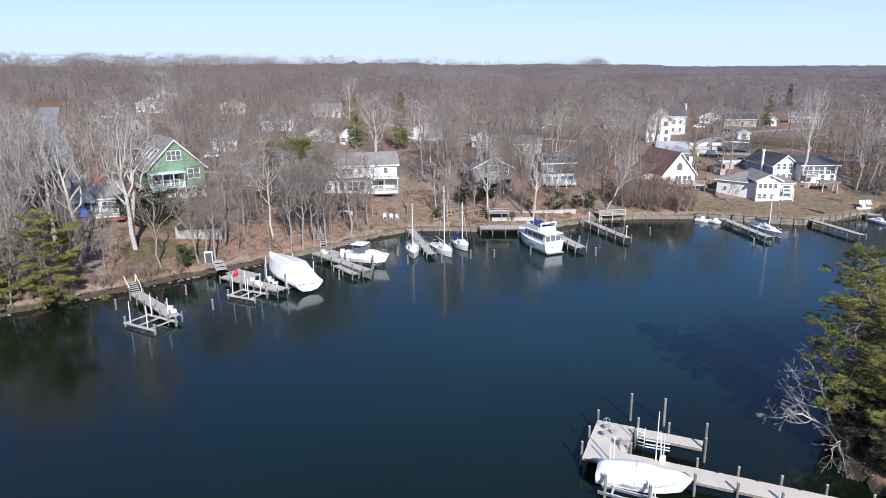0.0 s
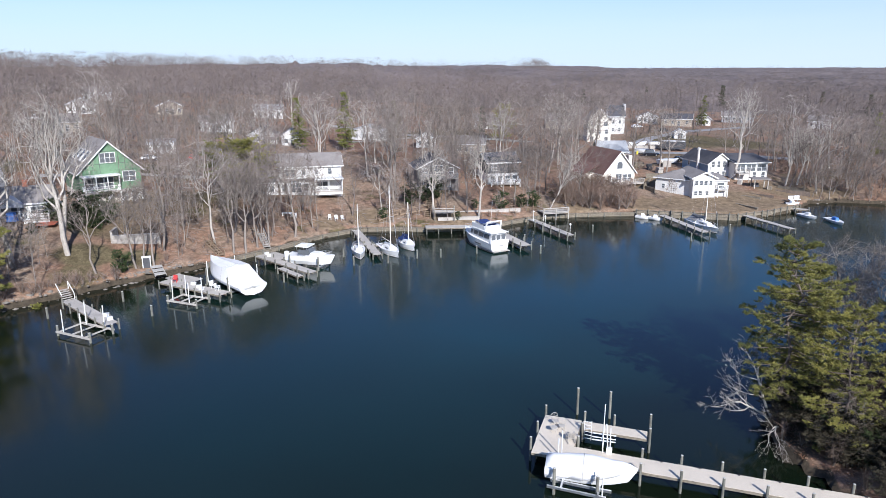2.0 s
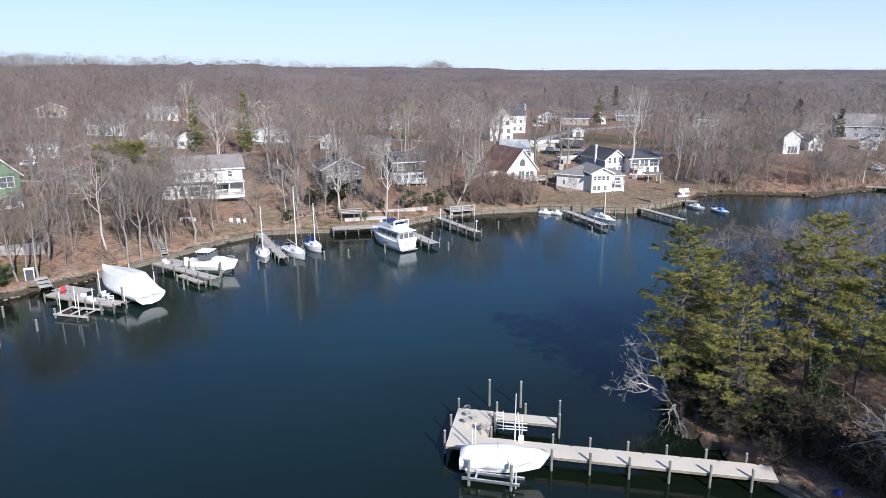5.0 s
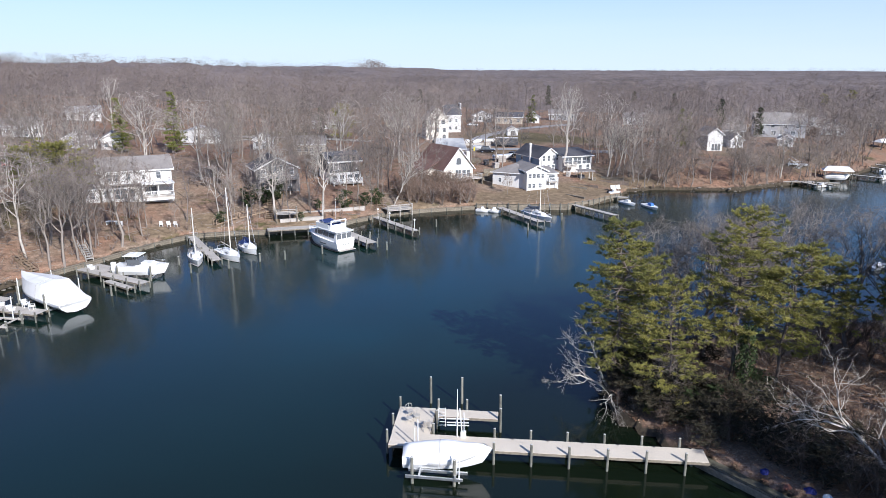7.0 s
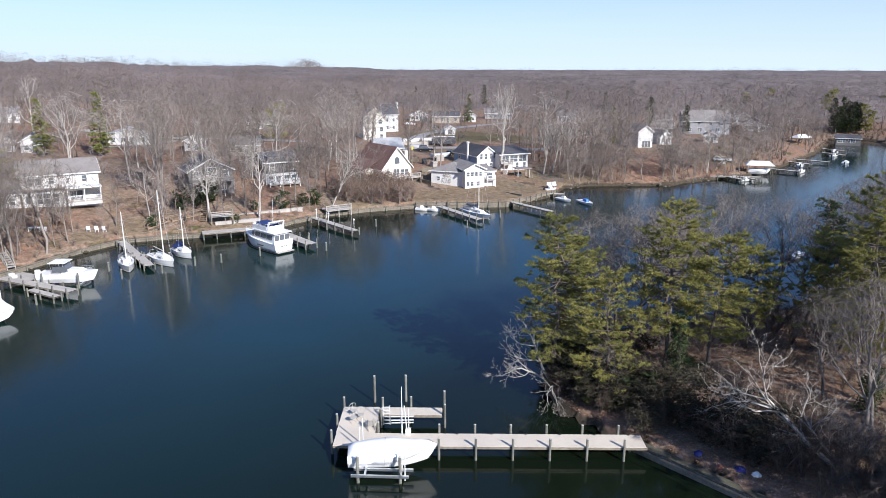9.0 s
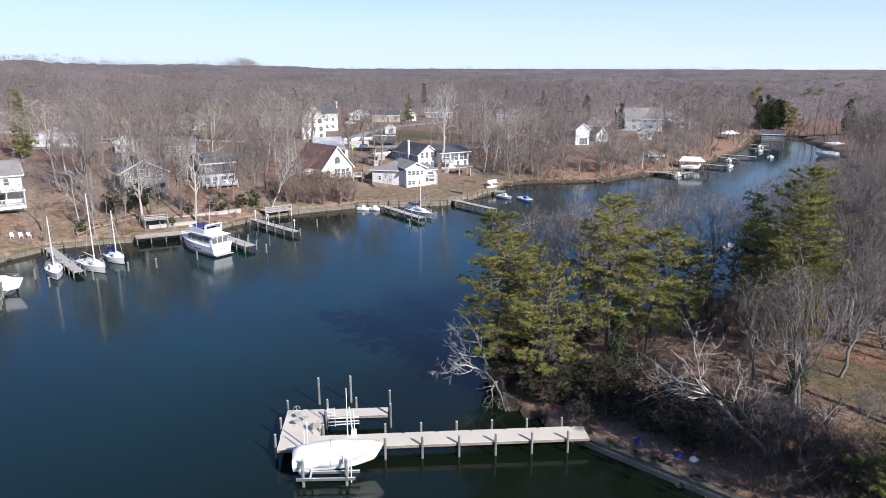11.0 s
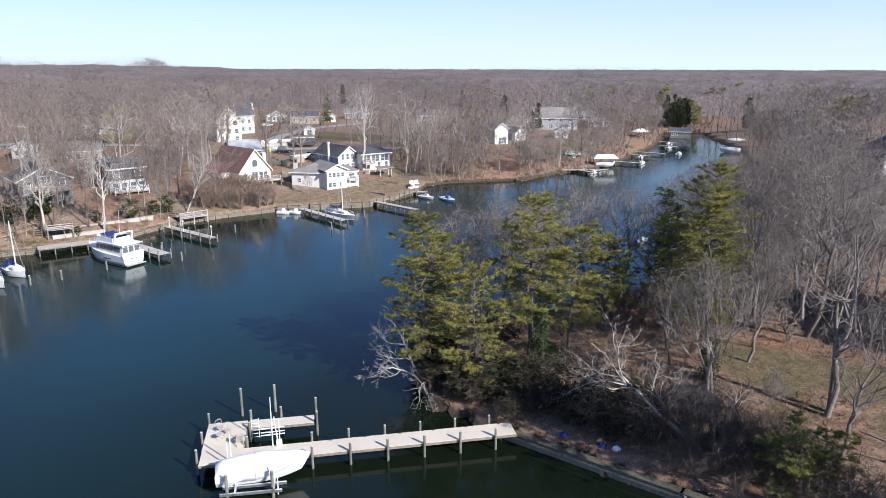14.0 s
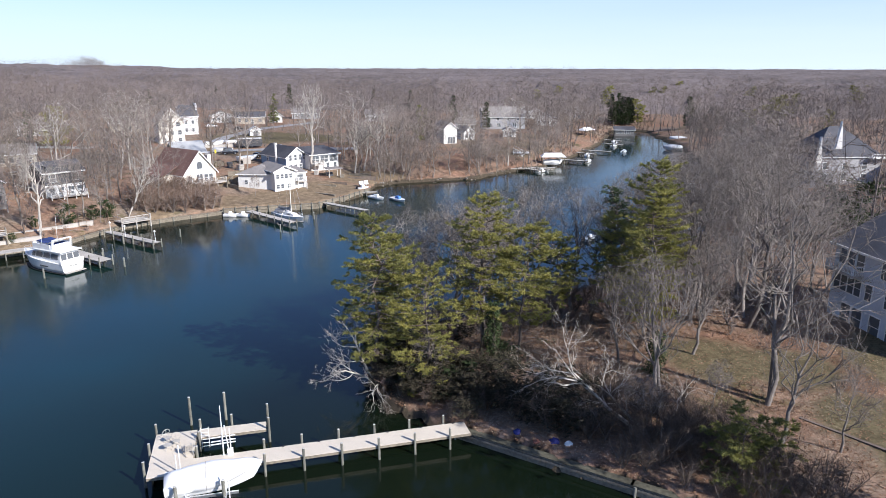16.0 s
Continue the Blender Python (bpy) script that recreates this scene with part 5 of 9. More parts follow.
def rail_of(deck, parent, s0, height=0.7, inset=0.15, material=None):
    pts = [(x, -(b - inset), z + height) for x, b, z in deck if x > s0 and b > inset] + [(x, b - inset, z + height) for x, b, z in reversed(deck) if x > s0 and b > inset]
    g = Geo().tube(pts, [0.025] * len(pts), 5)
    for x, y, z in pts[::2]:
        g.tube([(x, y, z), (x, y, z - height - 0.05)], (0.02, 0.02), 4)
    part("bow_rail", g, material or ALU, parent)


def motor_yacht():
    t = thing("motor_yacht", "white flybridge motor yacht moored stern-out beside the dock", "boat", heading((-30.0, 124.6), (-21.8, 116.2)))
    L, B = 12.0, 4.1
    g, deck = hull(L, B, 1.75, 0.6, 0.10, 2.4, 0.45)
    part("hull", g, GELCOAT, t, smooth=False)
    part("boot_stripe", hull(L * 0.985, B * 0.975, 0.12, 0.3, 0.10, 2.4, 0.0)[0], DARK, t)
    part("foredeck", deck_plate(deck), GELCOAT, t)
    c = part("saloon", cabin(-5.6, 2.6, 1.75, 1.6, 3.5, 0.15, 1.6), GELCOAT, t)
    for s in (-1, 1):
        for k, (a, b) in enumerate(((-4.9, -3.2), (-3.0, -1.3), (-1.1, 0.5), (0.7, 1.5))):
            m = Geo().add([(a, s * 1.665, 2.35), (b, s * (1.635 - 0.03 * k), 2.35), (b - 0.15, s * (1.54 - 0.03 * k), 3.1), (a, s * 1.56, 3.1), (a, s * 1.60, 2.35), (b, s * 1.57, 2.35), (b - 0.15, s * 1.47, 3.1), (a, s * 1.49, 3.1)], [(0, 1, 2, 3), (7, 6, 5, 4), (0, 1, 5, 4), (1, 2, 6, 5), (2, 3, 7, 6), (3, 0, 4, 7)])
            part("window", m, GLASS, c)
        part("hull_window", Geo().box(-2.8, s * 2.0 - 0.04, 0.95, -0.8, s * 2.0 + 0.04, 1.15), GLASS, t)
    for y in (-1.05, 0, 1.05):
        part("window", Geo().box(-5.62, y - 0.42, 2.25, -5.5, y + 0.42, 3.15), GLASS, c)
    part("windscreen", Geo().add([(1.95, -1.25, 2.45), (1.95, 1.25, 2.45), (1.15, 1.1, 3.35), (1.15, -1.1, 3.35), (2.05, -1.25, 2.45), (2.05, 1.25, 2.45), (1.25, 1.1, 3.35), (1.25, -1.1, 3.35)], [(3, 2, 1, 0), (4, 5, 6, 7), (0, 1, 5, 4), (1, 2, 6, 5), (2, 3, 7, 6), (3, 0, 4, 7)]), GLASS, c)
    part("trunk_cabin", cabin(2.2, 4.6, 1.2, 1.9, 2.55, 0.0, 0.9), GELCOAT, t)
    part("bridge_deck", Geo().box(-6.0, -1.85, 3.5, 1.2, 1.85, 3.62), GELCOAT, t)
    f = part("flybridge", Geo().box(-3.4, -1.6, 3.62, -3.3, 1.6, 4.4).box(-3.4, -1.7, 3.62, 0.7, -1.6, 4.5).box(-3.4, 1.6, 3.62, 0.7, 1.7, 4.5).box(0.6, -1.7, 3.62, 0.8, 1.7, 4.6), GELCOAT, t)
    part("seat", Geo().box(-2.6, -1.3, 3.62, -2.0, 1.3, 4.1).box(-2.8, -1.3, 4.1, -2.6, 1.3, 4.55), NAVY, f)
    part("bimini", Geo().add([(-1.6, -1.2, 4.5), (-1.6, 1.2, 4.5), (0.4, 1.2, 4.75), (0.4, -1.2, 4.75), (-1.6, -1.2, 4.57), (-1.6, 1.2, 4.57), (0.4, 1.2, 4.82), (0.4, -1.2, 4.82)], [(3, 2, 1, 0), (4, 5, 6, 7), (0, 1, 5, 4), (1, 2, 6, 5), (2, 3, 7, 6), (3, 0, 4, 7)]), NAVY, f, "folded navy canvas top")
    part("radar_arch", Geo().beam((-3.6, -1.6, 3.6), (-4.1, -1.5, 5.3), 0.18, 0.3).beam((-3.6, 1.6, 3.6), (-4.1, 1.5, 5.3), 0.18, 0.3).beam((-4.1, -1.5, 5.3), (-4.1, 1.5, 5.3), 0.3, 0.15), GELCOAT, f)
    for y in (-1.3, 1.3):
        part("antenna", Geo().tube([(-1.0, y, 4.4), (-1.2, y * 1.1, 8.6)], (0.03, 0.015), 5), TRIM, f)
    part("aft_bulwark", Geo().box(-6.0, -1.95, 1.7, -5.85, 1.95, 2.25), GELCOAT, t)
    part("swim_platform", Geo().box(-6.7, -1.7, 0.25, -5.95, 1.7, 0.35), DECKING, t)
    for y, w in ((-0.55, 0.35), (-0.05, 0.25), (0.4, 0.3)):
        part("name_bar", Geo().box(-6.03, y - w / 2, 1.15, -6.015, y + w / 2, 1.28), DARK, t)
    rail_of(deck, t, 0.5)
    part("transom_door", Geo().box(-6.04, 0.9, 0.5, -6.012, 1.5, 1.6), GELCOAT, t)


def sailboat(label, bow, stern, mast, cover=None, B=2.5):
    L = math.dist(bow, stern)
    t = thing("sailboat", label, "boat", heading(bow, stern), "sailing boats")
    g, deck = hull(L, B, 0.85, 0.4, 0.10, 2.0, 0.3, stern=0.72)
    part("hull", g, GELCOAT, t)
    part("waterline_stripe", hull(L * 0.97, B * 0.93, 0.07, 0.3, 0.1, 2.0, 0.0, stern=0.72)[0], GREY_CANVAS, t)
    part("deck", deck_plate(deck, 0.06, -0.03), GELCOAT, t)
    part("coachroof", cabin(-0.12 * L, 0.26 * L, 0.85, 0.85, 1.45, 0.05, 0.8), GELCOAT, t)
    for s in (-1, 1):
        part("cabin_window", Geo().box(0.0, s * 0.79 - 0.03, 1.08, 0.14 * L, s * 0.79 + 0.03, 1.25), GLASS, t)
        part("cockpit_coaming", Geo().beam((-0.42 * L, s * 0.75, 0.98), (-0.12 * L, s * 0.85, 1.05), 0.12, 0.3), GELCOAT, t)
    part("cockpit_floor", Geo().box(-0.42 * L, -0.6, 0.84, -0.13 * L, 0.6, 0.87), DECKING, t)
    mx = 0.08 * L
    part("mast", Geo().tube([(mx, 0, 0.9), (mx - 0.1, 0, mast)], (0.10, 0.075), 6), MAST, t)
    part("boom", Geo().tube([(mx, 0, 2.1), (-0.38 * L, 0, 2.2)], (0.07, 0.06), 6), MAST, t)
    part("spreader", Geo().tube([(mx - 0.05, -0.7, mast * 0.55), (mx - 0.05, 0.7, mast * 0.55)], (0.025, 0.025), 4), ALU, t)
    g = Geo()
    for q in ((L * 0.48, 0, 1.1), (-L * 0.48, 0, 1.0), (mx, B * 0.45, 0.9), (mx, -B * 0.45, 0.9)):
        g.tube([(mx - 0.1, 0, mast - 0.1), q], (0.012, 0.012), 3)
    part("rigging", g, ALU, t)
    if cover:
        part("sail_cover", Geo().loft([[(mx - 0.1 - k * 0.44 * L / 4, -w, 2.0), (mx - 0.1 - k * 0.44 * L / 4, 0, 2.0 + hh), (mx - 0.1 - k * 0.44 * L / 4, w, 2.0), (mx - 0.1 - k * 0.44 * L / 4, 0, 1.85)] for k, (w, hh) in enumerate(((0.18, 0.75), (0.22, 0.5), (0.2, 0.4), (0.16, 0.32), (0.1, 0.25)))]), cover, t)
        part("cockpit_cover", Geo().add([(-0.4 * L, -0.95, 1.25), (-0.1 * L, -1.0, 1.35), (-0.1 * L, 1.0, 1.35), (-0.4 * L, 0.95, 1.25), (-0.4 * L, 0, 1.8), (-0.1 * L, 0, 2.0)], [(0, 1, 5, 4), (4, 5, 2, 3), (0, 4, 3), (1, 2, 5)]), cover, t)
    else:
        part("spray_hood", Geo().tube([(-0.12 * L, -0.7, 1.0), (-0.10 * L, -0.5, 1.7), (-0.10 * L, 0.5, 1.7), (-0.12 * L, 0.7, 1.0)], [0.03] * 4, 5).tube([(-0.4 * L, -0.7, 1.0), (-0.4 * L, -0.6, 1.6), (-0.4 * L, 0.6, 1.6), (-0.4 * L, 0.7, 1.0)], [0.03] * 4, 5), ALU, t)
    rail_of(deck, t, 0.15 * L, 0.55, 0.1)


def wrapped_boat(label, bow, stern, z, B, top, name="wrapped_boat", ridge_at=0.35, group="", boxy=False, skirt=0.35, full=2.3):
    """A boat under a tight white cover: hull below, ridged cover with soft facets above."""
    L = math.dist(bow, stern)
    t = thing(name, label, "boat", heading(bow, stern, z), group)
    g, deck = hull(L, B, 0.9, 0.45, 0.10, full, 0.3)
    part("hull", g, GELCOAT, t)
    rings = []
    rng = random.Random(int(L * 100))
    for x, b, zz in deck:
        s = (x + L / 2) / L
        rise = top * (1 - abs(s - ridge_at) ** 1.6 * 1.3) * (0.35 if s > 0.97 else 1) * (0.7 if s < 0.04 else 1)
        if boxy:
            rise = top * min(1, 0.10 + s * 2.7) * (1 - 0.22 * max(0, (s - 0.4) / 0.6))
        rise = max(rise, 0.12) + rng.uniform(-0.04, 0.04)
        b = (b + 0.06) * (1 if boxy else 0.66 + 0.34 * min(1, s * 2.6))
        sh, w = (0.86, 0.80) if boxy else (0.5, 0.72)
        low, under = zz - skirt * (1 if boxy else 1 - 0.7 * s * s), x - (0 if boxy else 0.22 * L * max(0, s - 0.5) ** 1.5)
        rings.append([(under, -b * 0.96, low), (x, -b, zz), (x, -b * w, zz + rise * sh), (x, -b * 0.3, zz + rise * 0.92), (x, 0, zz + rise), (x, b * 0.3, zz + rise * 0.92), (x, b * w, zz + rise * sh), (x, b, zz), (under, b * 0.96, low)])
    part("cover", Geo().loft(rings), WRAP, t, "taut white cover", smooth=not boxy)
    part("strap", Geo().tube([(v[0] + 0.01, v[1] * 1.012, v[2] + 0.012) for v in rings[5]], [0.02] * 9, 4), DECKING, t)
    return t, deck


def cuddy_boat():
    t = thing("cabin_cruiser", "white cabin cruiser with a hard top on its lift", "boat", heading((-46.0, 99.4), (-54.8, 99.6), 0.75))
    g, deck = hull(8.6, 2.9, 1.15, 0.5, 0.10, 2.3, 0.35)
    part("hull", g, GELCOAT, t)
    part("deck", deck_plate(deck, 0.1, -0.25), GELCOAT, t)
    part("trunk_cabin", cabin(-0.6, 2.8, 1.05, 1.1, 1.75, 0.05, 1.1), GELCOAT, t)
    part("windscreen", Geo().add([(0.3, -1.15, 1.55), (0.3, 1.15, 1.55), (-0.4, 1.0, 2.35), (-0.4, -1.0, 2.35), (0.34, -1.15, 1.55), (0.34, 1.15, 1.55), (-0.36, 1.0, 2.35), (-0.36, -1.0, 2.35)], [(3, 2, 1, 0), (4, 5, 6, 7), (0, 1, 5, 4), (1, 2, 6, 5), (2, 3, 7, 6), (3, 0, 4, 7)]), GLASS, t)
    part("side_screen", Geo().box(-1.8, -1.2, 1.5, 0.2, -1.17, 2.3), GLASS, t)
    part("side_screen", Geo().box(-1.8, 1.17, 1.5, 0.2, 1.2, 2.3), GLASS, t)
    part("hard_top", Geo().box(-2.3, -1.25, 2.75, 0.1, 1.25, 2.87).box(-1.6, -0.4, 2.87, -0.9, 0.4, 3.0), GELCOAT, t)
    for x in (-2.1, -0.3):
        for y in (-1.1, 1.1):
            part("top_post", Geo().tube([(x + 0.2, y, 1.2), (x, y, 2.76)], (0.035, 0.035), 5), ALU, t)
    part("outboard", Geo().box(-4.9, -0.25, 0.5, -4.3, 0.25, 1.5), TRIM, t)
    rail_of(deck, t, 0.8, 0.5)
    f = thing("boat_lift", "timber boat lift carrying the cabin cruiser", "boat lift", heading((-46.0, 99.4), (-54.8, 99.6)))
    for x in (-3.0, 2.2):
        for y in (-2.0, 2.0):
            pile(f, x, y, 2.3, 0.14)
        part("cradle_beam", Geo().beam((x, -2.0, 0.42), (x, 2.0, 0.42), 0.16, 0.25), ALU, f)


def skiff(label, x, y, turn, L, B, z=0.0, cover=None, name="skiff"):
    t = thing(name, label, "boat", pose(x, y, z, 0, 0, turn), "small boats")
    g, deck = hull(L, B, 0.55, 0.2, 0.1, 2.2, 0.25)
    part("hull", g, GELCOAT, t)
    part("deck", deck_plate(deck, 0.1, -0.1), cover or GELCOAT, t)
    part("console", cabin(-0.15 * L, 0.12 * L, B * 0.22, 0.4, 1.15, 0.1, 0.25), cover or GELCOAT, t)
    part("outboard", Geo().box(-L / 2 - 0.35, -0.18, 0.1, -L / 2, 0.18, 0.95), DARK, t)


motor_yacht()
sailboat("small white sailing boat under a grey canvas cover", (-43.9, 104.9), (-47.6, 112.4), 9.2, GREY_CANVAS)
sailboat("white sailing boat with a tall bare mast", (-37.9, 107.7), (-43.6, 114.0), 12.2, None, 2.7)
sailboat("small white sailing boat with a dark blue sail cover", (-36.6, 112.6), (-40.8, 117.6), 8.6, NAVY, 2.4)
sailboat("white sailing boat with a tall mast beside the plank dock", (17.6, 140.6), (12.6, 150.2), 13.4, GREY_CANVAS, 2.9)
wrapped_boat("large cabin boat shrink-wrapped in white on its lift", (-63.2, 90.2), (-51.6, 83.0), 0.75, 4.6, 2.2, boxy=True)
big_lift = thing("boat_lift", "timber boat lift under the shrink-wrapped boat", "boat lift", heading((-52.0, 83.4), (-62.6, 89.6)))
for x in (-3.6, 3.2):
    for y in (-2.3, 2.3):
        pile(big_lift, x, y, 2.6, 0.15)
        part("guide_pole", Geo().tube([(x + 0.4, y, 0.5), (x + 0.4, y, 3.8)], (0.07, 0.06), 6), TRIM, big_lift)
    part("cradle_beam", Geo().beam((x, -2.3, 0.3), (x, 2.3, 0.3), 0.16, 0.25), ALU, big_lift)
cuddy_boat()
m = PIER @ pose(-3.95, -2.75, 0)
a, b = m @ Vector((3.85, 0.3, 0)), m @ Vector((-3.15, -0.1, 0))
wrapped_boat("runabout under a taut white cover on the pier's lift", (a.x, a.y), (b.x, b.y), 1.0, 2.6, 0.85, "covered_runabout", 0.42, skirt=0.7, full=1.55)
skiff("white tender on a rack beside the jetty", 36.8, 170.6, 30, 4.0, 1.7, 0.9, name="tender")
for dx in (-0.9, 0.5):
    t = thing("padded_bench", "white padded boat bench standing beside the jetty", "bench", pose(37.6 + dx, 172.2 + dx * 0.5, z_at(38, 172) + 0.3, 0, 0, 20), "tender seats")
    part("cushion", Geo().box(-0.6, -0.3, 0.4, 0.6, 0.4, 0.6), GELCOAT, t)
    part("back", Geo().box(-0.6, 0.3, 0.6, 0.6, 0.45, 1.3), GELCOAT, t)
    part("pedestal", Geo().tube([(0, 0, -0.3), (0, 0, 0.4)], (0.1, 0.1), 6), ALU, t)
skiff("small moored boat with a blue cover", 42.6, 157.4, -75, 6.2, 2.2, 0, CANVAS)
skiff("white boat moored beside the jetty", 38.2, 161.4, -60, 5.0, 1.9)
skiff("small white dinghy tied to the dock", 3.4, 151.6, -20, 3.2, 1.4)
skiff("small white dinghy tied to the dock", 6.0, 150.8, -30, 3.4, 1.4)
skiff("small white skiff drifting at the wooded shore", 55.0, 101.5, 10, 4.6, 1.5)
skiff("small white skiff at the wooded shore", 66.5, 108.6, 30, 4.2, 1.6)
skiff("white motor boat on the far dock", 122.5, 204, 40, 6, 2.2)
skiff("white motor boat moored up the creek", 150, 224, 50, 6, 2.2)
for x, y, turn in ((131, 219, 60), (158, 243, 40), (166, 256, 70), (97.5, 189.0, 10)):
    skiff("small white motor boat tied up along the far shore", x, y, turn, 5.6, 2.1)
    dock("short weathered plank jetty on the far shore", (x - 1.5, y + 5.0), (x + 2.2, y - 2.4), 1.3, 0.9, 3.0, 1.5)
for k, (x, y, turn) in enumerate(((121.5, 151.0, 150), (134.5, 172.5, 150), (172, 224, 140), (196, 252, 140), (118.5, 155.5, 150), (168, 287, 30))):
    c, s = math.cos(radians(turn)) * 3.8, math.sin(radians(turn)) * 3.8
    wrapped_boat("moored boat under a white cover beside the wooded shore", (x + c, y + s), (x - c, y - s), 0.3, 2.8, 1.1, "covered_boat", 0.4, "covered boats")

# roofed lift on the far shore
rl = thing("roofed_boat_lift", "boat lift under a white canopy on the far shore", "boat lift", pose(106.5, 199.2, 0, 0, 0, -20) @ Matrix.Diagonal((0.78, 0.78, 0.82, 1)), "boat lifts")
for x in (-4.5, 4.5):
    for y in (-2.2, 2.2):
        pile(rl, x, y, 4.0, 0.14)
part("canopy", Geo().add([(-5.2, -2.8, 3.9), (5.2, -2.8, 3.9), (5.2, 2.8, 3.9), (-5.2, 2.8, 3.9), (-3.4, 0, 5.4), (3.4, 0, 5.4)], [(0, 1, 5, 4), (2, 3, 4, 5), (1, 2, 5), (3, 0, 4), (3, 2, 1, 0)]), WRAP, rl)
c = rl.matrix_basis @ Vector((4, 0, 0)), rl.matrix_basis @ Vector((-4, 0, 0))
wrapped_boat("white cabin boat on the roofed lift", (c[0].x, c[0].y), (c[1].x, c[1].y), 0.8, 2.8, 0.6, "lifted_boat", 0.4)
tent = copy_thing(rl, pose(158.0, 266.0, z_at(158, 266) - 0.6, 0, 0, 25) )
tagged(tent, "white canopy on posts at the edge of the creek", "boat lift", "boat lifts")
zz = thing("zigzag_stairs", "white zigzag stairs down the far bank", "stairs", pose(99.5, 208.0, z_at(99.5, 208), 0, 0, -20))
part("flight", Geo().beam((-3, 0, 2.6), (0.5, 0, 0.6), 1.2, 0.15).beam((0.5, 0, 0.6), (-2, -2.5, -1.2), 1.2, 0.15), TRIM, zz)
part("landing", Geo().box(-3.0, -1.2, 0.9, 2.5, 1.6, 1.1), TRIM, zz)
part("railing", Geo().beam((-3.0, -1.2, 2.0), (2.5, -1.2, 2.0), 0.08, 0.1).beam((-3.0, -1.2, 1.6), (2.5, -1.2, 1.6), 0.06, 0.08).beam((-3, -0.6, 3.6), (0.5, -0.6, 1.6), 0.06, 0.1).beam((0.5, -0.6, 1.6), (-2, -3.1, -0.2), 0.06, 0.1), TRIM, zz)
for x in (-2.9, 2.3):
    part("post", Geo().box(x - 0.1, -1.2, -2, x + 0.1, -1.0, 2.0), TRIM, zz)


# ---- vehicles and yard things ----
def car(label, x, y, turn, paint, L=4.6, W=1.8, tall=1.45, pickup=False):
    t = thing("pickup_truck" if pickup else "parked_car", label, "truck" if pickup else "car", pose(x, y, z_at(x, y) + 0.06, 0, 0, turn), "parked vehicles")
    part("body", Geo().profile([(-L / 2, 0.35), (L / 2, 0.35), (L / 2, 0.75), (L / 2 - 0.15, 0.88), (-L / 2 + 0.1, 0.95), (-L / 2, 0.8)], -W / 2, W / 2), paint, t)
    x0, x1 = (-0.3, 1.1) if pickup else (-L * 0.38, L * 0.24)
    part("cabin", cabin(x0, x1, W / 2 - 0.05, 0.9, tall, 0.35, 0.6, 0.85), paint, t)
    part("glass", cabin(x0 + 0.1, x1 - 0.05, W / 2 - 0.03, 0.98, tall - 0.09, 0.33, 0.55, 0.87), GLASS, t)
    for sx in (-1, 1):
        for sy in (-1, 1):
            w = part("wheel", Geo().tube([(sx * L * 0.31, sy * (W / 2 - 0.2), 0.33), (sx * L * 0.31, sy * (W / 2 + 0.01), 0.33)], (0.33, 0.33), 12), DARK, t)
            part("rim", Geo().tube([(sx * L * 0.31, sy * (W / 2 + 0.005), 0.33), (sx * L * 0.31, sy * (W / 2 + 0.02), 0.33)], (0.2, 0.18), 10), ALU, w)


SILVER = surface("silver_paint", (0.50, 0.51, 0.52), 0.3, 0.1, 3, 1, 0, spec=0.5)
BLACK_PAINT = surface("black_paint", (0.02, 0.02, 0.024), 0.25, 0.2, 3, 1, 0, spec=0.5)
car("white pickup truck parked among the trees", -196.5, 189.6, 30, GELCOAT, 5.3, 1.95, 1.8, True)
car("dark parked car behind the cottage", -101.0, 117.5, 30, BLACK_PAINT)
car("silver parked car behind the houses", -96.5, 153.0, 20, SILVER)
car("dark van parked beside the street", 6.0, 221.5, 10, BLACK_PAINT, 5.0, 2.0, 2.0)
car("dark parked car near the boats", 14.0, 214.0, 60, BLACK_PAINT)
car("silver parked car on the street", 22.5, 232.0, 15, SILVER)
car("white parked car at the far houses", 2.0, 312.0, 20, GELCOAT)
car("dark parked car on the side street", 12.5, 296.0, 60, BLACK_PAINT)
car("white parked car behind the trees", -122.0, 152.5, 30, GELCOAT)
car("red parked car behind the trees", -113.5, 160.0, 25, RED)
rv = thing("camper_trailer", "dark camper trailer with a white roof beside the street", "trailer", pose(13.2, 238.5, z_at(13, 238) + 0.1, 0, 0, -8))
part("body", Geo().profile([(-4.0, 0.6), (4.0, 0.6), (4.2, 1.6), (3.8, 3.0), (-3.9, 3.0), (-4.0, 2.6)], -1.25, 1.25), DARK_SIDING, rv)
part("roof", Geo().box(-4.0, -1.3, 3.0, 3.9, 1.3, 3.15), TRIM, rv)
for x in (-2.5, 0.0, 2.2):
    part("window", Geo().box(x - 0.5, -1.28, 1.6, x + 0.5, -1.252, 2.3), GLASS, rv)
for x in (-0.5, 0.5):
    part("wheel", Geo().tube([(x, -1.25, 0.35), (x, -1.0, 0.35)], (0.35, 0.35), 10), DARK, rv)
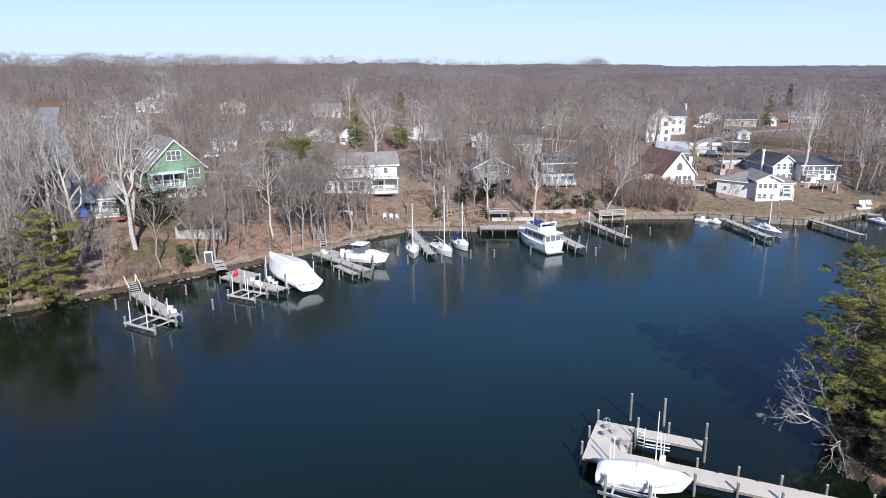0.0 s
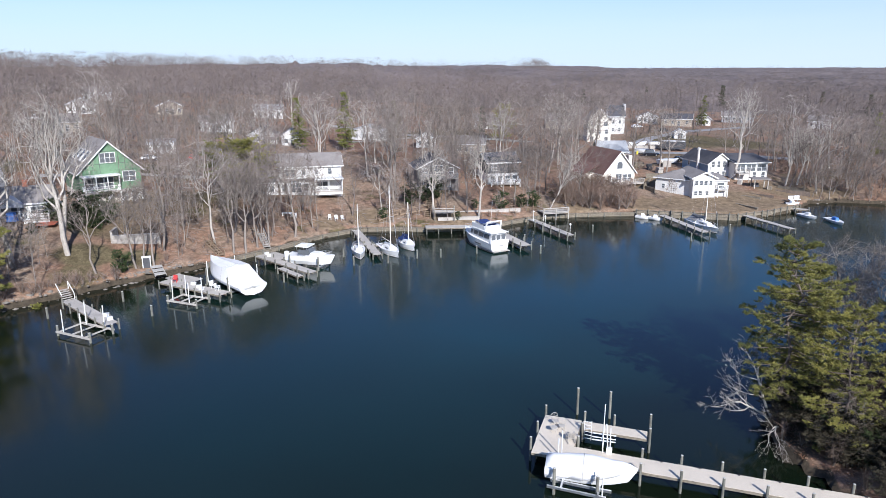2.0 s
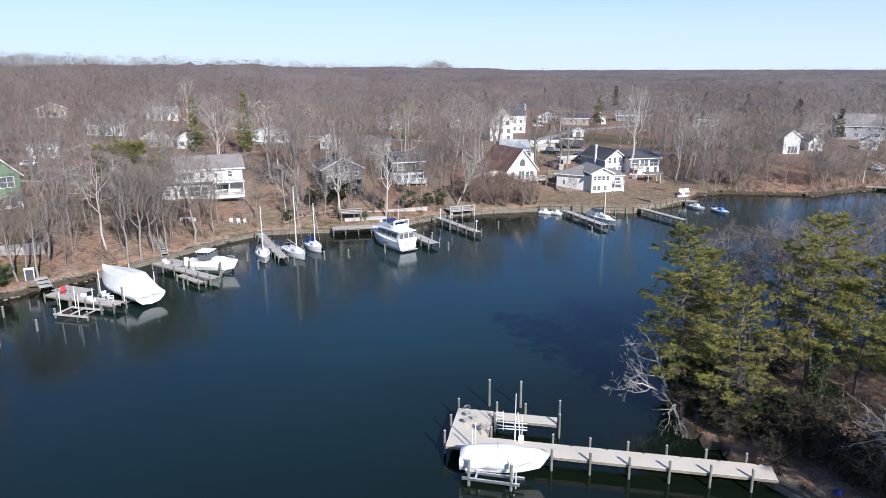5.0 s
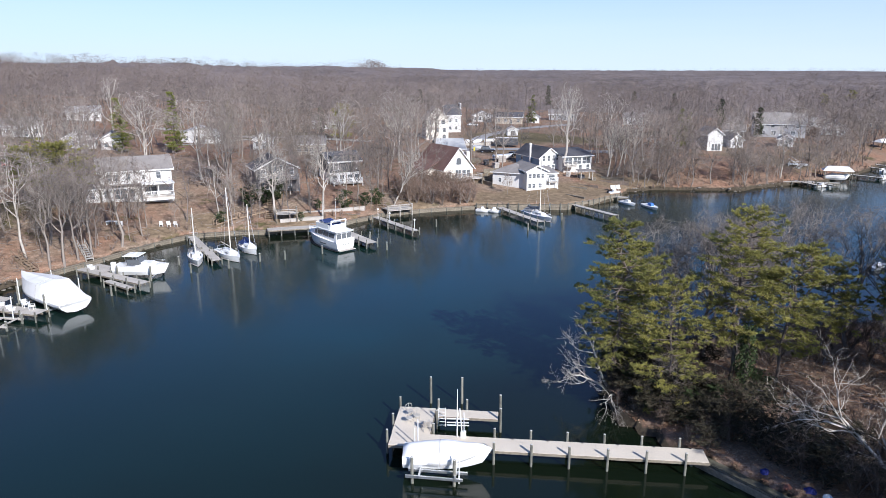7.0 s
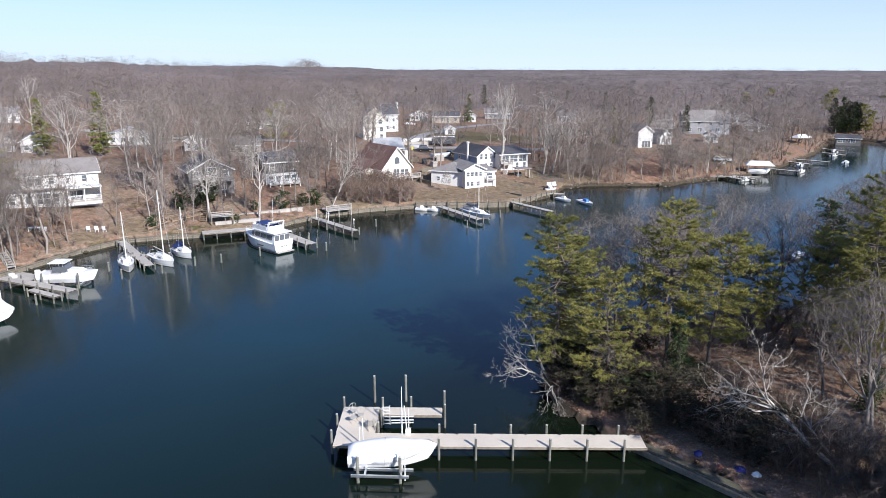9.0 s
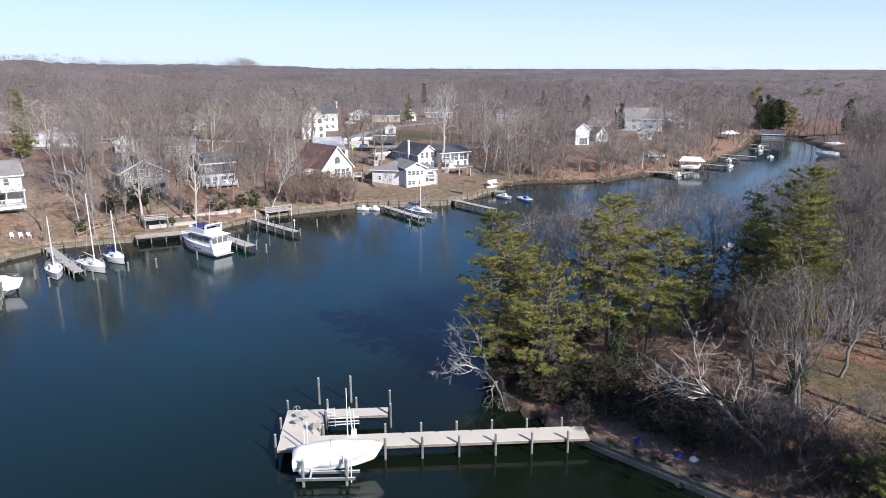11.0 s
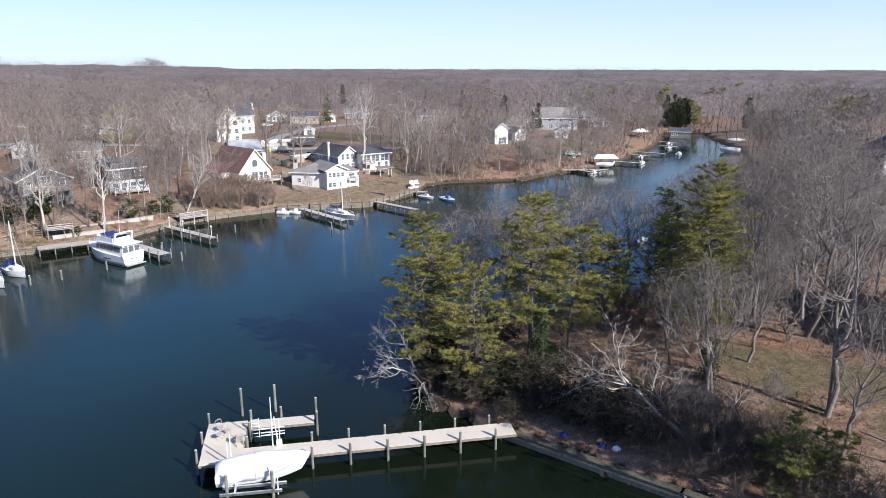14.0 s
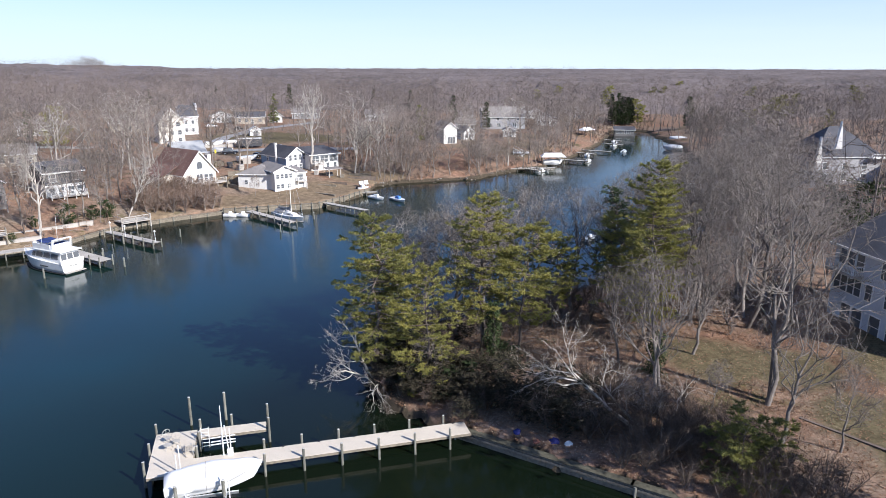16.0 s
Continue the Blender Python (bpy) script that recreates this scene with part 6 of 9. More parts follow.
for x, y, turn in ((2.0, 246.0, 10), (9.0, 247.5, 4), (10.5, 205.0, 25), (4.0, 226.0, 170)):
    t = thing("trailer_boat", "open motor boat on a road trailer in the yard", "boat", pose(x, y, z_at(x, y) + 0.55, 0, 0, turn), "boats on trailers")
    g, deck = hull(6.4, 2.3, 0.9, 0.35, 0.1, 2.3, 0.3)
    part("hull", g, GELCOAT, t)
    part("deck", deck_plate(deck, 0.1, -0.1), GREY_CANVAS, t)
    part("trailer_frame", Geo().beam((-3.0, -0.8, -0.3), (3.8, 0, -0.3), 0.1, 0.1).beam((-3.0, 0.8, -0.3), (3.8, 0, -0.3), 0.1, 0.1), DARK, t)
    for s in (-1, 1):
        part("wheel", Geo().tube([(-0.8, s * 0.9, -0.22), (-0.8, s * 1.1, -0.22)], (0.32, 0.32), 10), DARK, t)
pg = thing("garden_pergola", "small grey garden pergola on the lawn", "pergola", pose(31.5, 183.5, z_at(31.5, 183.5), 0, 0, 10))
for x in (-1.6, 1.6):
    for y in (-1.3, 1.3):
        part("post", Geo().box(x - 0.1, y - 0.1, 0, x + 0.1, y + 0.1, 2.3), DECKING, pg)
part("roof", Geo().box(-2.1, -1.8, 2.3, 2.1, 1.8, 2.5), SHINGLE, pg)
gr = thing("covered_grill", "grill under a bright blue cover on the cottage deck", "grill", pose(-102.0, 90.6, z_at(-102.0, 90.6) + 0.5, 0, 0, 30))
part("cover", cabin(-0.8, 0.8, 0.6, 0, 1.5, 0.15, 0.2), CANVAS, gr)
rdk = thing("red_deck", "low red-stained deck beside the cottage", "deck", pose(-97.2, 92.6, z_at(-97.2, 92.6) + 0.25, 0, 0, 32))
part("boards", lay_planks(-1.8, 1.8, -1.6, 1.6, 0.25, 0.2, 9), surface("red_stained_boards", (0.42, 0.13, 0.08), 0.8, 0.2, 4, 1, 0.1), rdk, kind="stuff")
for x, y, m, turn, lab in ((-65.0, 83.4, RED, 20, "red plastic garden chair on the dock"), (-58.0, 82.4, TRIM, 60, "white plastic garden chair on the dock"), (-56.6, 81.6, TRIM, 100, "white plastic garden chair on the dock"), (-58.6, 124.8, TRIM, 30, "white plastic garden chair on the bank"), (-57.4, 125.4, TRIM, 35, "white plastic garden chair on the bank"), (-56.3, 126.0, TRIM, 40, "white plastic garden chair on the bank"), (-64.8, 121.8, TRIM, 10, "white plastic garden chair on the bank")):
    base = 1.02 if y < 90 else z_at(x, y)
    c = thing("garden_chair", lab, "chair", pose(x, y, base, 0, 0, turn), "garden chairs")
    part("seat", Geo().box(-0.3, -0.3, 0.4, 0.3, 0.3, 0.45), m, c)
    part("back", Geo().box(-0.3, 0.26, 0.45, 0.3, 0.32, 1.05), m, c)
    for sx in (-1, 1):
        part("arm", Geo().box(sx * 0.3 - 0.04, -0.3, 0.62, sx * 0.3 + 0.04, 0.3, 0.67), m, c)
        for sy in (-1, 1):
            part("leg", Geo().box(sx * 0.26 - 0.03, sy * 0.26 - 0.03, 0, sx * 0.26 + 0.03, sy * 0.26 + 0.03, 0.62 if sy < 0 else 0.42), m, c)
tb = thing("garden_table", "white garden table on the leafy bank", "table", pose(-66.5, 122.0, z_at(-66.5, 122.0)))
part("tabletop", Geo().box(-1.1, -0.6, 0.7, 1.1, 0.6, 0.76), TRIM, tb)
for x in (-0.9, 0.9):
    part("leg", Geo().box(x - 0.06, -0.5, 0, x + 0.06, 0.5, 0.7), TRIM, tb)
for x, y, z, turn in ((-61.6, 83.0, 1.0, 10), (-60.0, 82.0, 1.0, 40), (-59.0, 81.2, 1.0, 0), (-58.6, 100.0, 1.0, 20), (-59.6, 101.0, 1.0, 70), (-64.6, 68.6, 1.0, 30), (-63.2, 67.6, 1.0, 60)):
    t = thing("dock_box", "white plastic dock box standing on the planks", "storage box", pose(x, y, z, 0, 0, turn) @ Matrix.Diagonal((0.65, 0.65, 0.65, 1)), "dock boxes")
    part("box_body", Geo().profile([(-0.5, 0), (0.5, 0), (0.55, 0.5), (-0.55, 0.5)], -0.3, 0.3), TRIM, t)
    part("lid", Geo().profile([(-0.58, 0.5), (0.58, 0.5), (0.5, 0.62), (-0.5, 0.62)], -0.34, 0.34), TRIM, t)
sh = thing("yellow_board", "small bright yellow board standing by the chimney", "board", pose(1.6, 187.0, z_at(1.6, 187) + 0.0, 0, 0, 20))
part("panel", Geo().box(-0.22, -0.03, 5.0, 0.22, 0.03, 5.9), YELLOW, sh)
part("post", Geo().box(-0.06, 0.03, 0, 0.06, 0.12, 6.0), TIMBER, sh)
for x, y in ((0.5, 216.0), (-60, 250.0), (6, 238.5)):
    t = thing("utility_pole", "weathered wooden utility pole with a cross arm", "pole", pose(x, y, z_at(x, y)), "utility poles")
    part("pole", Geo().tube([(0, 0, -0.5), (0, 0, 9.5)], (0.16, 0.11), 7), DARK_BARK, t)
    part("cross_arm", Geo().beam((-1.1, 0, 8.9), (1.1, 0, 8.9), 0.1, 0.12), DARK_BARK, t)
# things left on the near landing
for x, y, m, lab, sx in ((25.3, 45.2, OLD_TARP, "crumpled blue tarp on the near landing", 0.45), (23.0, 47.6, OLD_TARP, "crumpled blue tarp on the near landing", 0.4), (26.2, 44.4, TRIM, "white bundle lying on the near landing", 0.35), (23.8, 45.6, BRICK, "heap of broken bricks on the near landing", 0.32)):
    t = thing("tarp_heap" if m is OLD_TARP else "bundle", lab, "clutter", pose(x, y, z_at(x, y), 0, 0, x * 40))
    rng = random.Random(int(x * 7))
    rings = [[(sx * r * math.cos(a) * rng.uniform(0.7, 1.3), sx * r * math.sin(a) * rng.uniform(0.6, 1.2), hh * 0.55 * rng.uniform(0.7, 1.2)) for a in np.linspace(0, 2 * math.pi, 10)[:-1]] for r, hh in ((1.0, -0.05), (0.85, 0.2), (0.5, 0.45), (0.15, 0.55))]
    part("mound", Geo().loft(rings), m, t)


# clutter of the working yard: stacks, fences, crates
def stack(name, label, x, y, turn, size, n, material, group="yard stacks"):
    """Boards, crates or blocks piled in uneven layers."""
    t = thing(name, label, "stack", pose(x, y, z_at(x, y), 0, 0, turn), group)
    rng = random.Random(int(abs(x * 31 + y * 7)))
    w, d, h = size
    for k in range(n):
        dx, dy = rng.uniform(-0.12, 0.12) * w, rng.uniform(-0.12, 0.12) * d
        part("piece", Geo().box(-w / 2 + dx, -d / 2 + dy, h * k, w / 2 + dx, d / 2 + dy, h * (k + 0.92)), material, t)


def board_fence(label, a, b, tall, material):
    n = math.dist(a, b)
    t = thing("board_fence", label, "fence", facing(a, b, min(z_at(*a), z_at(*b))), "yard fences")
    for i in range(int(n / 2.0) + 1):
        part("post", Geo().box(i * 2.0 - 0.06, 0.03, -0.4, i * 2.0 + 0.06, 0.15, tall + 0.1), material, t)
    for k in range(int(n / 0.32)):
        part("board", Geo().box(k * 0.32, -0.012, 0.05, k * 0.32 + 0.29, 0.02, tall + 0.03 * (k % 3)), material, t)


for x, y, turn, size, n, m, lab in ((2.4, 197.0, 15, (2.6, 1.2, 0.35), 4, TIMBER, "pile of weathered boards in the yard"), (5.2, 193.2, -10, (1.4, 1.2, 0.8), 2, DARK_SIDING, "dark crates stacked in the yard"),
                                    (7.6, 189.6, 30, (1.8, 1.0, 0.5), 3, DECKING, "grey pallets stacked beside the house"), (9.8, 200.2, 0, (2.2, 1.4, 0.6), 3, DECKING, "grey crates stacked in the yard"),
                                    (-1.6, 199.0, 40, (1.2, 1.2, 0.9), 1, CANVAS, "blue-tarped crate in the yard"), (11.6, 188.0, 10, (1.6, 0.9, 0.45), 3, TIMBER, "pile of weathered boards in the yard"),
                                    (30.6, 184.6, 15, (1.6, 1.1, 0.5), 2, DARK_SIDING, "dark crates beside the porch"), (33.8, 183.0, -20, (1.2, 0.9, 0.45), 2, TIMBER, "brown crates beside the porch"), (27.2, 185.2, 60, (1.0, 1.0, 0.6), 2, DECKING, "grey boxes beside the porch")):
    stack("crate_stack" if size[2] > 0.44 else "board_pile", lab, x, y, turn, size, n, m)
for a, b, tall, m, lab in (((4.2, 182.0), (13.4, 184.6), 1.3, TIMBER, "weathered board fence behind the waterside house"), ((3.6, 171.0), (5.4, 181.4), 1.5, TIMBER, "weathered board fence beside the cream house"),
                           ((25.4, 178.2), (33.4, 174.0), 0.7, DARK_BARK, "low dark timber fence in the yard"), ((35.4, 183.4), (43.0, 181.6), 1.2, DARK_BARK, "dark board fence at the water"), ((-8.5, 236.0), (14.0, 241.0), 1.3, DECKING, "grey board fence along the street")):
    board_fence(lab, a, b, tall, m)

# ---- trees ----
class Wood:
    """Gathers the triangles of one tree: limbs and fine growth apart."""

    def __init__(self, seed):
        self.r = np.random.default_rng(seed)
        self.limbs, self.fine = ([], []), ([], [])
        self.n = [0, 0]

    def put(self, k, v, f):
        store = (self.limbs, self.fine)[k]
        store[0].append(np.asarray(v, float))
        store[1].append(np.asarray(f, int) + self.n[k])
        self.n[k] += len(v)

    def rod(self, path, radii, sides, k=0):
        path = np.asarray(path)
        d = np.gradient(path, axis=0)
        d /= np.linalg.norm(d, axis=1, keepdims=True) + 1e-9
        ref = np.where(np.abs(d[:, 2:3]) < 0.9, [[0, 0, 1.0]], [[1.0, 0, 0]])
        a = np.cross(d, ref)
        a /= np.linalg.norm(a, axis=1, keepdims=True) + 1e-9
        b = np.cross(d, a)
        ang = np.arange(sides) * 2 * np.pi / sides
        ring = path[:, None] + np.asarray(radii)[:, None, None] * (np.cos(ang)[None, :, None] * a[:, None] + np.sin(ang)[None, :, None] * b[:, None])
        m, s = len(path), sides
        i = (np.arange(m - 1)[:, None] * s + np.arange(s)[None])
        j = (np.arange(m - 1)[:, None] * s + (np.arange(s)[None] + 1) % s)
        f = np.concatenate([np.stack([i, j, j + s], -1).reshape(-1, 3), np.stack([i, j + s, i + s], -1).reshape(-1, 3)])
        self.put(k, ring.reshape(-1, 3), f)

    def blades(self, base, tip, width, k=1):
        """Thin triangles from base points to tips."""
        base, tip = np.asarray(base), np.asarray(tip)
        side = np.cross(tip - base, self.r.normal(size=base.shape))
        side *= width / (np.linalg.norm(side, axis=1, keepdims=True) + 1e-9)
        v = np.stack([base - side, base + side, tip], 1).reshape(-1, 3)
        self.put(k, v, np.arange(len(v)).reshape(-1, 3))

    def turn(self, d, angle):
        """d bent by an angle to any side."""
        s = np.cross(d, self.r.normal(size=3))
        s /= np.linalg.norm(s) + 1e-9
        return d * math.cos(angle) + s * math.sin(angle)

    def grow(self, p, d, length, r, level, top, kids, twigs, twig_len, lift, wander):
        n = ((6, 4, 3, 2) if top == 3 else (5, 4, 2))[level] if top > 1 else (3, 2)[level]
        path = [np.array(p, float)]
        for _ in range(n):
            d = d + self.r.normal(size=3) * (wander * 0.45 if level == 0 else wander) + np.array([0, 0, lift])
            d /= np.linalg.norm(d)
            path.append(path[-1] + d * length / n)
        path = np.array(path)
        u = np.linspace(0, 1, n + 1)
        radii = r * (1 - 0.62 * u if level < top else 1 - 0.8 * u)
        self.rod(path, radii, ((6, 4, 3, 3) if top == 3 else (5, 3, 3))[level] if top > 1 else 3)
        if level < top:
            for c in range(kids[level]):
                s = self.r.uniform(0.38 if level == 0 else 0.25, 1.0) if c else 1.0
                i = min(int(s * n), n - 1)
                q = path[i] + (path[i + 1] - path[i]) * (s * n - i)
                along = path[i + 1] - path[i]
                along = along / np.linalg.norm(along)
                spread = self.r.uniform(0.5, 1.15) if c else self.r.uniform(0.1, 0.35)
                self.grow(q, self.turn(along, spread), length * self.r.uniform(0.48, 0.72) * (1.1 - 0.35 * s), r * (1 - 0.62 * s) * self.r.uniform(0.5, 0.75), level + 1, top, kids, twigs, twig_len, lift * 0.6, wander)
        if level >= top - 1:
            s = self.r.uniform(0.2, 1, twigs)
            i = np.minimum((s * n).astype(int), n - 1)
            q = path[i] + (path[i + 1] - path[i]) * (s * n - i)[:, None]
            way = d + self.r.normal(size=(twigs, 3)) * 0.5 + [0, 0, 0.15]
            way /= np.linalg.norm(way, axis=1, keepdims=True)
            self.blades(q, q + way * twig_len * self.r.uniform(0.5, 1.2, (twigs, 1)), self.twig_w)

    twig_w = 0.014

    def arrays(self, k):
        store = (self.limbs, self.fine)[k]
        if not store[0]:
            return np.zeros((0, 3)), np.zeros((0, 3), int)
        return np.concatenate(store[0]), np.concatenate(store[1])


def bare_tree(seed, h, detail, lean=(0, 0), r=None, spread=0.32, base=0.34, crook=0.05, twig=1.0, few=1.0):
    """Limbs and twigs of a leafless tree whose limbs fan out into a rounded, uneven crown. detail 3: near, 2: middle, 1: far."""
    w = Wood(seed)
    g = w.r
    r = r or h * 0.0125
    n = (4, 6, 8)[detail - 1]
    u = np.linspace(0, 0.80, n)
    trunk = np.stack([lean[0] * h * u, lean[1] * h * u, h * u], 1) + np.cumsum(g.normal(size=(n, 3)) * crook * h / n * [1, 1, 0], 0)
    trunk[0] = 0, 0, -0.4
    w.rod(trunk, r * np.interp(u, (0, base, 0.8), (1.0, 0.72, 0.06)), (3, 5, 7)[detail - 1])
    mains, subs, thirds, twigs = ((6, 4, 2, 5), (7, 5, 4, 5), (8, 6, 5, 9))[detail - 1]
    width = (0.042, 0.024, 0.0125)[detail - 1]
    low = base * 0.85
    half = h * (1 - low) / 2
    heart = np.array([np.interp(0.6 * h, trunk[:, 2], trunk[:, c]) for c in range(2)] + [h * low + half])
    size = np.array([spread * h, spread * h, half])
    turn = g.uniform(0, 6.28)
    bases, ways = [], []

    def capped(b, e, longest):
        d = np.linalg.norm(e - b)
        return e if d < longest else b + (e - b) * longest / d

    for k in range(mains):
        v = (k + g.uniform(0, 0.9)) / mains
        el, az, lobe = -0.2 + 1.6 * v, turn + 2.4 * k + g.normal() * 0.35, g.uniform(0.78, 1.12)
        way = np.array([math.cos(el) * math.cos(az), math.cos(el) * math.sin(az), math.sin(el)])
        out = way * [1, 1, 0]
        s = base * 0.9 + (0.66 - base * 0.9) * v * g.uniform(0.75, 1.05)
        p0 = np.array([np.interp(s * h, trunk[:, 2], trunk[:, c]) for c in range(3)])
        end = heart + way * size * lobe * g.uniform(0.58, 0.78)
        ln = np.linalg.norm(end - p0)
        mid = (p0 + end) / 2 + out * ln * 0.10 - np.array([0, 0, ln * 0.06]) + g.normal(size=3) * ln * 0.05
        segs = (2, 3, 5)[detail - 1]
        q = np.linspace(0, 1, segs + 1)[:, None]
        path = (1 - q) ** 2 * p0 + 2 * q * (1 - q) * mid + q * q * end
        path[1:] += g.normal(size=(segs, 3)) * ln * (0.03 + 0.25 * crook)
        lr = r * np.interp(s, (0, base, 0.8), (1.0, 0.72, 0.2)) * g.uniform(0.5, 0.75)
        if detail > 1:
            w.rod(path, lr * np.linspace(1, 0.3, segs + 1), detail + 2)
        else:
            w.blades(path[:-1], path[1:], 0.075, 0)
        for c in range(subs):
            t = g.uniform(0.3, 0.95) if c else 1.0
            i = min(int(t * segs), segs - 1)
            b = path[i] + (path[i + 1] - path[i]) * (t * segs - i)
            aim = way + g.normal(size=3) * (0.5 if c else 0.2)
            aim /= np.linalg.norm(aim)
            tip = capped(b, heart + aim * size * lobe * g.uniform(0.8, 1.0), h * 0.30)
            l2 = np.linalg.norm(tip - b)
            bend = (b + tip) / 2 + g.normal(size=3) * l2 * (0.06 + 0.5 * crook)
            sub = np.array([b, bend, tip])
            sr = lr * (1 - 0.65 * t) * 0.6
            if detail > 1:
                w.rod(sub, sr * np.array([1.0, 0.65, 0.25]) + 0.004 * detail, 3)
            else:
                w.blades(sub[:1], sub[2:], 0.06, 0)
            m = thirds
            t3 = g.uniform(0.2, 1.0, m)[:, None]
            o = np.where(t3 < 0.5, b + (bend - b) * t3 * 2, bend + (tip - bend) * (t3 * 2 - 1))
            aim3 = aim + g.normal(size=(m, 3)) * 0.42
            aim3 /= np.linalg.norm(aim3, axis=1, keepdims=True)
            e3 = heart + aim3 * size * lobe * g.uniform(0.88, 1.08, (m, 1))
            d3 = e3 - o
            l3 = np.linalg.norm(d3, axis=1, keepdims=True) + 1e-6
            d3 = d3 / l3 * np.minimum(l3, h * 0.17) * g.uniform(0.7, 1.0, (m, 1))
            if detail == 3:
                for j in range(m):
                    w.rod(np.array([o[j], o[j] + d3[j] * 0.5 + g.normal(size=3) * 0.09 * np.linalg.norm(d3[j]), o[j] + d3[j]]), np.array([1.0, 0.7, 0.3]) * (sr * 0.4 + 0.006), 3)
            else:
                w.blades(o, o + d3, width * 1.3, 0)
            f = max(2, int(twigs * few))
            j = np.repeat(np.arange(m), f)
            t4 = g.uniform(0.15, 1.0, (len(j), 1))
            bases.append(o[j] + d3[j] * t4)
            ways.append(d3[j] / np.linalg.norm(d3[j], axis=1, keepdims=True) * 0.6 + g.normal(size=(len(j), 3)) * 0.55 + np.array([0, 0, 0.15]))
    bases, ways = np.concatenate(bases), np.concatenate(ways)
    ways /= np.linalg.norm(ways, axis=1, keepdims=True)
    length = h * (0.075, 0.060, 0.048)[detail - 1] * twig
    w.blades(bases, bases + ways * length * g.uniform(0.5, 1.25, (len(bases), 1)), width)
    (lv, lf), (fv, ff) = w.arrays(0), w.arrays(1)
    k = h / max(lv[:, 2].max(), fv[:, 2].max())
    return (lv * k, lf), (fv * k, ff)


def crooked_tree(seed, length, lean, lift=0.015, wander=0.24, kids=(8, 5, 4)):
    """Limbs and twigs of a dead tree that leans far over."""
    w = Wood(seed)
    w.twig_w = 0.011
    d = np.array([lean[0], lean[1], 1.0])
    d /= np.linalg.norm(d)
    w.grow((0, 0, -0.3), d, length * 0.6, length * 0.016, 0, 3, kids, 6, length * 0.045, lift, wander)
    return mesh_of("trunk", w.arrays(0), BLEACHED), mesh_of("crown", w.arrays(1), PALE_TWIG)


def tree_meshes(seed, h, detail, bark, twigs=None, **how):
    limbs, fine = bare_tree(seed, h, detail, **how)
    return mesh_of("trunk", limbs, bark), mesh_of("crown", fine, twigs or TWIG)


def stand(name, label, meshes, x, y, turn, size, group, category="tree"):
    t = thing(name, label, category, pose(x, y, z_at(x, y), 0, 0, turn) @ Matrix.Diagonal((size, size, size, 1)), group)
    for key, me in zip(("trunk", "crown"), meshes):
        new(key, me).parent = t
    return t


def pine(seed, h, spread, first, needle, tufts=34, whorls=None, flat=0.09, blade=0.40, width=0.030, taper=(3.0, 0.62), droop=0.0):
    """Trunk with limbs, and needle tufts, of a pine with layered boughs."""
    w = Wood(seed)
    rng = w.r
    trunk = np.array([(rng.normal() * 0.12 * i, rng.normal() * 0.12 * i, h * i / 6) for i in range(7)])
    trunk[0] = 0, 0, -0.3
    w.rod(trunk, h * 0.014 * np.linspace(1, 0.12, 7), 7)
    whorls = whorls or int(h * 1.8)
    for k in range(whorls):
        u = first + (1 - first) * (k + rng.uniform(0, 0.8)) / whorls
        p = np.array([np.interp(u * h, trunk[:, 2], trunk[:, a]) for a in range(3)])
        reach = spread * (1 - ((u - first) / (1 - first)) ** taper[0] * taper[1]) * rng.uniform(0.45, 1.12) * (0.6 + 0.4 * min(1, (u - first) * 6))
        for _ in range(rng.integers(4, 7)):
            a = rng.uniform(0, 2 * np.pi)
            d = np.array([math.cos(a), math.sin(a), rng.uniform(-0.05, 0.35)])
            bend = rng.uniform(-0.05, 0.25) - droop
            q = np.array([p + d * reach * s + np.array([0, 0, bend * reach * s * s]) for s in (0, 0.4, 0.75, 1.0)])
            w.rod(q, 0.05 * np.array([1, 0.75, 0.45, 0.15]) * h / 15, 3)
            m = max(4, int(tufts * reach / spread))
            s = rng.uniform(0.22, 1.05, m) ** 0.8
            c = np.stack([np.interp(s, (0, 0.4, 0.75, 1.0), q[:, a]) for a in range(3)], 1)
            c += rng.normal(size=(m, 3)) * np.array([0.26, 0.26, flat * 0.7]) * (0.35 + 0.5 * reach / 3)
            n = 7
            base = np.repeat(c, n, 0)
            way = rng.normal(size=(m * n, 3)) * [1, 1, 0.4] + np.repeat(d[None] * 0.8, m * n, 0) + [0, 0, 0.2]
            way /= np.linalg.norm(way, axis=1, keepdims=True)
            w.blades(base, base + way * blade * rng.uniform(0.6, 1.2, (m * n, 1)), width)
    return mesh_of("trunk", w.arrays(0), DARK_BARK), mesh_of("crown", w.arrays(1), needle)


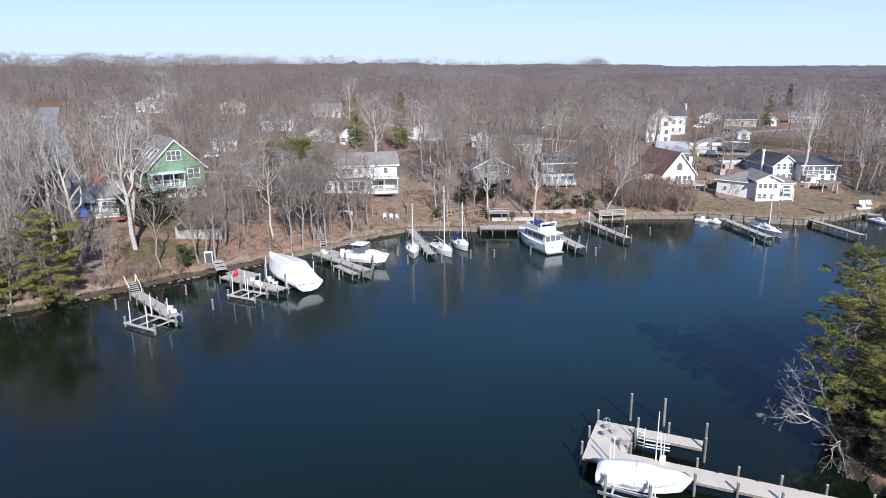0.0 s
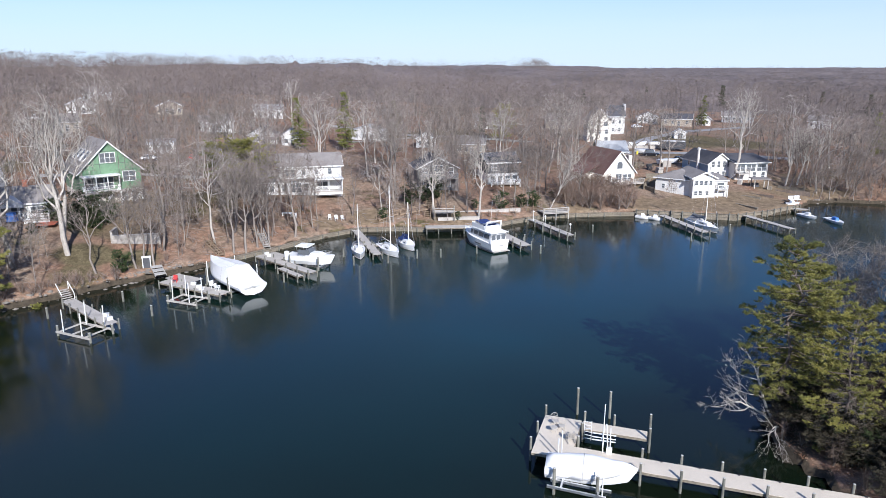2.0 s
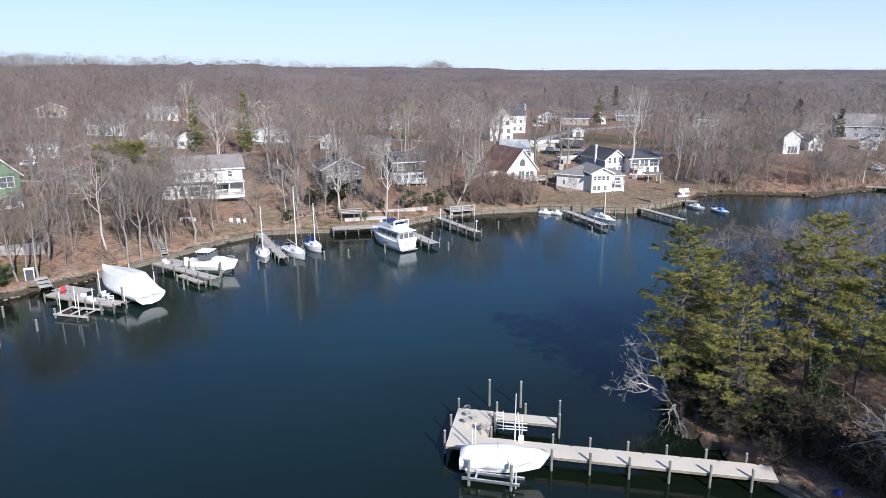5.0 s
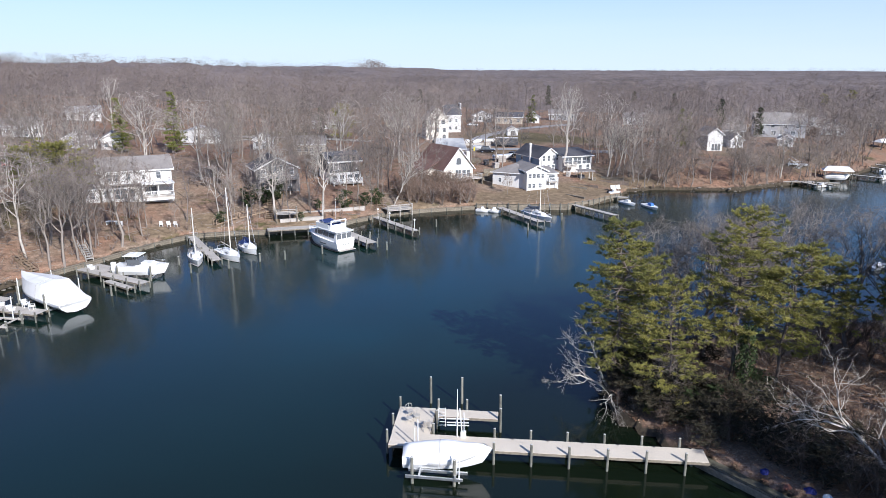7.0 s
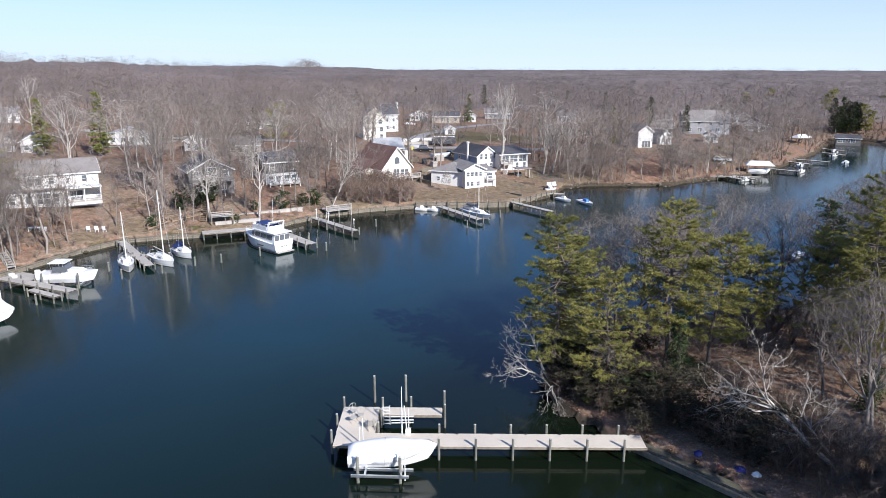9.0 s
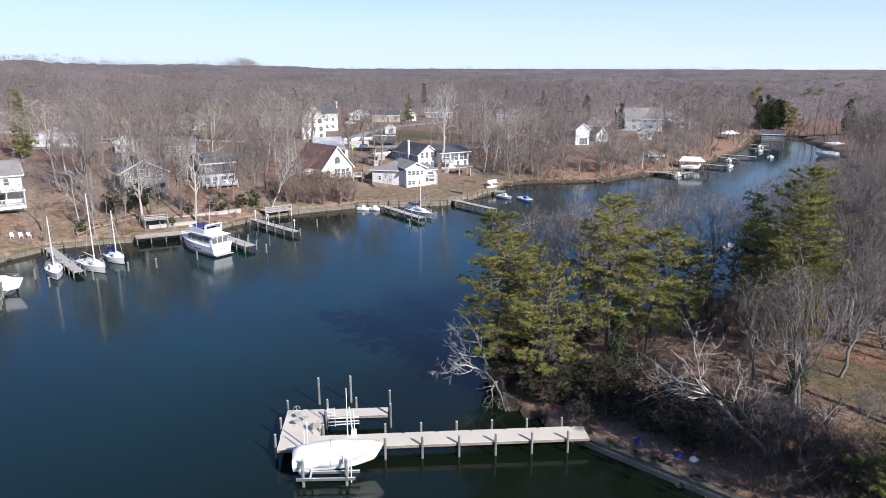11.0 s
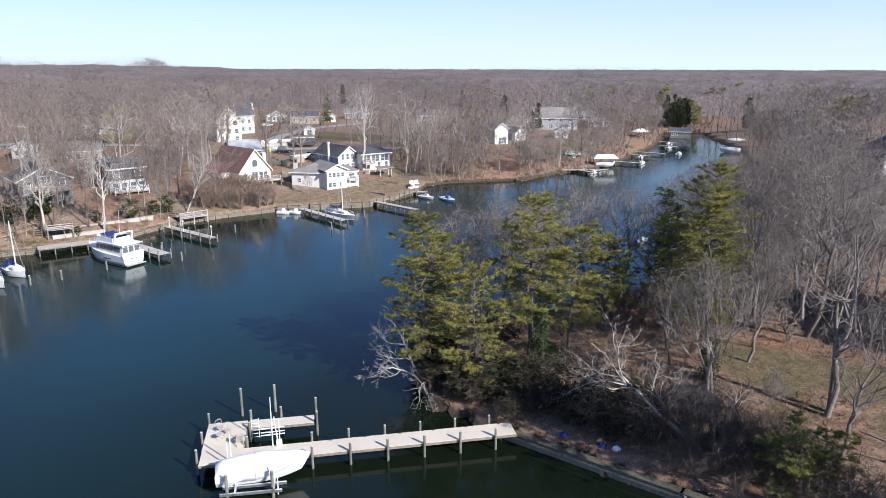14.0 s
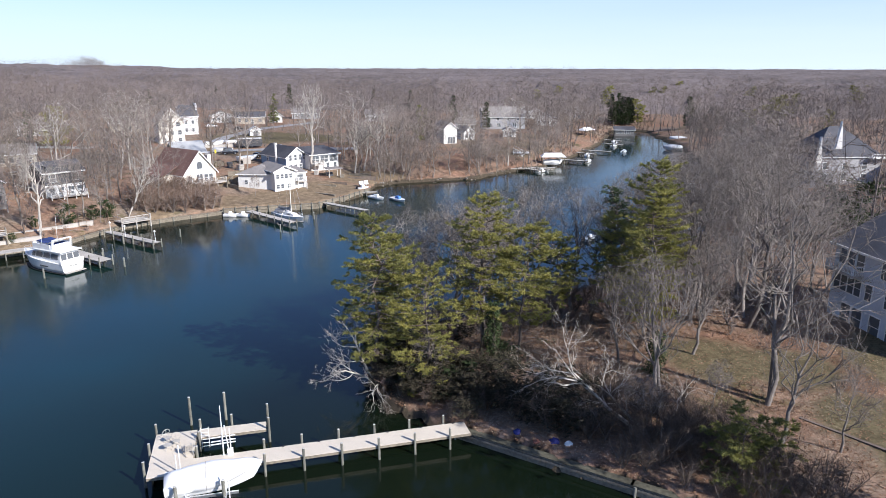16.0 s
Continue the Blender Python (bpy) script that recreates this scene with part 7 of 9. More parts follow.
def plume_pine(seed, h, spread, first, needle, density=1.0, top=0.5):
    """A pine seen close: long crooked boughs, each a flat fan of side shoots clothed in short needle plumes."""
    w = Wood(seed)
    g = w.r
    trunk = np.array([(g.normal() * 0.10 * i, g.normal() * 0.10 * i, h * i / 7) for i in range(8)])
    trunk[0] = 0, 0, -0.3
    w.rod(trunk, h * 0.013 * np.linspace(1, 0.10, 8), 7)
    whorls = int(h * 1.5)
    az = g.uniform(0, 6.28)
    for k in range(whorls):
        v = (k + g.uniform(0, 0.7)) / whorls
        u = first + (0.985 - first) * v
        p = np.array([np.interp(u * h, trunk[:, 2], trunk[:, a]) for a in range(3)])
        full = np.interp(v, (0, 0.12, 0.35, 0.7, 0.9, 1.0), (0.55, 0.85, 1.0, 0.86, top, 0.16))
        for _ in range(g.integers(4, 6)):
            az += 1.9 + g.normal() * 0.5
            reach = spread * full * g.uniform(0.5, 1.12)
            rise = np.interp(v, (0, 0.5, 1), (-0.16, 0.08, 0.5)) + g.normal() * 0.08
            d = np.array([math.cos(az), math.sin(az), rise])
            side = np.array([-d[1], d[0], 0.0])
            droop = g.uniform(0.02, 0.20)
            f = np.array([0, 0.3, 0.6, 0.85, 1.0])
            q = p + d * reach * f[:, None] + np.array([0, 0, -droop * reach]) * (f[:, None] ** 2) + np.array([0, 0, 0.14 * reach]) * (f[:, None] ** 4) + side * np.cumsum(g.normal(size=(5, 1)) * 0.05 * reach, 0) * f[:, None]
            w.rod(q, 0.045 * h / 15 * np.array([1, 0.8, 0.55, 0.32, 0.12]), 3)
            m = max(5, int(3.2 * reach * density))
            s = g.uniform(0.25, 1.0, m)
            o = np.stack([np.interp(s, f, q[:, a]) for a in range(3)], 1)
            lean = np.where(np.arange(m) % 2, 1.0, -1.0)[:, None] * side * g.uniform(0.5, 1.0, (m, 1)) + d * g.uniform(0.35, 0.9, (m, 1)) + np.stack([np.zeros(m), np.zeros(m), g.uniform(-0.12, 0.22, m)], 1)
            lean /= np.linalg.norm(lean, axis=1, keepdims=True)
            ln = (0.30 + 0.26 * reach * (1.15 - s))[:, None] * g.uniform(0.6, 1.15, (m, 1))
            w.blades(o, o + lean * ln, 0.014, 0)
            tufts, blades = 5, 9
            j = np.repeat(np.arange(m), tufts)
            t = np.tile(np.linspace(0.3, 1.0, tufts), m)[:, None] + g.normal(size=(m * tufts, 1)) * 0.06
            c = o[j] + lean[j] * ln[j] * t + g.normal(size=(m * tufts, 3)) * [0.05, 0.05, 0.03]
            i = np.repeat(np.arange(len(c)), blades)
            way = lean[j][i] * 0.75 + g.normal(size=(len(i), 3)) * [0.7, 0.7, 0.45] + [0, 0, 0.25]
            way /= np.linalg.norm(way, axis=1, keepdims=True)
            w.blades(c[i], c[i] + way * g.uniform(0.18, 0.36, (len(i), 1)), 0.030)
    return mesh_of("trunk", w.arrays(0), DARK_BARK), mesh_of("crown", w.arrays(1), needle)


def shrub(seed, h, blades, twig):
    """Limbs and fine twigs of a leafless many-stemmed bush, as arrays."""
    w = Wood(seed)
    w.twig_w = twig
    tips = []
    for _ in range(7):
        a, b = w.r.uniform(0, 2 * np.pi), w.r.uniform(0.2, 0.8)
        p = np.array([(math.cos(a) * b * s * h * 0.7, math.sin(a) * b * s * h * 0.7, h * s * (1 - 0.25 * b * s)) for s in (0, 0.5, 0.85)])
        w.rod(p, np.array([0.03, 0.02, 0.008]) * h / 2, 3)
        tips.append(p)
    tips = np.array(tips)
    i, s = w.r.integers(0, 7, blades), w.r.uniform(0.15, 1, blades)
    base = tips[i, 0] * 0 + np.where(s[:, None] < 0.6, tips[i, 0] + (tips[i, 1] - tips[i, 0]) * s[:, None] / 0.6, tips[i, 1] + (tips[i, 2] - tips[i, 1]) * (s[:, None] - 0.6) / 0.4)
    way = w.r.normal(size=(blades, 3)) + [0, 0, 0.6]
    way /= np.linalg.norm(way, axis=1, keepdims=True)
    w.blades(base, base + way * h * 0.36 * w.r.uniform(0.5, 1.2, (blades, 1)), twig)
    return w.arrays(0), w.arrays(1)


def scatter(shapes, places, rng):
    """One set of arrays: a shape, turned and sized, at each place (x, y, z, size)."""
    vs, fs, n = [], [], 0
    for x, y, z, s in places:
        v, f = shapes[rng.integers(len(shapes))]
        a = rng.uniform(0, 2 * np.pi)
        c, q = math.cos(a), math.sin(a)
        o = np.empty_like(v)
        sx = s * rng.uniform(0.85, 1.2)
        o[:, 0], o[:, 1], o[:, 2] = (c * v[:, 0] - q * v[:, 1]) * sx + x, (q * v[:, 0] + c * v[:, 1]) * sx + y, v[:, 2] * s + z
        vs.append(o.astype(np.float32))
        fs.append(f + n)
        n += len(v)
    return np.concatenate(vs), np.concatenate(fs)


# No trees here: x, y, radius.
CLEAR = [(-83, 93, 6), (-88, 101, 6), (-90, 92, 5), (-80, 86, 4), (-97, 115, 9), (-101, 98, 8), (-68, 141, 10), (-58, 140, 7), (-40, 152, 7), (-29, 167, 7), (-2, 180, 9), (14, 174, 11), (20, 196, 11),
         (31, 195, 10), (-11, 262, 12), (-6, 290, 9), (17, 276, 9), (8, 240, 16), (18, 225, 14), (28, 262, 16), (0, 215, 14), (84, 234, 10), (93, 241, 9), (79, 221, 5), (75, 208, 4), (89, 229, 4), (121, 267, 6),
         (128, 284, 13), (104, 212, 9), (20, 164, 12), (8, 162, 10), (34, 176, 10), (-140, 215, 8), (-115, 203, 7), (-106, 206, 6), (-92, 238, 9), (-66, 222, 7), (-99, 192, 7), (-95, 184, 7), (-91, 176, 7), (-86, 168, 7), (-82, 160, 7), (-85, 196, 7), (-82, 188, 7), (-78, 180, 7), (-75, 172, 7), (-71, 164, 7),
         (-124, 166, 8), (-96, 155, 6), (-198, 195, 8), (-237, 268, 9), (8, 340, 12), (20, 330, 12), (34, 365, 12), (150, 130, 17), (168, 112, 15), (75, 52, 13), (188, 284, 9), (125, 152, 6), (140, 182, 7),
         (55, 50, 11), (66, 42, 10), (-115, 141, 6), (-113, 97, 6), (-94, 86, 6), (-31, 154, 6), (-44, 141, 5), (-4, 165, 7), (-70, 128, 7), (-63, 131, 6), (-90, 104, 6), (-71.1, 117.5, 6), (128, 110, 11), (112, 96, 10), (140, 114, 11), (96, 82, 8)]

CLEAR += [(97, 214, 8), (109, 225, 8), (121, 250, 9), (115, 236, 7)]
CLEAR += [(x * k, y * k, 6.5) for x, y in ((82.2, 231), (93, 240), (124, 278), (112, 246)) for k in (0.96, 0.92, 0.88)]
CLEAR += [(x * k, y * k, 6.0) for x, y in ((118, 278), (131, 277)) for k in (0.98, 0.95, 0.92, 0.89, 0.86, 0.83, 0.80, 0.77, 0.74)]
# glimpses of the covered boats between the trees
GLIMPSES = [(x * k, y * k, 2.8) for x, y in ((121, 152), (134.5, 171.5), (184, 236)) for k in (0.99, 0.965, 0.94, 0.915, 0.89, 0.865, 0.84, 0.815, 0.79, 0.765, 0.74, 0.71, 0.68)]
CLEAR += GLIMPSES
# and in front of the houses, on the side of the water
CLEAR += [(x * (1 - 9 / math.hypot(x, y)), y * (1 - 9 / math.hypot(x, y)), r * 0.6) for x, y, r in CLEAR if y > 150 and r > 3]

ROADS = [[(-123, 105), (-163, 138), (-197, 165), (-240, 205)], [(-12, 222), (4, 229), (26, 232), (48, 226)], [(4, 229), (2, 250), (6, 270), (20, 300), (50, 330)], [(-120, 262), (-92, 256), (-60, 252)]]


def open_ground(x, y, shore=3.0):
    d, _ = shore_distance(x, y)
    ok = d > shore
    for cx, cy, r in CLEAR:
        ok &= np.hypot(x - cx, y - cy) > r
    for road in ROADS:
        for (ax, ay), (bx, by) in zip(road[:-1], road[1:]):
            u = np.clip(((x - ax) * (bx - ax) + (y - ay) * (by - ay)) / ((bx - ax) ** 2 + (by - ay) ** 2), 0, 1)
            ok &= np.hypot(x - ax - u * (bx - ax), y - ay - u * (by - ay)) > 6.0
    return ok


def sow(n, rng, near, far, lo=-62, hi=62):
    """n random places between two distances from the flight, between two bearings."""
    a = np.radians(rng.uniform(lo, hi, n))
    r = np.sqrt(rng.uniform(near**2, far**2, n))
    return r * np.sin(a), r * np.cos(a)


def spaced(x, y, gap):
    """Which places keep a distance from all earlier ones."""
    cell, keep = {}, []
    for i, (a, b) in enumerate(zip(x, y)):
        k = (int(a // gap), int(b // gap))
        if all((a - c) ** 2 + (b - d) ** 2 > gap * gap for u in (-1, 0, 1) for v in (-1, 0, 1) for c, d in cell.get((k[0] + u, k[1] + v), ())):
            cell.setdefault(k, []).append((a, b))
            keep.append(i)
    return np.array(keep, int)


def feathery(shape, seed):
    """The same crown from twice as many, finer twigs, rounded off at the top."""
    v, f = shape
    rng = np.random.default_rng(seed)
    tri = v[f[:, :3]]
    mid = tri.mean(1, keepdims=True)
    out = []
    for k in range(2):
        c = mid + rng.normal(size=mid.shape) * 0.45 * k
        top = np.percentile(mid[..., 2], 90)
        c[..., 2] = np.where(c[..., 2] > top, top + (c[..., 2] - top) * 0.35, c[..., 2])
        out.append(c + (tri - mid) * [0.75, 0.75, 0.6])
    out = np.concatenate(out).reshape(-1, 3)
    return out, np.arange(len(out)).reshape(-1, 3)


def plant_woods():
    rng = np.random.default_rng(5)
    # wooded bank and yards: every tree a thing
    kinds = [tree_meshes(20 + i, 20, 2, PALE_BARK if i % 5 == 2 else BARK, spread=0.31 + 0.04 * (i % 4), base=0.24 + 0.05 * (i % 3), crook=0.07 + 0.04 * (i % 2)) for i in range(10)]
    x, y = sow(2600, rng, 90, 235)
    ok = open_ground(x, y, 2.5)
    x, y = x[ok], y[ok]
    keep = spaced(x, y, 6.0)
    x, y = x[keep], y[keep]
    keep = np.array([all(math.dist((a, b), q) > 4.5 for q in PLACED) and not (b < 118 and a > 10) for a, b in zip(x, y)])
    x, y = x[keep], y[keep]
    first = np.argsort(np.hypot(x, y))[:175]
    x, y = x[first], y[first]
    taken = list(zip(x, y))
    for a, b in taken:
        stand("bare_tree", "tall leafless grey-barked tree on leaf-strewn ground", kinds[rng.integers(10)], a, b, rng.uniform(0, 360), rng.uniform(0.6, 1.22), "bare woodland trees")
    # woods behind
    shapes = [bare_tree(60 + i, 19, 1, spread=0.34 + 0.04 * (i % 4), base=0.20 + 0.05 * (i % 3), crook=0.10) for i in range(12)]
    far_limbs, far_fine = [s[0] for s in shapes], [s[1] for s in shapes]
    x, y = sow(16000, rng, 120, 620)
    ok = open_ground(x, y, 3)
    x, y = x[ok], y[ok]
    keep = spaced(np.r_[[p[0] for p in taken], x], np.r_[[p[1] for p in taken], y], 5.7)
    keep = keep[keep >= len(taken)] - len(taken)
    x, y = x[keep], y[keep]
    thin = (np.hypot(x, y) < 400) | (rng.uniform(size=len(x)) < 0.38)
    x, y = x[thin], y[thin]
    z = height(x, y)
    places = list(zip(x, y, z, rng.uniform(0.62, 1.18, len(x)) + 0.08 * np.clip((-60 - x) / 120, 0, 1)))
    soft = [feathery((v, f[::2]), 400 + i) for i, (v, f) in enumerate(far_fine)]
    reach = [math.hypot(p[0], p[1]) for p in places]
    mid, back = [p for p, r in zip(places, reach) if r < 250], [p for p, r in zip(places, reach) if r >= 250]
    high = [p for p in back if p[2] + 19 * p[3] > 27 and p[0] < 0]
    for name, shapes_of, m, where in (("woodland_limbs", far_limbs, WOODS_BARK, mid), ("woodland_twigs", far_fine, FAR_TWIG, mid), ("back_woodland_limbs", [(v, f[::2]) for v, f in far_limbs], WOODS_BARK, back), ("back_woodland_twigs", soft, FAR_TWIG, back + high)):
        me = mesh_of(name, scatter(shapes_of, where, np.random.default_rng(9)), m)
        tagged(new(name, me), "leafless grey-brown woodland behind the houses", "woods", kind="stuff")
    # distant woods: crowns only, over a closed canopy
    x, y = sow(4600, rng, 560, 2000)
    x, y = np.r_[x, rng.normal(-134, 28, 90)], np.r_[y, rng.normal(980, 40, 90)]
    knoll = 11 * np.exp(-((x + 134) ** 2 + (y - 980) ** 2) / 60**2) + 3.5 * np.sin(x * 0.006 + 1) * np.sin(y * 0.004)
    places = list(zip(x, y, height(x, y) + knoll, rng.uniform(0.72, 1.22, len(x))))
    small = [(v[f[::4]].reshape(-1, 3) * [1.35, 1.35, 1], np.arange(len(f[::4]) * 3).reshape(-1, 3)) for v, f in far_fine]
    whole = [(v[f[::2]].reshape(-1, 3), np.arange(len(f[::2]) * 3).reshape(-1, 3)) for v, f in far_fine]
    near = [p for p in places if math.hypot(p[0], p[1]) < 880]
    far = [p for p in places if math.hypot(p[0], p[1]) >= 880]
    (va, fa), (vb, fb) = scatter(whole, near, np.random.default_rng(10)), scatter(small, far, np.random.default_rng(11))
    me = mesh_of("distant_woods", (np.concatenate([va, vb]), np.concatenate([fa, fb + len(va)])), FAR_TWIG)
    tagged(new("distant_woods", me), "distant leafless brown woodland reaching the horizon", "woods", kind="stuff")
    # a rounded clump that stands above the skyline
    clump = np.random.default_rng(15)
    cx, cy = clump.normal(-134, 13, 60), clump.normal(980, 20, 60)
    top = height(cx, cy) - 2 + 11 * np.exp(-((cx + 134) ** 2) / 24**2)
    me = mesh_of("skyline_clump", scatter(far_fine, list(zip(cx, cy, top, clump.uniform(0.9, 1.25, 60))), clump), FAR_TWIG)
    tagged(new("skyline_clump", me), "rounded clump of leafless trees on the skyline", "woods", kind="stuff")
    a = np.radians(np.linspace(-66, 66, 300))
    r = np.geomspace(400, 4000, 110)
    aa, rr = np.meshgrid(a, r)
    x, y = rr * np.sin(aa), rr * np.cos(aa)
    z = height(x, y) - 2 + 14.0 * np.clip((rr - 400) / 150, 0, 1) + 2.2 * np.sin(x * 0.013 + 2) * np.sin(y * 0.009) + np.random.default_rng(3).normal(size=x.shape) * 1.0
    i = np.arange(109)[:, None] * 300 + np.arange(299)[None]
    f = np.stack([i, i + 1, i + 301, i + 300], -1).reshape(-1, 4)
    me = mesh_of("woodland_canopy", (np.stack([x, y, z], -1).reshape(-1, 3), f), CANOPY)
    tagged(new("woodland_canopy", me), "far brown canopy of leafless woods", "woods", kind="stuff")


def plant_brush():
    rng = np.random.default_rng(8)
    kinds = [shrub(200 + i, 1.6, 120, 0.016) for i in range(6)]
    x, y = sow(17000, rng, 40, 215)
    d, bank = shore_distance(x, y)
    steep = bank[:, 1] > 0.11
    ok = open_ground(x, y, 0.8) & (((d < 22) & steep) | ((d < 6) & (y < 110)) | (rng.uniform(size=len(x)) < 0.15))
    yard = mask(YARDS + LAWNS, x, y) > 0.45
    ok &= ~yard & ~((x > 8) & (y < 92))
    x, y = x[ok], y[ok]
    keep = spaced(x, y, 1.9)
    x, y = x[keep], y[keep]
    places = list(zip(x, y, height(x, y), rng.uniform(0.5, 1.35, len(x))))
    for a, b, count in ((0, 1, 40), (1, 2, 60), (2, 3, 20), (3, 4, 26), (41, 42, 10)):
        for _ in range(count):
            u, off = rng.uniform(0.4 if a == 0 else 0, 1), rng.uniform(0.3, 3.2)
            (ax, ay), (bx, by) = SHORE[a], SHORE[b]
            n = math.hypot(bx - ax, by - ay)
            px, py = ax + (bx - ax) * u - (by - ay) / n * off, ay + (by - ay) * u + (bx - ax) / n * off
            places.append((px, py, z_at(px, py), rng.uniform(0.7, 1.7)))
    for k, name, m in ((0, "brush_stems", BARK), (1, "brush_twigs", BRUSH)):
        me = mesh_of(name, scatter([q[k] for q in kinds], places, np.random.default_rng(4)), m)
        tagged(new(name, me), "tangled brown leafless brush on the bank", "brush", kind="stuff")


# Trees that stand out on the banks: x, y, height, detail seed, pale bark, lean.
BANK_TREES = [(-86.0, 85.3, 27, 301, 1, (0.02, 0)), (-86.9, 86.0, 25, 302, 1, (0.04, 0.03)), (-93.6, 72.5, 23, 303, 1, (-0.12, 0)), (-91.4, 75.6, 25, 304, 1, (-0.2, 0.1)),
              (-89.4, 78.1, 24, 305, 1, (-0.18, 0)), (-96, 68, 22, 306, 1, (-0.1, 0)), (-98, 75, 24, 307, 1, (0.05, 0)), (-90.5, 67.0, 20, 320, 0, (0.05, 0)), (-105.6, 121.7, 22, 308, 0, (0, 0)),
              (-74.6, 86.9, 16, 309, 0, (0, 0)), (-75.0, 89.3, 14, 310, 0, (0.05, 0)), (-72.6, 88.6, 15, 321, 0, (0.06, 0)), (-75.3, 100.8, 9, 311, 0, (0.25, 0)), (-65.5, 100.2, 18, 312, 0, (0.02, 0)),
              (-64.0, 101.6, 18, 313, 0, (0.05, 0)), (-63.4, 104.5, 17, 322, 0, (-0.05, 0)), (-62.6, 107.2, 17, 314, 0, (0.0, 0)), (-60.4, 113.0, 20, 315, 0, (0, 0)), (-38.8, 133.4, 17, 316, 1, (0, 0)), (-39.9, 146.4, 15, 317, 0, (0, 0)),
              (-30.2, 137.1, 17, 318, 1, (0, 0)), (-26.8, 145.4, 14, 319, 0, (0.05, 0)), (-16.8, 150.4, 14, 323, 1, (0.42, 0.0)), (-24.4, 148.0, 15, 324, 0, (0.08, 0)), (26.6, 190.0, 25, 325, 1, (0.01, 0)), (38.5, 189, 16, 326, 1, (0.1, 0)), (41.5, 190.5, 16, 327, 1, (0.15, 0)),
              (-115.4, 219.4, 22, 328, 1, (0, 0)), (-78, 104, 17, 329, 0, (0, 0)), (-70, 108, 18, 330, 0, (0, 0)), (-68, 116, 19, 331, 0, (0.05, 0)), (9.5, 163, 5.5, 332, 0, (0, 0)), (-34, 142, 17, 333, 0, (0, 0)), (-50, 140, 20, 334, 0, (0, 0)), (-54, 150, 21, 335, 0, (0, 0)),
              (111.3, 235.0, 17, 336, 0, (0, 0)), (78.6, 198.1, 13, 337, 0, (0.05, 0)), (124, 262, 16, 350, 0, (0, 0)), (-21, 158, 15, 338, 0, (0, 0)), (-84, 96, 8, 342, 0, (0, 0)), (-86.5, 62.5, 13, 343, 0, (0.1, 0)), (-84.8, 66.5, 12, 344, 0, (0.05, 0)), (-88.5, 66.5, 15, 345, 1, (-0.1, 0)), (-86.2, 71.0, 14, 346, 0, (0.1, 0)), (-91, 60, 12, 347, 0, (0.1, 0)), (-65.5, 126.5, 12, 348, 0, (0.03, 0)), (-70.5, 119.5, 11, 349, 0, (-0.05, 0)), (-77.5, 118.0, 12, 351, 1, (0.08, 0)), (-59.5, 119.0, 11, 352, 0, (0, 0))]
# Near trees on the point: x, y, height, seed, lean.
POINT_TREES = [(37.8, 47.7, 15, 401, (-0.10, 0.05)), (36.5, 48.4, 14, 402, (0.08, 0)), (38.0, 55.3, 11, 403, (-0.12, 0)), (45.9, 43.5, 24, 404, (-0.03, 0.02)), (46.6, 43.9, 21, 405, (0.08, 0)), (56.4, 57.7, 25, 406, (0, 0)), (58.5, 60.5, 23, 407, (0.05, 0)), (62, 66, 22, 408, (0, 0)),
               (41.6, 37.7, 13.5, 409, (0.34, 0.06)), (42.2, 72.3, 17, 410, (0, 0)), (35.0, 76.0, 18, 411, (0.05, 0)), (22.0, 66.0, 17, 412, (0.05, 0)), (29.5, 71.0, 17, 413, (0, 0)), (52.5, 68, 15, 414, (0, 0)), (60, 78, 19, 415, (0, 0)), (72, 76, 20, 416, (0, 0)), (80, 86, 22, 417, (0, 0)), (49.0, 57.0, 12, 418, (0, 0)), (33, 80, 18, 431, (0, 0)), (56, 84, 17, 435, (0, 0)), (62, 88, 18, 436, (0.05, 0)), (69, 91, 19, 437, (0, 0)), (75, 95, 18, 438, (0, 0)), (82, 99, 19, 439, (0, 0)), (90, 104, 20, 440, (0, 0)), (98, 110, 20, 441, (0, 0)), (58, 70, 21, 442, (0, 0)), (66, 80, 20, 443, (0, 0)), (74, 86, 20, 444, (0, 0)), (52, 62, 20, 445, (0.05, 0)), (64, 73, 21, 446, (0, 0)), (78, 79, 21, 447, (0, 0)), (48, 75, 18, 448, (0, 0)), (25.5, 70, 17, 449, (0, 0)),
               (45.8, 35.6, 8, 419, (0.2, 0)), (33.0, 43.2, 6, 420, (-0.2, 0)), (40.6, 44.6, 5, 421, (0.2, 0)), (19.5, 58.5, 6, 422, (-0.3, -0.2)), (68, 70, 19, 423, (0, 0)), (53.0, 61.5, 17, 424, (-0.1, 0)), (46.0, 54.0, 13, 425, (0.1, 0)), (62.5, 58.5, 15, 428, (0, 0)), (18.5, 69.0, 15, 451, (-0.05, 0.05)), (27.5, 74.0, 16, 452, (0, 0.08)), (31.5, 74.8, 15, 453, (0.06, 0)), (38.5, 78.0, 17, 454, (0, 0)), (22.0, 71.5, 16, 455, (-0.06, 0))]
PINES = [(44.4, 59.4, 16.5, 4.1, 0.14, 513), (13.9, 61.0, 17.6, 4.3, 0.18, 501), (18.2, 57.6, 12.6, 3.5, 0.05, 502), (15.8, 63.0, 14.8, 3.9, 0.22, 503), (25.0, 61.0, 18.0, 4.3, 0.28, 504), (29.3, 60.8, 14.6, 4.0, 0.28, 505), (45.9, 62.2, 19.6, 4.9, 0.2, 507), (43.0, 64.5, 13.5, 3.8, 0.25, 508), (36.8, 67.5, 11.5, 3.8, 0.35, 511)]
PLACED = [(p[0], p[1]) for p in PINES] + [(t[0], t[1]) for t in BANK_TREES] + [(-101.7, 197.7), (-87.7, 202.2)]


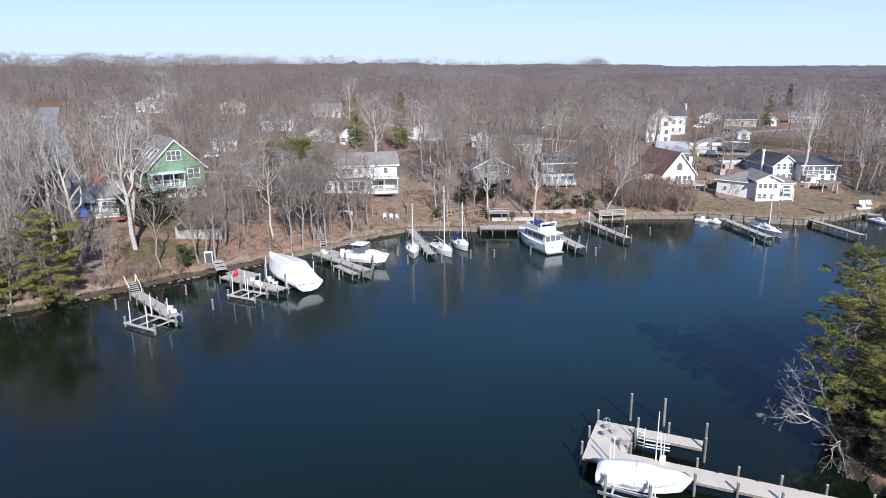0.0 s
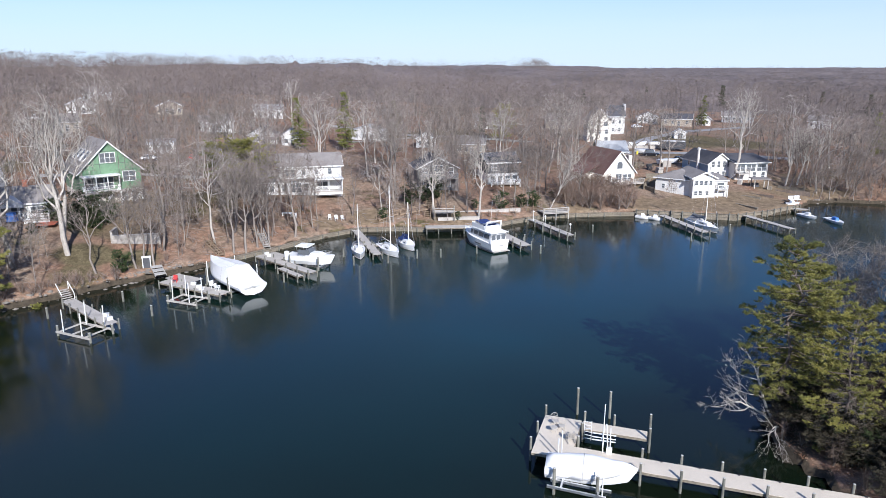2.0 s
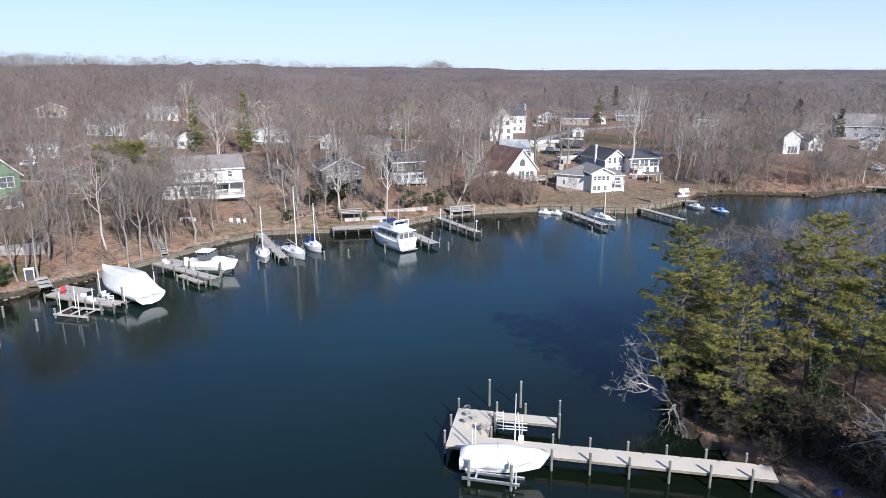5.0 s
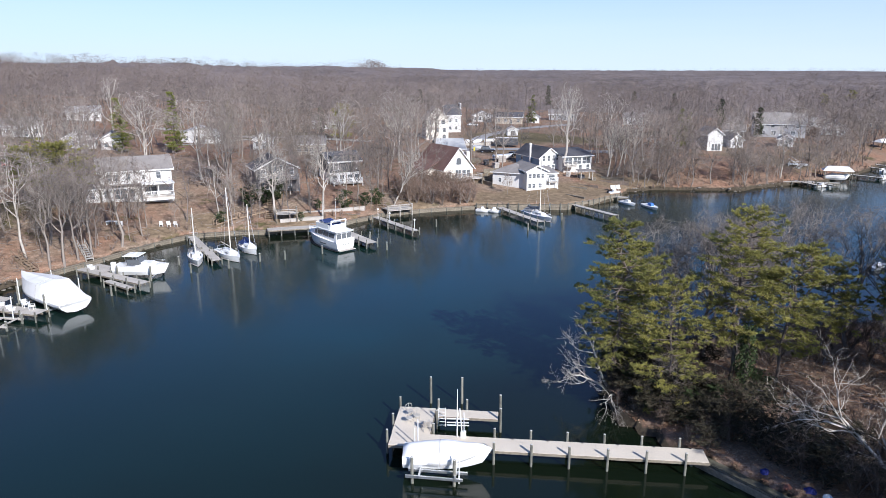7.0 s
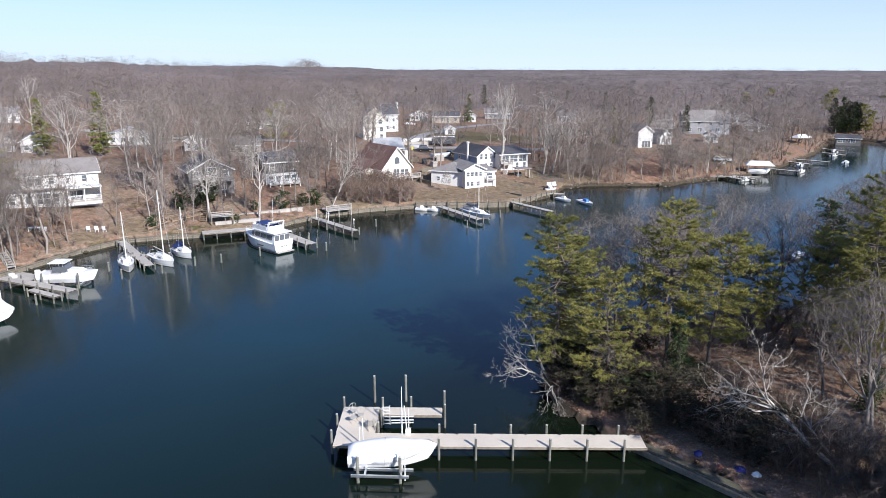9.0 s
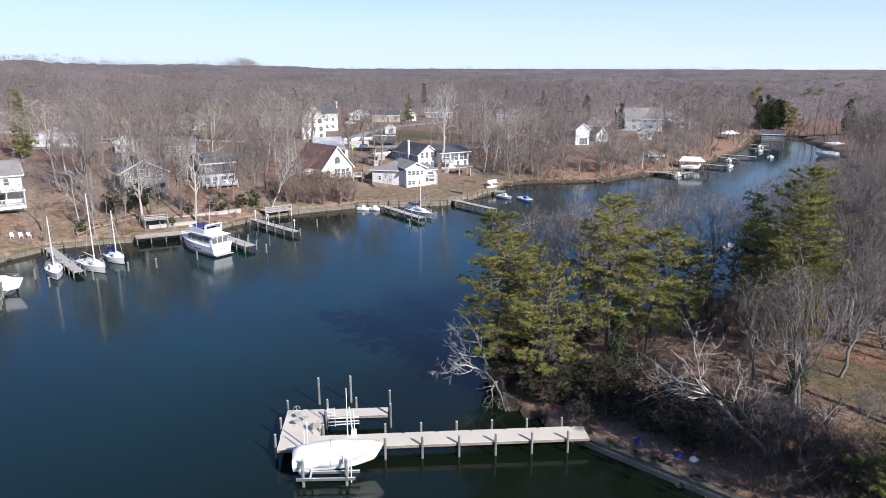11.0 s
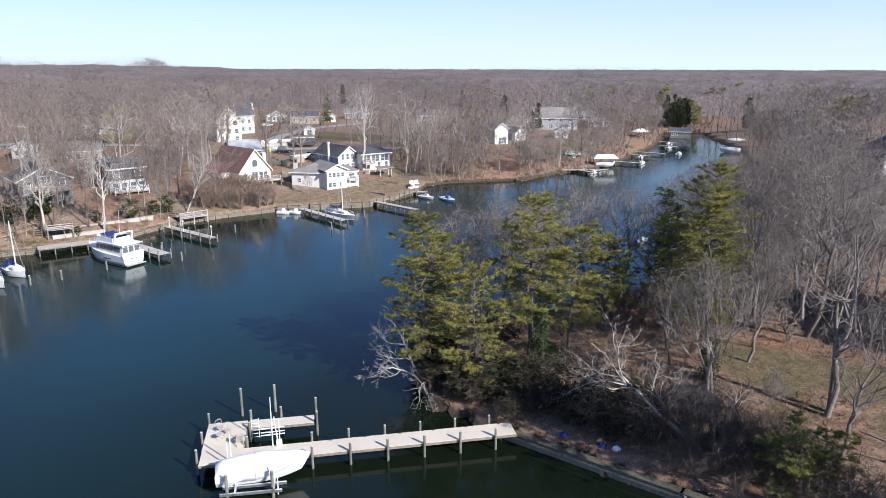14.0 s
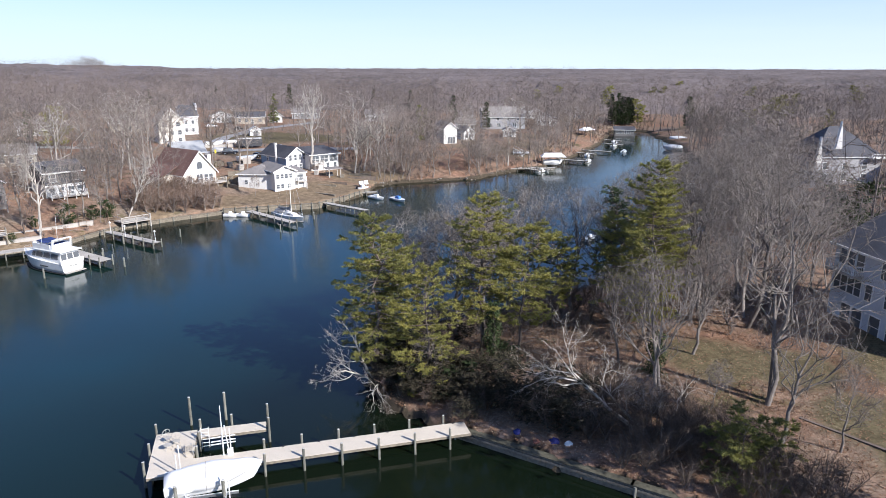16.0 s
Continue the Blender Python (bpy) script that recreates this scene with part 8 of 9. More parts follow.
def plant_placed():
    for x, y, h, seed, pale, lean in BANK_TREES:
        stand("bare_tree", "pale-barked leafless tree on the bank" if pale else "grey leafless tree on the bank", tree_meshes(seed, h, 3 if h > 10 and y < 205 else 2, PALE_BARK if pale else BARK, lean=lean, spread=0.21 if pale and h > 19 else 0.27, base=0.3, crook=0.07, few=0.4 if pale else 0.7, r=h * (0.017 if pale else 0.0125)), x, y, 0, 1.0, "bare trees on the banks")
    for x, y, h, seed, lean in POINT_TREES:
        spread = 0.40 if seed in (404, 405, 406, 407) else 0.36 if h < 9 else 0.31
        stand("bare_tree", "leafless tree with spreading twigs on the wooded point", tree_meshes(seed, h, 3, MID_BARK, POINT_TWIG, lean=lean, spread=spread, base=0.25, crook=0.18 if h > 20 else 0.13, few=1.3 if y > 64 else 0.8 if h > 15 else 0.5, r=h * (0.0125 if h > 20 else 0.0145)), x, y, 0, 1.0, "bare trees on the point")
    for x, y, h, spread, first, seed in PINES:
        stand("pine_tree", "yellow-green pine with layered boughs on the wooded point", plume_pine(seed, h, spread * 1.02, first, PLUME), x, y, 0, 1.0, "pines on the point")
    stand("holly_tree", "dark glossy evergreen tree on the wooded point", pine(520, 16, 2.6, 0.15, DARK_NEEDLE, 24, 26, 0.3, 0.3, 0.05), 46.7, 71.0, 0, 1.0, "pines on the point")
    stand("young_pine", "young yellow-green pine beside the lawn", plume_pine(521, 6.2, 3.3, 0.04, PLUME, 1.4), 35.4, 35.1, 0, 1.0, "young pines")
    stand("young_pine", "young yellow-green pine beside the lawn", plume_pine(522, 4.2, 2.8, 0.04, PLUME, 1.4), 38.2, 34.9, 0, 1.0, "young pines")
    # pale dead trees leaning out
    for x, y, L, seed, lean, lift, kids in ((14.6, 60.8, 8.6, 530, (-1.5, 0.2), 0.06, (6, 4, 3)), (14.2, 60.9, 10.5, 531, (-0.6, 0.1), 0.05, (6, 4, 3)), (14.6, 60.4, 6.5, 534, (-2.0, -1.2), -0.08, (5, 4, 3)), (33.0, 43.4, 13.5, 532, (-1.6, 0.9), 0.02, (9, 5, 4)), (33.3, 43.2, 9.5, 535, (-0.9, 1.6), 0.02, (7, 5, 3)), (33.6, 43.0, 7.5, 536, (1.2, 0.2), -0.02, (6, 4, 3))):
        stand("dead_tree", "pale dead tree leaning out over the water" if x < 20 else "pale leaning dead tree with crooked limbs", crooked_tree(seed, L, lean, lift, 0.26, kids), x, y, 0, 1.0, "leaning dead trees")
    # old trunk wrapped in ivy below the pines
    for x, y, tall, seed in ((25.9, 59.9, 6.5, 550), (39.9, 51.9, 4.0, 551)):
        w = Wood(seed)
        w.rod(np.array([(0, 0, -0.3), (0.1, 0, tall * 0.5), (0.05, 0.1, tall)]), np.array([0.32, 0.26, 0.16]), 7)
        m = int(420 * tall)
        a, z = w.r.uniform(0, 6.28, m), tall * w.r.uniform(0, 1.08, m)
        r = (0.45 + 0.75 * np.sin(z * 1.3 + 2 * np.sin(a)) ** 2) * w.r.uniform(0.5, 1.0, m) * np.interp(z, (0, tall), (1.15, 0.7))
        c = np.stack([np.cos(a) * r, np.sin(a) * r, z], 1)
        way = w.r.normal(size=(m, 3)) + np.stack([np.cos(a), np.sin(a), -0.3 + 0 * a], 1)
        way /= np.linalg.norm(way, axis=1, keepdims=True)
        w.blades(c, c + way * 0.22, 0.07)
        stand("ivy_clad_trunk", "old tree trunk wrapped in dark ivy", (mesh_of("trunk", w.arrays(0), DARK_BARK), mesh_of("ivy", w.arrays(1), DARK_NEEDLE)), x, y, 0, 1.0, "ivy-clad trunks")
    # evergreens of the far banks
    spruce = pine(540, 17, 4.6, 0.06, GREEN_NEEDLE, 16, 30, 0.2, 0.55, 0.09, (0.9, 0.93), 0.3)
    for x, y, s in ((-101.7, 197.7, 0.95), (-87.7, 202.2, 1.08), (-88.0, 250, 0.8), (72, 236, 0.8), (77, 243, 0.7), (30, 330, 0.8)):
        stand("spruce_tree", "dark green spruce among leafless trees", spruce, x, y, x, s, "spruces")
    small = pine(544, 17, 4.0, 0.1, DARK_NEEDLE, 6, 20, 0.3, 1.1, 0.2, (1.1, 0.9), 0.2)
    olive = pine(545, 16, 5.0, 0.14, NEEDLE, 6, 16, 0.3, 1.2, 0.2)
    rng = random.Random(12)
    for i in range(34):
        a, r = rng.uniform(-0.55, 0.85), rng.uniform(270, 560)
        if i % 3:
            a = rng.uniform(0.45, 0.88)
        if r * math.sin(a) < -90:
            continue
        if shore_distance(np.array([r * math.sin(a)]), np.array([r * math.cos(a)]))[0][0] < 6:
            continue
        stand("far_pine", "dark pine standing among distant leafless woods", small if i % 3 == 0 else olive, r * math.sin(a), r * math.cos(a), i * 50, rng.uniform(0.62, 0.92), "distant evergreens")
    rng = random.Random(6)
    for i in range(20):
        a, r = rng.uniform(0.565, 0.605), rng.uniform(368, 392)
        if shore_distance(np.array([r * math.sin(a)]), np.array([r * math.cos(a)]))[0][0] < 3:
            continue
        stand("spruce_tree", "dark green pine behind the creek", small, r * math.sin(a), r * math.cos(a), i * 50, rng.uniform(0.55, 0.85), "spruces")
    bush = pine(541, 8.5, 3.6, 0.06, NEEDLE, 24, 18, 0.25, 0.5, 0.05)
    for x, y, s, lab in ((-78.5, 71.0, 0.4, "round yellow-green shrub at the bank"), (-63.8, 97.5, 0.35, "round yellow-green shrub at the bank"), (-46, 250, 1.5, "yellow-green pine among leafless trees")):
        stand("evergreen_tree", lab, bush, x, y, x * 9, s, "evergreens")
    umbrella = plume_pine(546, 13, 5.6, 0.45, PLUME, 1.3, 0.75)
    for x, y, s in ((-74.6, 121.6, 1.05), (-79.0, 120.0, 0.95)):
        stand("pine_tree", "yellow-green pine with a flat crown beside the white house", umbrella, x, y, x * 9, s, "evergreens")
    cone = plume_pine(543, 10.5, 4.3, 0.03, PLUME, 2.3, 0.34)
    for x, y, s in ((-83.6, 66.6, 1.2), (-87.5, 61.0, 0.75), (-92.0, 64.0, 0.9)):
        stand("evergreen_tree", "dark green cone-shaped evergreen at the water's edge", cone, x, y, x * 9, s, "evergreens")
    dark = pine(542, 5, 2.3, 0.03, DARK_NEEDLE, 13, 16, 0.3, 0.36, 0.06)
    # the last six are added to darken the ground below the pines
    for x, y, s in ((-75.6, 84.6, 0.72), (-92.8, 98.0, 0.95), (-90.5, 99.5, 1.1), (-97.6, 95.0, 0.8), (-96.2, 88.9, 0.4), (-20.6, 149.6, 0.7), (-22.8, 147.4, 0.6), (-41.5, 143.0, 0.9), (-43.2, 141.0, 0.7), (-32.0, 141.6, 0.4), (-48.5, 129.5, 0.5), (-33.8, 133.4, 0.35), (101, 82.5, 2.0), (-92.5, 94.6, 1.3), (-90.2, 96.4, 1.1), (-106.0, 85.0, 1.5), (-109.5, 88.5, 1.8), (-103.0, 80.5, 1.3), (-96.0, 78.0, 1.0), (-26.6, 144.2, 0.8), (-45.8, 139.0, 0.9), (15.4, 59.6, 0.6), (17.2, 57.0, 0.65), (19.4, 55.4, 0.6), (21.6, 56.0, 0.6), (18.8, 59.6, 0.7), (27.2, 59.6, 0.5)):
        stand("evergreen_shrub", "dark green evergreen shrub on the slope" if x < 0 else "dark evergreen shrub below the pines", dark, x, y, x * 31, s, "evergreen shrubs")


def plant_thicket():
    rng = np.random.default_rng(21)
    kinds = [shrub(230 + i, 3.4, 420, 0.012) for i in range(6)]
    x, y = rng.uniform(12, 62, 4200), rng.uniform(30, 80, 4200)
    d, _ = shore_distance(x, y)
    wall = (y < 51) & (d < np.where(y < 41, 1.2, 3.6))
    dense = np.where((x > 41) & (y < 62), 0.0, 1.0) * np.where(((y > 53) & (x > 23)) | (x + y > 86), 0.16, np.where(x < 21, 0.4, np.where((x < 33) | (d < 6), 0.9, 0.22)))
    glade = (((x - 34) / 11) ** 2 + ((y - 61) / 6) ** 2) < 1
    ok = (d > 0.5) & ~wall & ~(glade & (rng.uniform(size=len(x)) < 0.75)) & (mask(LAWNS, x, y) < 0.5) & (rng.uniform(size=len(x)) < dense)
    x, y = x[ok], y[ok]
    keep = spaced(x, y, 1.35)
    x, y = x[keep], y[keep]
    edge = np.exp(-((x - 33) ** 2 + (y - 45) ** 2) / 55)
    tall = [(29.5 + rng.uniform(0, 6.5), 34 + rng.uniform(0, 7.5)) for _ in range(26)]
    tall = [(a, b, z_at(a, b), rng.uniform(0.8, 1.35)) for a, b in tall if 4.2 < shore_distance(np.array([a]), np.array([b]))[0][0] < 9]
    places = tall + list(zip(x, y, height(x, y), rng.uniform(0.35, 0.95, len(x)) + 0.2 * edge + 0.35 * ((y < 50) & (d[ok][keep] < 9.5))))
    for k, name, m in ((0, "thicket_stems", DARK_BARK), (1, "thicket_twigs", THICKET)):
        me = mesh_of(name, scatter([q[k] for q in kinds], places, np.random.default_rng(4)), m)
        tagged(new(name, me), "dense tangled undergrowth of bare twigs on the point", "undergrowth", kind="stuff")


def plant_dry_stalks():
    """Low dry stalks and seedlings over the leaf-strewn ground of the point."""
    rng = np.random.default_rng(71)
    kinds = [shrub(300 + i, 1.0, 60, 0.010) for i in range(5)]
    x, y = rng.uniform(20, 66, 5200), rng.uniform(40, 80, 5200)
    d, _ = shore_distance(x, y)
    ok = (d > 5) & (mask(LAWNS, x, y) < 0.42) & (np.hypot(x - 75, y - 52) > 13)
    x, y = x[ok], y[ok]
    keep = spaced(x, y, 1.15)[:760]
    x, y = x[keep], y[keep]
    places = list(zip(x, y, height(x, y), rng.uniform(0.4, 1.2, len(x))))
    for k, name, m in ((0, "dry_stems", BRUSH), (1, "dry_stalks", BRUSH)):
        me = mesh_of(name, scatter([q[k] for q in kinds], places, np.random.default_rng(4)), m)
        tagged(new(name, me), "low dry brown stalks on leaf-strewn ground", "undergrowth", kind="stuff")


def strew_leaves():
    """Fallen leaves, each a bent pair of triangles, over the near point and its lawn."""
    rng = np.random.default_rng(77)
    for name, n, size, m in (("leaf_litter", 34000, 0.085, LEAF), ("pale_leaf_litter", 9000, 0.06, PALE_LEAF)):
        x, y = rng.uniform(14, 64, n * 3), rng.uniform(26, 70, n * 3)
        d, _ = shore_distance(x, y)
        clump = np.sin(x * 1.1 + 2 * np.sin(y * 0.7)) * np.sin(y * 1.3 + 1.5 * np.sin(x * 0.5))
        ok = (d > 0.7) & (rng.uniform(size=len(x)) < np.where(mask(LAWNS, x, y) > 0.5, 0.22, 0.75 + 0.4 * clump))
        x, y = x[ok][:n], y[ok][:n]
        z = height(x, y) + 0.03
        a, s = rng.uniform(0, 6.28, len(x)), size * rng.uniform(0.6, 1.5, len(x))
        u = np.stack([np.cos(a), np.sin(a), rng.normal(size=len(x)) * 0.25], -1) * s[:, None]
        w = np.stack([-np.sin(a), np.cos(a), rng.normal(size=len(x)) * 0.25], -1) * s[:, None] * 0.6
        p = np.stack([x, y, z], -1)
        up = np.array([0, 0, 1.0]) * (s * rng.uniform(0.1, 0.6, len(x)))[:, None]
        v = np.stack([p - u, p - w + up, p + u, p + w + up], 1).reshape(-1, 3)
        i = np.arange(len(x))[:, None] * 4
        f = np.concatenate([i + [0, 1, 2], i + [0, 2, 3]])
        tagged(new(name, mesh_of(name, (v, f), m)), "fallen brown leaves strewn over the ground", "leaves", kind="stuff")


def strew_fallen_wood():
    """Dead branches and short logs lying on the slopes and under the trees of the point."""
    rng = np.random.default_rng(63)
    w = Wood(64)
    x, y = np.r_[rng.uniform(-100, -5, 5200), rng.uniform(20, 60, 900)], np.r_[rng.uniform(64, 172, 5200), rng.uniform(36, 74, 900)]
    d, _ = shore_distance(x, y)
    ok = (d > 1.5) & (d < 32) & open_ground(x, y, 1.5) & (mask(LAWNS, x, y) < 0.3) & ((x < 0) | ((d > 8) & (y > 52)))
    x, y = x[ok], y[ok]
    keep = spaced(x, y, 1.5)[:1150]
    for a, b in zip(x[keep], y[keep]):
        n, r = rng.uniform(0.8, 3.6), rng.uniform(0.02, 0.07)
        t = rng.uniform(0, 6.28)
        c, e = (a + math.cos(t) * n, b + math.sin(t) * n), rng.uniform(-0.1, 0.1, 2) * n
        m = ((a + c[0]) / 2 + e[0], (b + c[1]) / 2 + e[1])
        path = np.array([(p[0], p[1], z_at(*p) + 0.03 + k) for p, k in (((a, b), 0.0), (m, 0.08), (c, rng.uniform(0, 0.5)))])
        w.rod(path, r * np.array([1.0, 0.8, 0.4]), 4)
        if n > 1.6:
            q = path[1] + rng.normal(size=3) * [0.5, 0.5, 0.15] * n * 0.6
            q[2] = max(q[2], path[1][2] + 0.05)
            w.rod(np.array([path[1], q]), np.array([r * 0.6, r * 0.2]), 3)
    tagged(new("fallen_branches", mesh_of("fallen_branches", w.arrays(0), BARK)), "grey fallen branches lying among brown leaves", "branches", kind="stuff")


FAR_FRONTS = [(82, 231, 6), (93, 239, 5), (126, 278, 12), (100, 209, 5), (104, 217, 5), (84, 222, 4), (112, 244, 4)]
FAR_FRONTS += [(x * k, y * k, 5.0) for x, y in ((82.2, 231), (93, 240), (124, 278), (112, 246)) for k in (0.975, 0.945, 0.915, 0.885, 0.855)]
FAR_FRONTS += [(x * k, y * k, 5.5) for x, y in ((118, 278), (131, 277), (82.2, 231), (157, 265)) for k in (0.98, 0.95, 0.92, 0.89, 0.86, 0.83, 0.80, 0.77, 0.74)]
FAR_FRONTS += [(86, 214, 6), (97, 214, 8), (109, 225, 8), (121, 250, 9), (115, 236, 7)]


def plant_understory():
    """Vine bushes coloured dark for the shade under the point's pines, thin saplings on the left bank, a mound of brush
    beside the cream house.
    """
    rng = np.random.default_rng(31)
    low = [pine(560 + i, 2.6, 1.5, 0.03, SHADE_VINE, 11, 9, 0.3, 0.26, 0.026) for i in range(3)]
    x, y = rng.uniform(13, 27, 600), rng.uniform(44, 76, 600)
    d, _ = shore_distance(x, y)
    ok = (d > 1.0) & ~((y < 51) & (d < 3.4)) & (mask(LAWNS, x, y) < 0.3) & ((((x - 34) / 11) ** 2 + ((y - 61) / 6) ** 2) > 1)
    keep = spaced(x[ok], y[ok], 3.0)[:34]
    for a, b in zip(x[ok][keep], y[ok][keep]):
        stand("vine_bush", "low vine-tangled bush, darkened for the shade below the pines", low[rng.integers(3)], a, b, rng.uniform(0, 360), rng.uniform(0.5, 1.25), "vine bushes", "bush")
    # more of the dark bushes, filling in for shade along bulkhead and bank
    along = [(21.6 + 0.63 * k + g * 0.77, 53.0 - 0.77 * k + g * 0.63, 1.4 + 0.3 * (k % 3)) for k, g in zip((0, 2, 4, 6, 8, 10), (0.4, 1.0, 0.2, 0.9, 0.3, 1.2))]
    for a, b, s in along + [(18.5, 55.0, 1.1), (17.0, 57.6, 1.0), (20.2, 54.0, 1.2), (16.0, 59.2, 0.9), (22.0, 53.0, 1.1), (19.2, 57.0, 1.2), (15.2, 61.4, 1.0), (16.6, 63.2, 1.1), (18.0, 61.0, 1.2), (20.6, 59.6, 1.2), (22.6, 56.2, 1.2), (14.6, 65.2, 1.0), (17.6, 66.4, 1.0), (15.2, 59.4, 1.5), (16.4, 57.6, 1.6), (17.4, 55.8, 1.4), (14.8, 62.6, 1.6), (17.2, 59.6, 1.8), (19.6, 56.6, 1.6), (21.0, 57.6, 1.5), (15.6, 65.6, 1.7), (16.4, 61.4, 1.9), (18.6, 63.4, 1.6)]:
        stand("vine_bush", "vine-tangled bush beside the old bulkhead, darkened to deepen shade", low[rng.integers(3)], a, b, rng.uniform(0, 360), s, "vine bushes", "bush")
    # two unseen pines, added so that their shadows fall on landing and bank
    stand("pine_tree", "tall yellow-green pine out of view, added to shade the bank", plume_pine(571, 23, 4.2, 0.58, PLUME, 0.5), 40.9, 24.6, 0, 1.0, "pines on the near shore")
    stand("pine_tree", "tall yellow-green pine out of view, added to shade the bank", plume_pine(572, 24, 4.6, 0.4, PLUME, 0.4), 50.0, 17.5, 0, 1.0, "pines on the near shore")
    thin = [tree_meshes(80 + i, 12, 2, BARK, r=0.09, spread=0.2, base=0.25, few=0.5) for i in range(5)]
    x, y = rng.uniform(-100, -14, 4000), rng.uniform(64, 172, 4000)
    d, _ = shore_distance(x, y)
    ok = (d > 1.2) & (d < 34) & open_ground(x, y, 1.2) & (mask(YARDS, x, y) < 0.4)
    keep = spaced(x[ok], y[ok], 3.4)[:64]
    for a, b in zip(x[ok][keep], y[ok][keep]):
        stand("sapling", "thin leafless sapling on the bank", thin[rng.integers(5)], a, b, rng.uniform(0, 360), rng.uniform(0.45, 1.15), "saplings on the bank")
    # small trees hanging over the far shore
    shore_kinds = [tree_meshes(90 + i, 11, 2, BARK, spread=0.36, base=0.2, crook=0.12, lean=(0.0, -0.12)) for i in range(4)]
    for a, b, count in ((19, 20, 5), (20, 21, 6), (21, 22, 7), (22, 23, 4), (23, 24, 4), (24, 25, 6), (25, 26, 5)):
        for k in range(count):
            u, off = (k + rng.uniform(0.1, 0.9)) / count, rng.uniform(0.8, 5.0)
            (ax, ay), (bx, by) = SHORE[a], SHORE[b]
            n = math.hypot(bx - ax, by - ay)
            px, py = ax + (bx - ax) * u - (by - ay) / n * off, ay + (by - ay) * u + (bx - ax) / n * off
            if any(math.dist((px, py), f[:2]) < f[2] for f in FAR_FRONTS):
                continue
            stand("small_tree", "small leafless tree hanging over the far shore", shore_kinds[rng.integers(4)], px, py, rng.uniform(-40, 40), rng.uniform(0.65, 1.25), "trees on the far shore")
    # spreading trees on the rising ground of the far bank
    bank_kinds = [tree_meshes(100 + i, 15, 2, BARK, spread=0.40 + 0.03 * i, base=0.22, crook=0.10) for i in range(5)]
    x, y = rng.uniform(38, 180, 3000), rng.uniform(184, 310, 3000)
    d, _ = shore_distance(x, y)
    ok = (d > 2.0) & (d < 52) & (mask(YARDS, x, y) < 0.5)
    for cx, cy, r in FAR_FRONTS:
        ok &= np.hypot(x - cx, y - cy) > r
    keep = spaced(x[ok], y[ok], 7.0)[:95]
    for a, b in zip(x[ok][keep], y[ok][keep]):
        stand("bare_tree", "leafless spreading tree on the far bank", bank_kinds[rng.integers(5)], a, b, rng.uniform(0, 360), rng.uniform(0.65, 1.15), "trees on the far bank")
    kinds = [shrub(260 + i, 3.2, 240, 0.02) for i in range(4)]
    x, y = rng.uniform(-16, 1.5, 400), rng.uniform(152, 168, 400)
    d, _ = shore_distance(x, y)
    ok = (d > 0.8) & (y < 168 - 0.4 * np.abs(x + 8)) & (np.hypot(x + 15.5, y - 148) > 4)
    x, y = x[ok], y[ok]
    keep = spaced(x, y, 1.6)
    places = [(a, b, z_at(a, b), rng.uniform(1.0, 2.0)) for a, b in zip(x[keep], y[keep])]
    for k, name, m in ((0, "mound_stems", BARK), (1, "mound_twigs", BRUSH)):
        me = mesh_of(name, scatter([q[k] for q in kinds], places, np.random.default_rng(4)), m)
        tagged(new(name, me), "tall mound of brown vines and brush by the water", "brush", kind="stuff")


def plant_far_brush():
    rng = np.random.default_rng(41)
    kinds = [shrub(280 + i, 2.4, 70, 0.042) for i in range(5)]
    x, y = rng.uniform(40, 240, 24000), rng.uniform(178, 345, 24000)
    d, _ = shore_distance(x, y)
    far_open = np.ones(len(x), bool)
    for cx, cy, r in FAR_FRONTS:
        far_open &= np.hypot(x - cx, y - cy) > r
    ok = (d > 0.3) & (d < 60) & (y > x * 1.2 + 40) & far_open & (mask(YARDS, x, y) < 0.5) & (rng.uniform(size=len(x)) < np.where(d < 22, 1, 0.7))
    x, y = x[ok], y[ok]
    keep = spaced(x, y, 2.0)
    x, y = x[keep], y[keep]
    places = list(zip(x, y, height(x, y), rng.uniform(0.35, 0.95, len(x))))
    for k, name, m in ((0, "far_brush_stems", WOODS_BARK), (1, "far_brush_twigs", BRUSH)):
        me = mesh_of(name, scatter([q[k] for q in kinds], places, np.random.default_rng(4)), m)
        tagged(new(name, me), "brown leafless brush covering the far bank", "brush", kind="stuff")


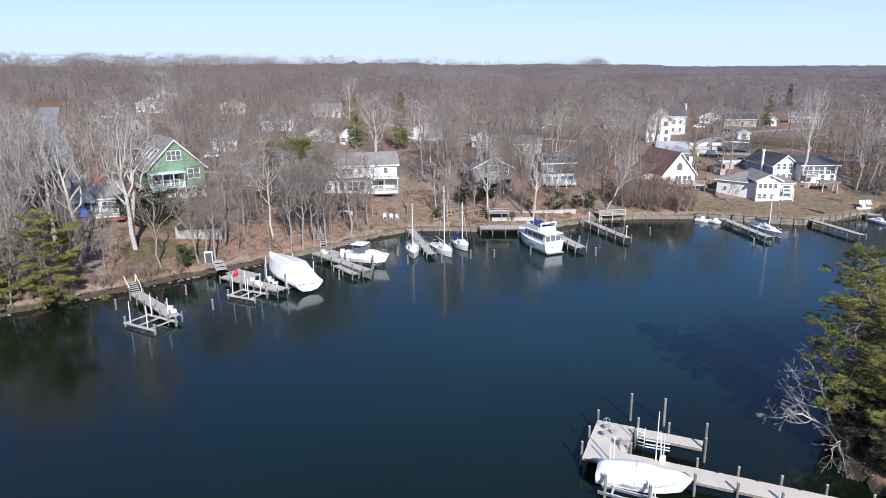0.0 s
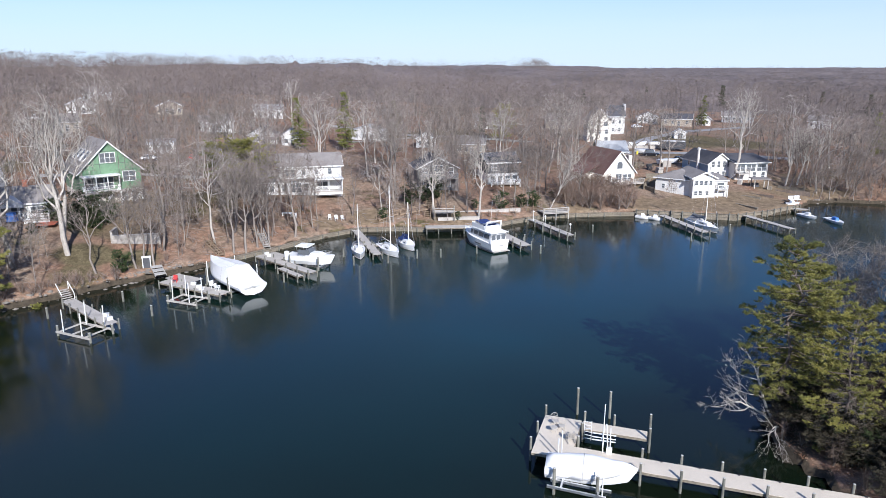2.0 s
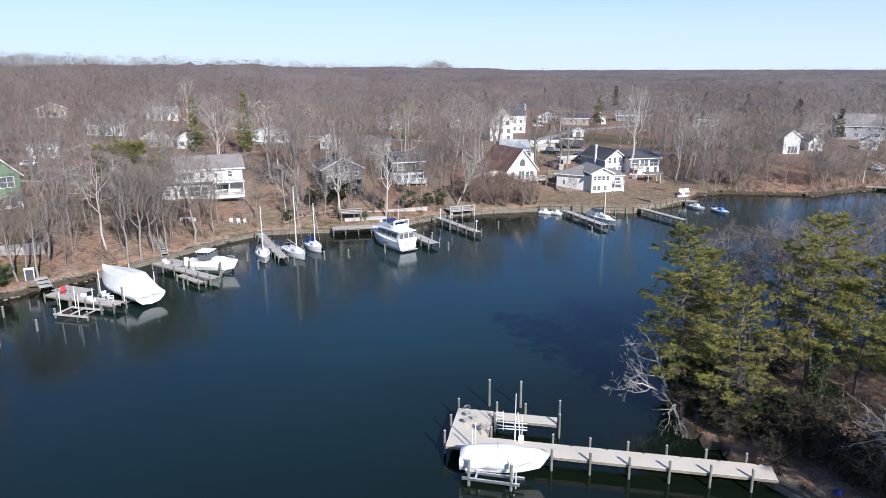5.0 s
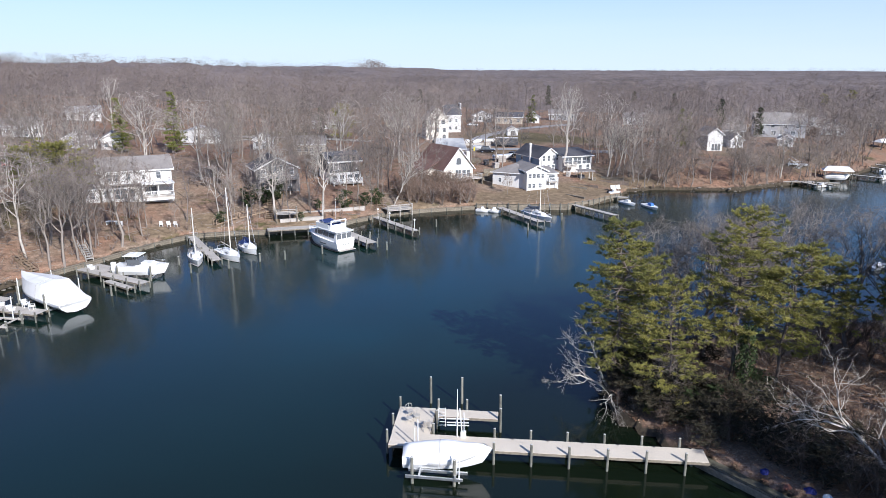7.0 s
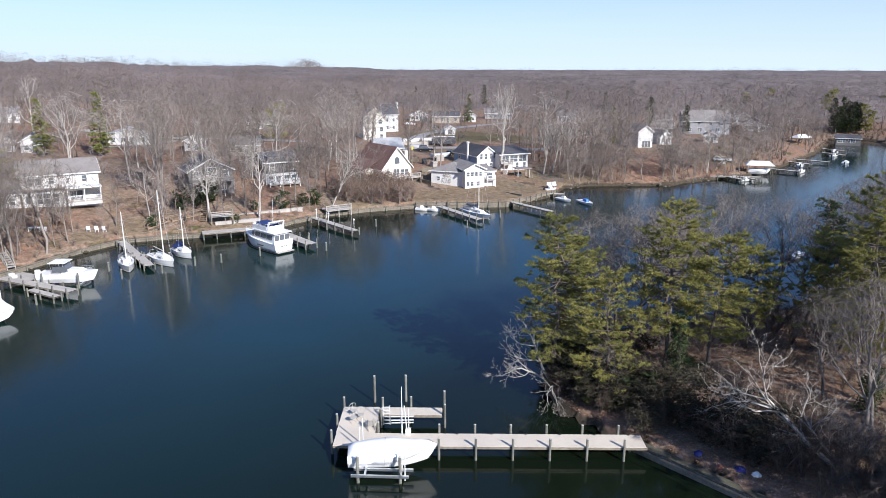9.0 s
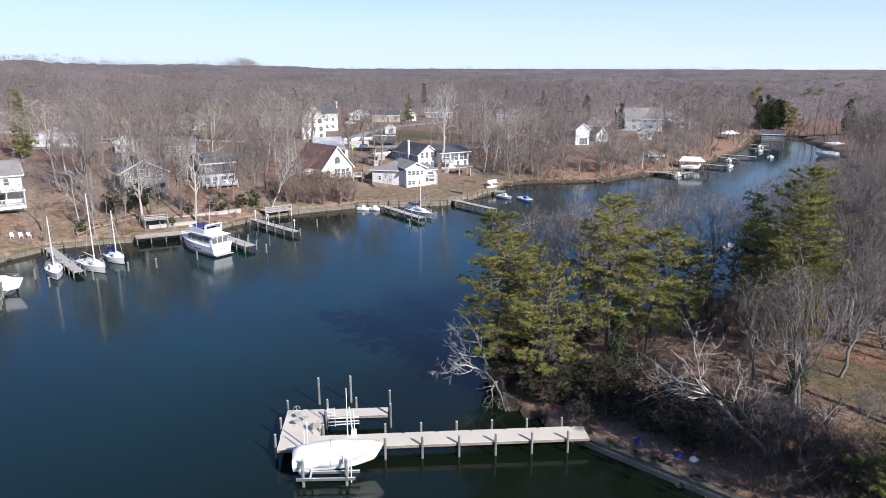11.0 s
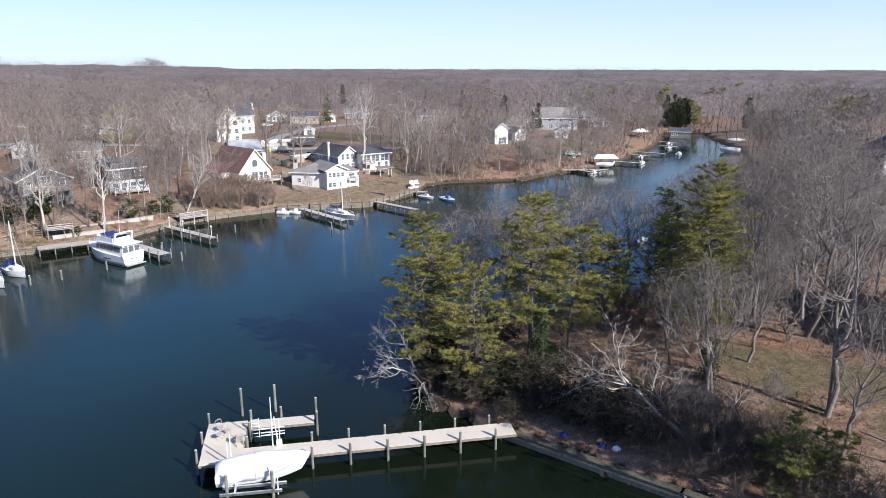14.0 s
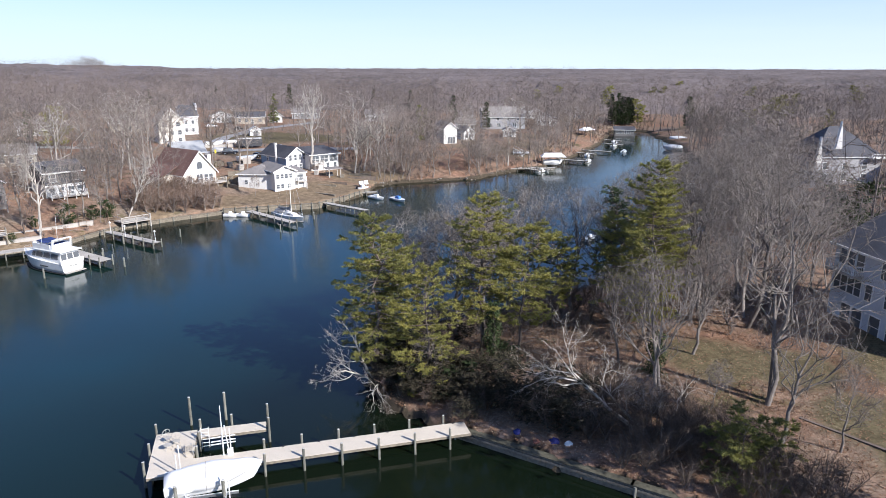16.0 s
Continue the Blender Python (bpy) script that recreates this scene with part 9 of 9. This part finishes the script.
def plant_right_shore():
    """Tangled brush and small trees behind the lawn of the near shore."""
    rng = np.random.default_rng(52)
    kinds = [shrub(290 + i, 2.6, 110, 0.024) for i in range(5)]
    x, y = rng.uniform(44, 165, 5200), rng.uniform(56, 165, 5200)
    d, _ = shore_distance(x, y)
    ok = (d > 0.8) & (mask(LAWNS, x, y) < 0.35) & (np.hypot(x - 73, y - 52) > 12) & (np.hypot(x - 150, y - 128) > 15) & (y < 0.9 * x + 60)
    for cx, cy, r in GLIMPSES:
        ok &= np.hypot(x - cx, y - cy) > r
    x, y = x[ok], y[ok]
    keep = spaced(x, y, 2.7)
    x, y = x[keep], y[keep]
    places = list(zip(x, y, height(x, y), rng.uniform(0.6, 1.9, len(x))))
    for k, name, m in ((0, "right_brush_stems", MID_BARK), (1, "right_brush_twigs", TWIG)):
        me = mesh_of(name, scatter([q[k] for q in kinds], places, np.random.default_rng(4)), m)
        tagged(new(name, me), "grey-brown leafless brush behind the near lawn", "brush", kind="stuff")
    tall = [tree_meshes(105 + i, 18, 2, MID_BARK, spread=0.33 + 0.03 * i, base=0.22, crook=0.10) for i in range(4)]
    for (ax, ay), (bx, by), count in (((185, 240), (160, 195), 9), ((160, 195), (135, 150), 11), ((135, 150), (110, 120), 9), ((110, 120), (78, 98), 7)):
        n = math.dist((ax, ay), (bx, by))
        for k in range(count):
            u, off = (k + rng.uniform(0.1, 0.9)) / count, rng.uniform(2.0, 12.0)
            px, py = ax + (bx - ax) * u - (by - ay) / n * off, ay + (by - ay) * u + (bx - ax) / n * off
            if shore_distance(np.array([px]), np.array([py]))[0][0] > 1.5 and all(math.dist((px, py), q[:2]) > 4 for q in GLIMPSES):
                stand("bare_tree", "leafless tree leaning over the head of the creek", tall[rng.integers(4)], px, py, rng.uniform(0, 360), rng.uniform(0.7, 1.1), "trees along the creek")
    small = [tree_meshes(95 + i, 13, 2, MID_BARK, spread=0.34, base=0.22, crook=0.12) for i in range(4)]
    x, y = rng.uniform(52, 170, 900), rng.uniform(58, 160, 900)
    ok = open_ground(x, y, 2) & (mask(LAWNS, x, y) < 0.3)
    x, y = x[ok], y[ok]
    keep = spaced(x, y, 8.5)[:70]
    for a, b in zip(x[keep], y[keep]):
        if all(math.dist((a, b), (q[0], q[1])) > 4 for q in POINT_TREES):
            stand("small_tree", "leafless grey tree behind the near lawn", small[rng.integers(4)], a, b, rng.uniform(0, 360), rng.uniform(0.7, 1.35), "trees behind the lawn")


plant_placed()
plant_right_shore()
plant_far_brush()
plant_thicket()
plant_dry_stalks()
strew_fallen_wood()
strew_leaves()
plant_understory()
plant_woods()
plant_brush()
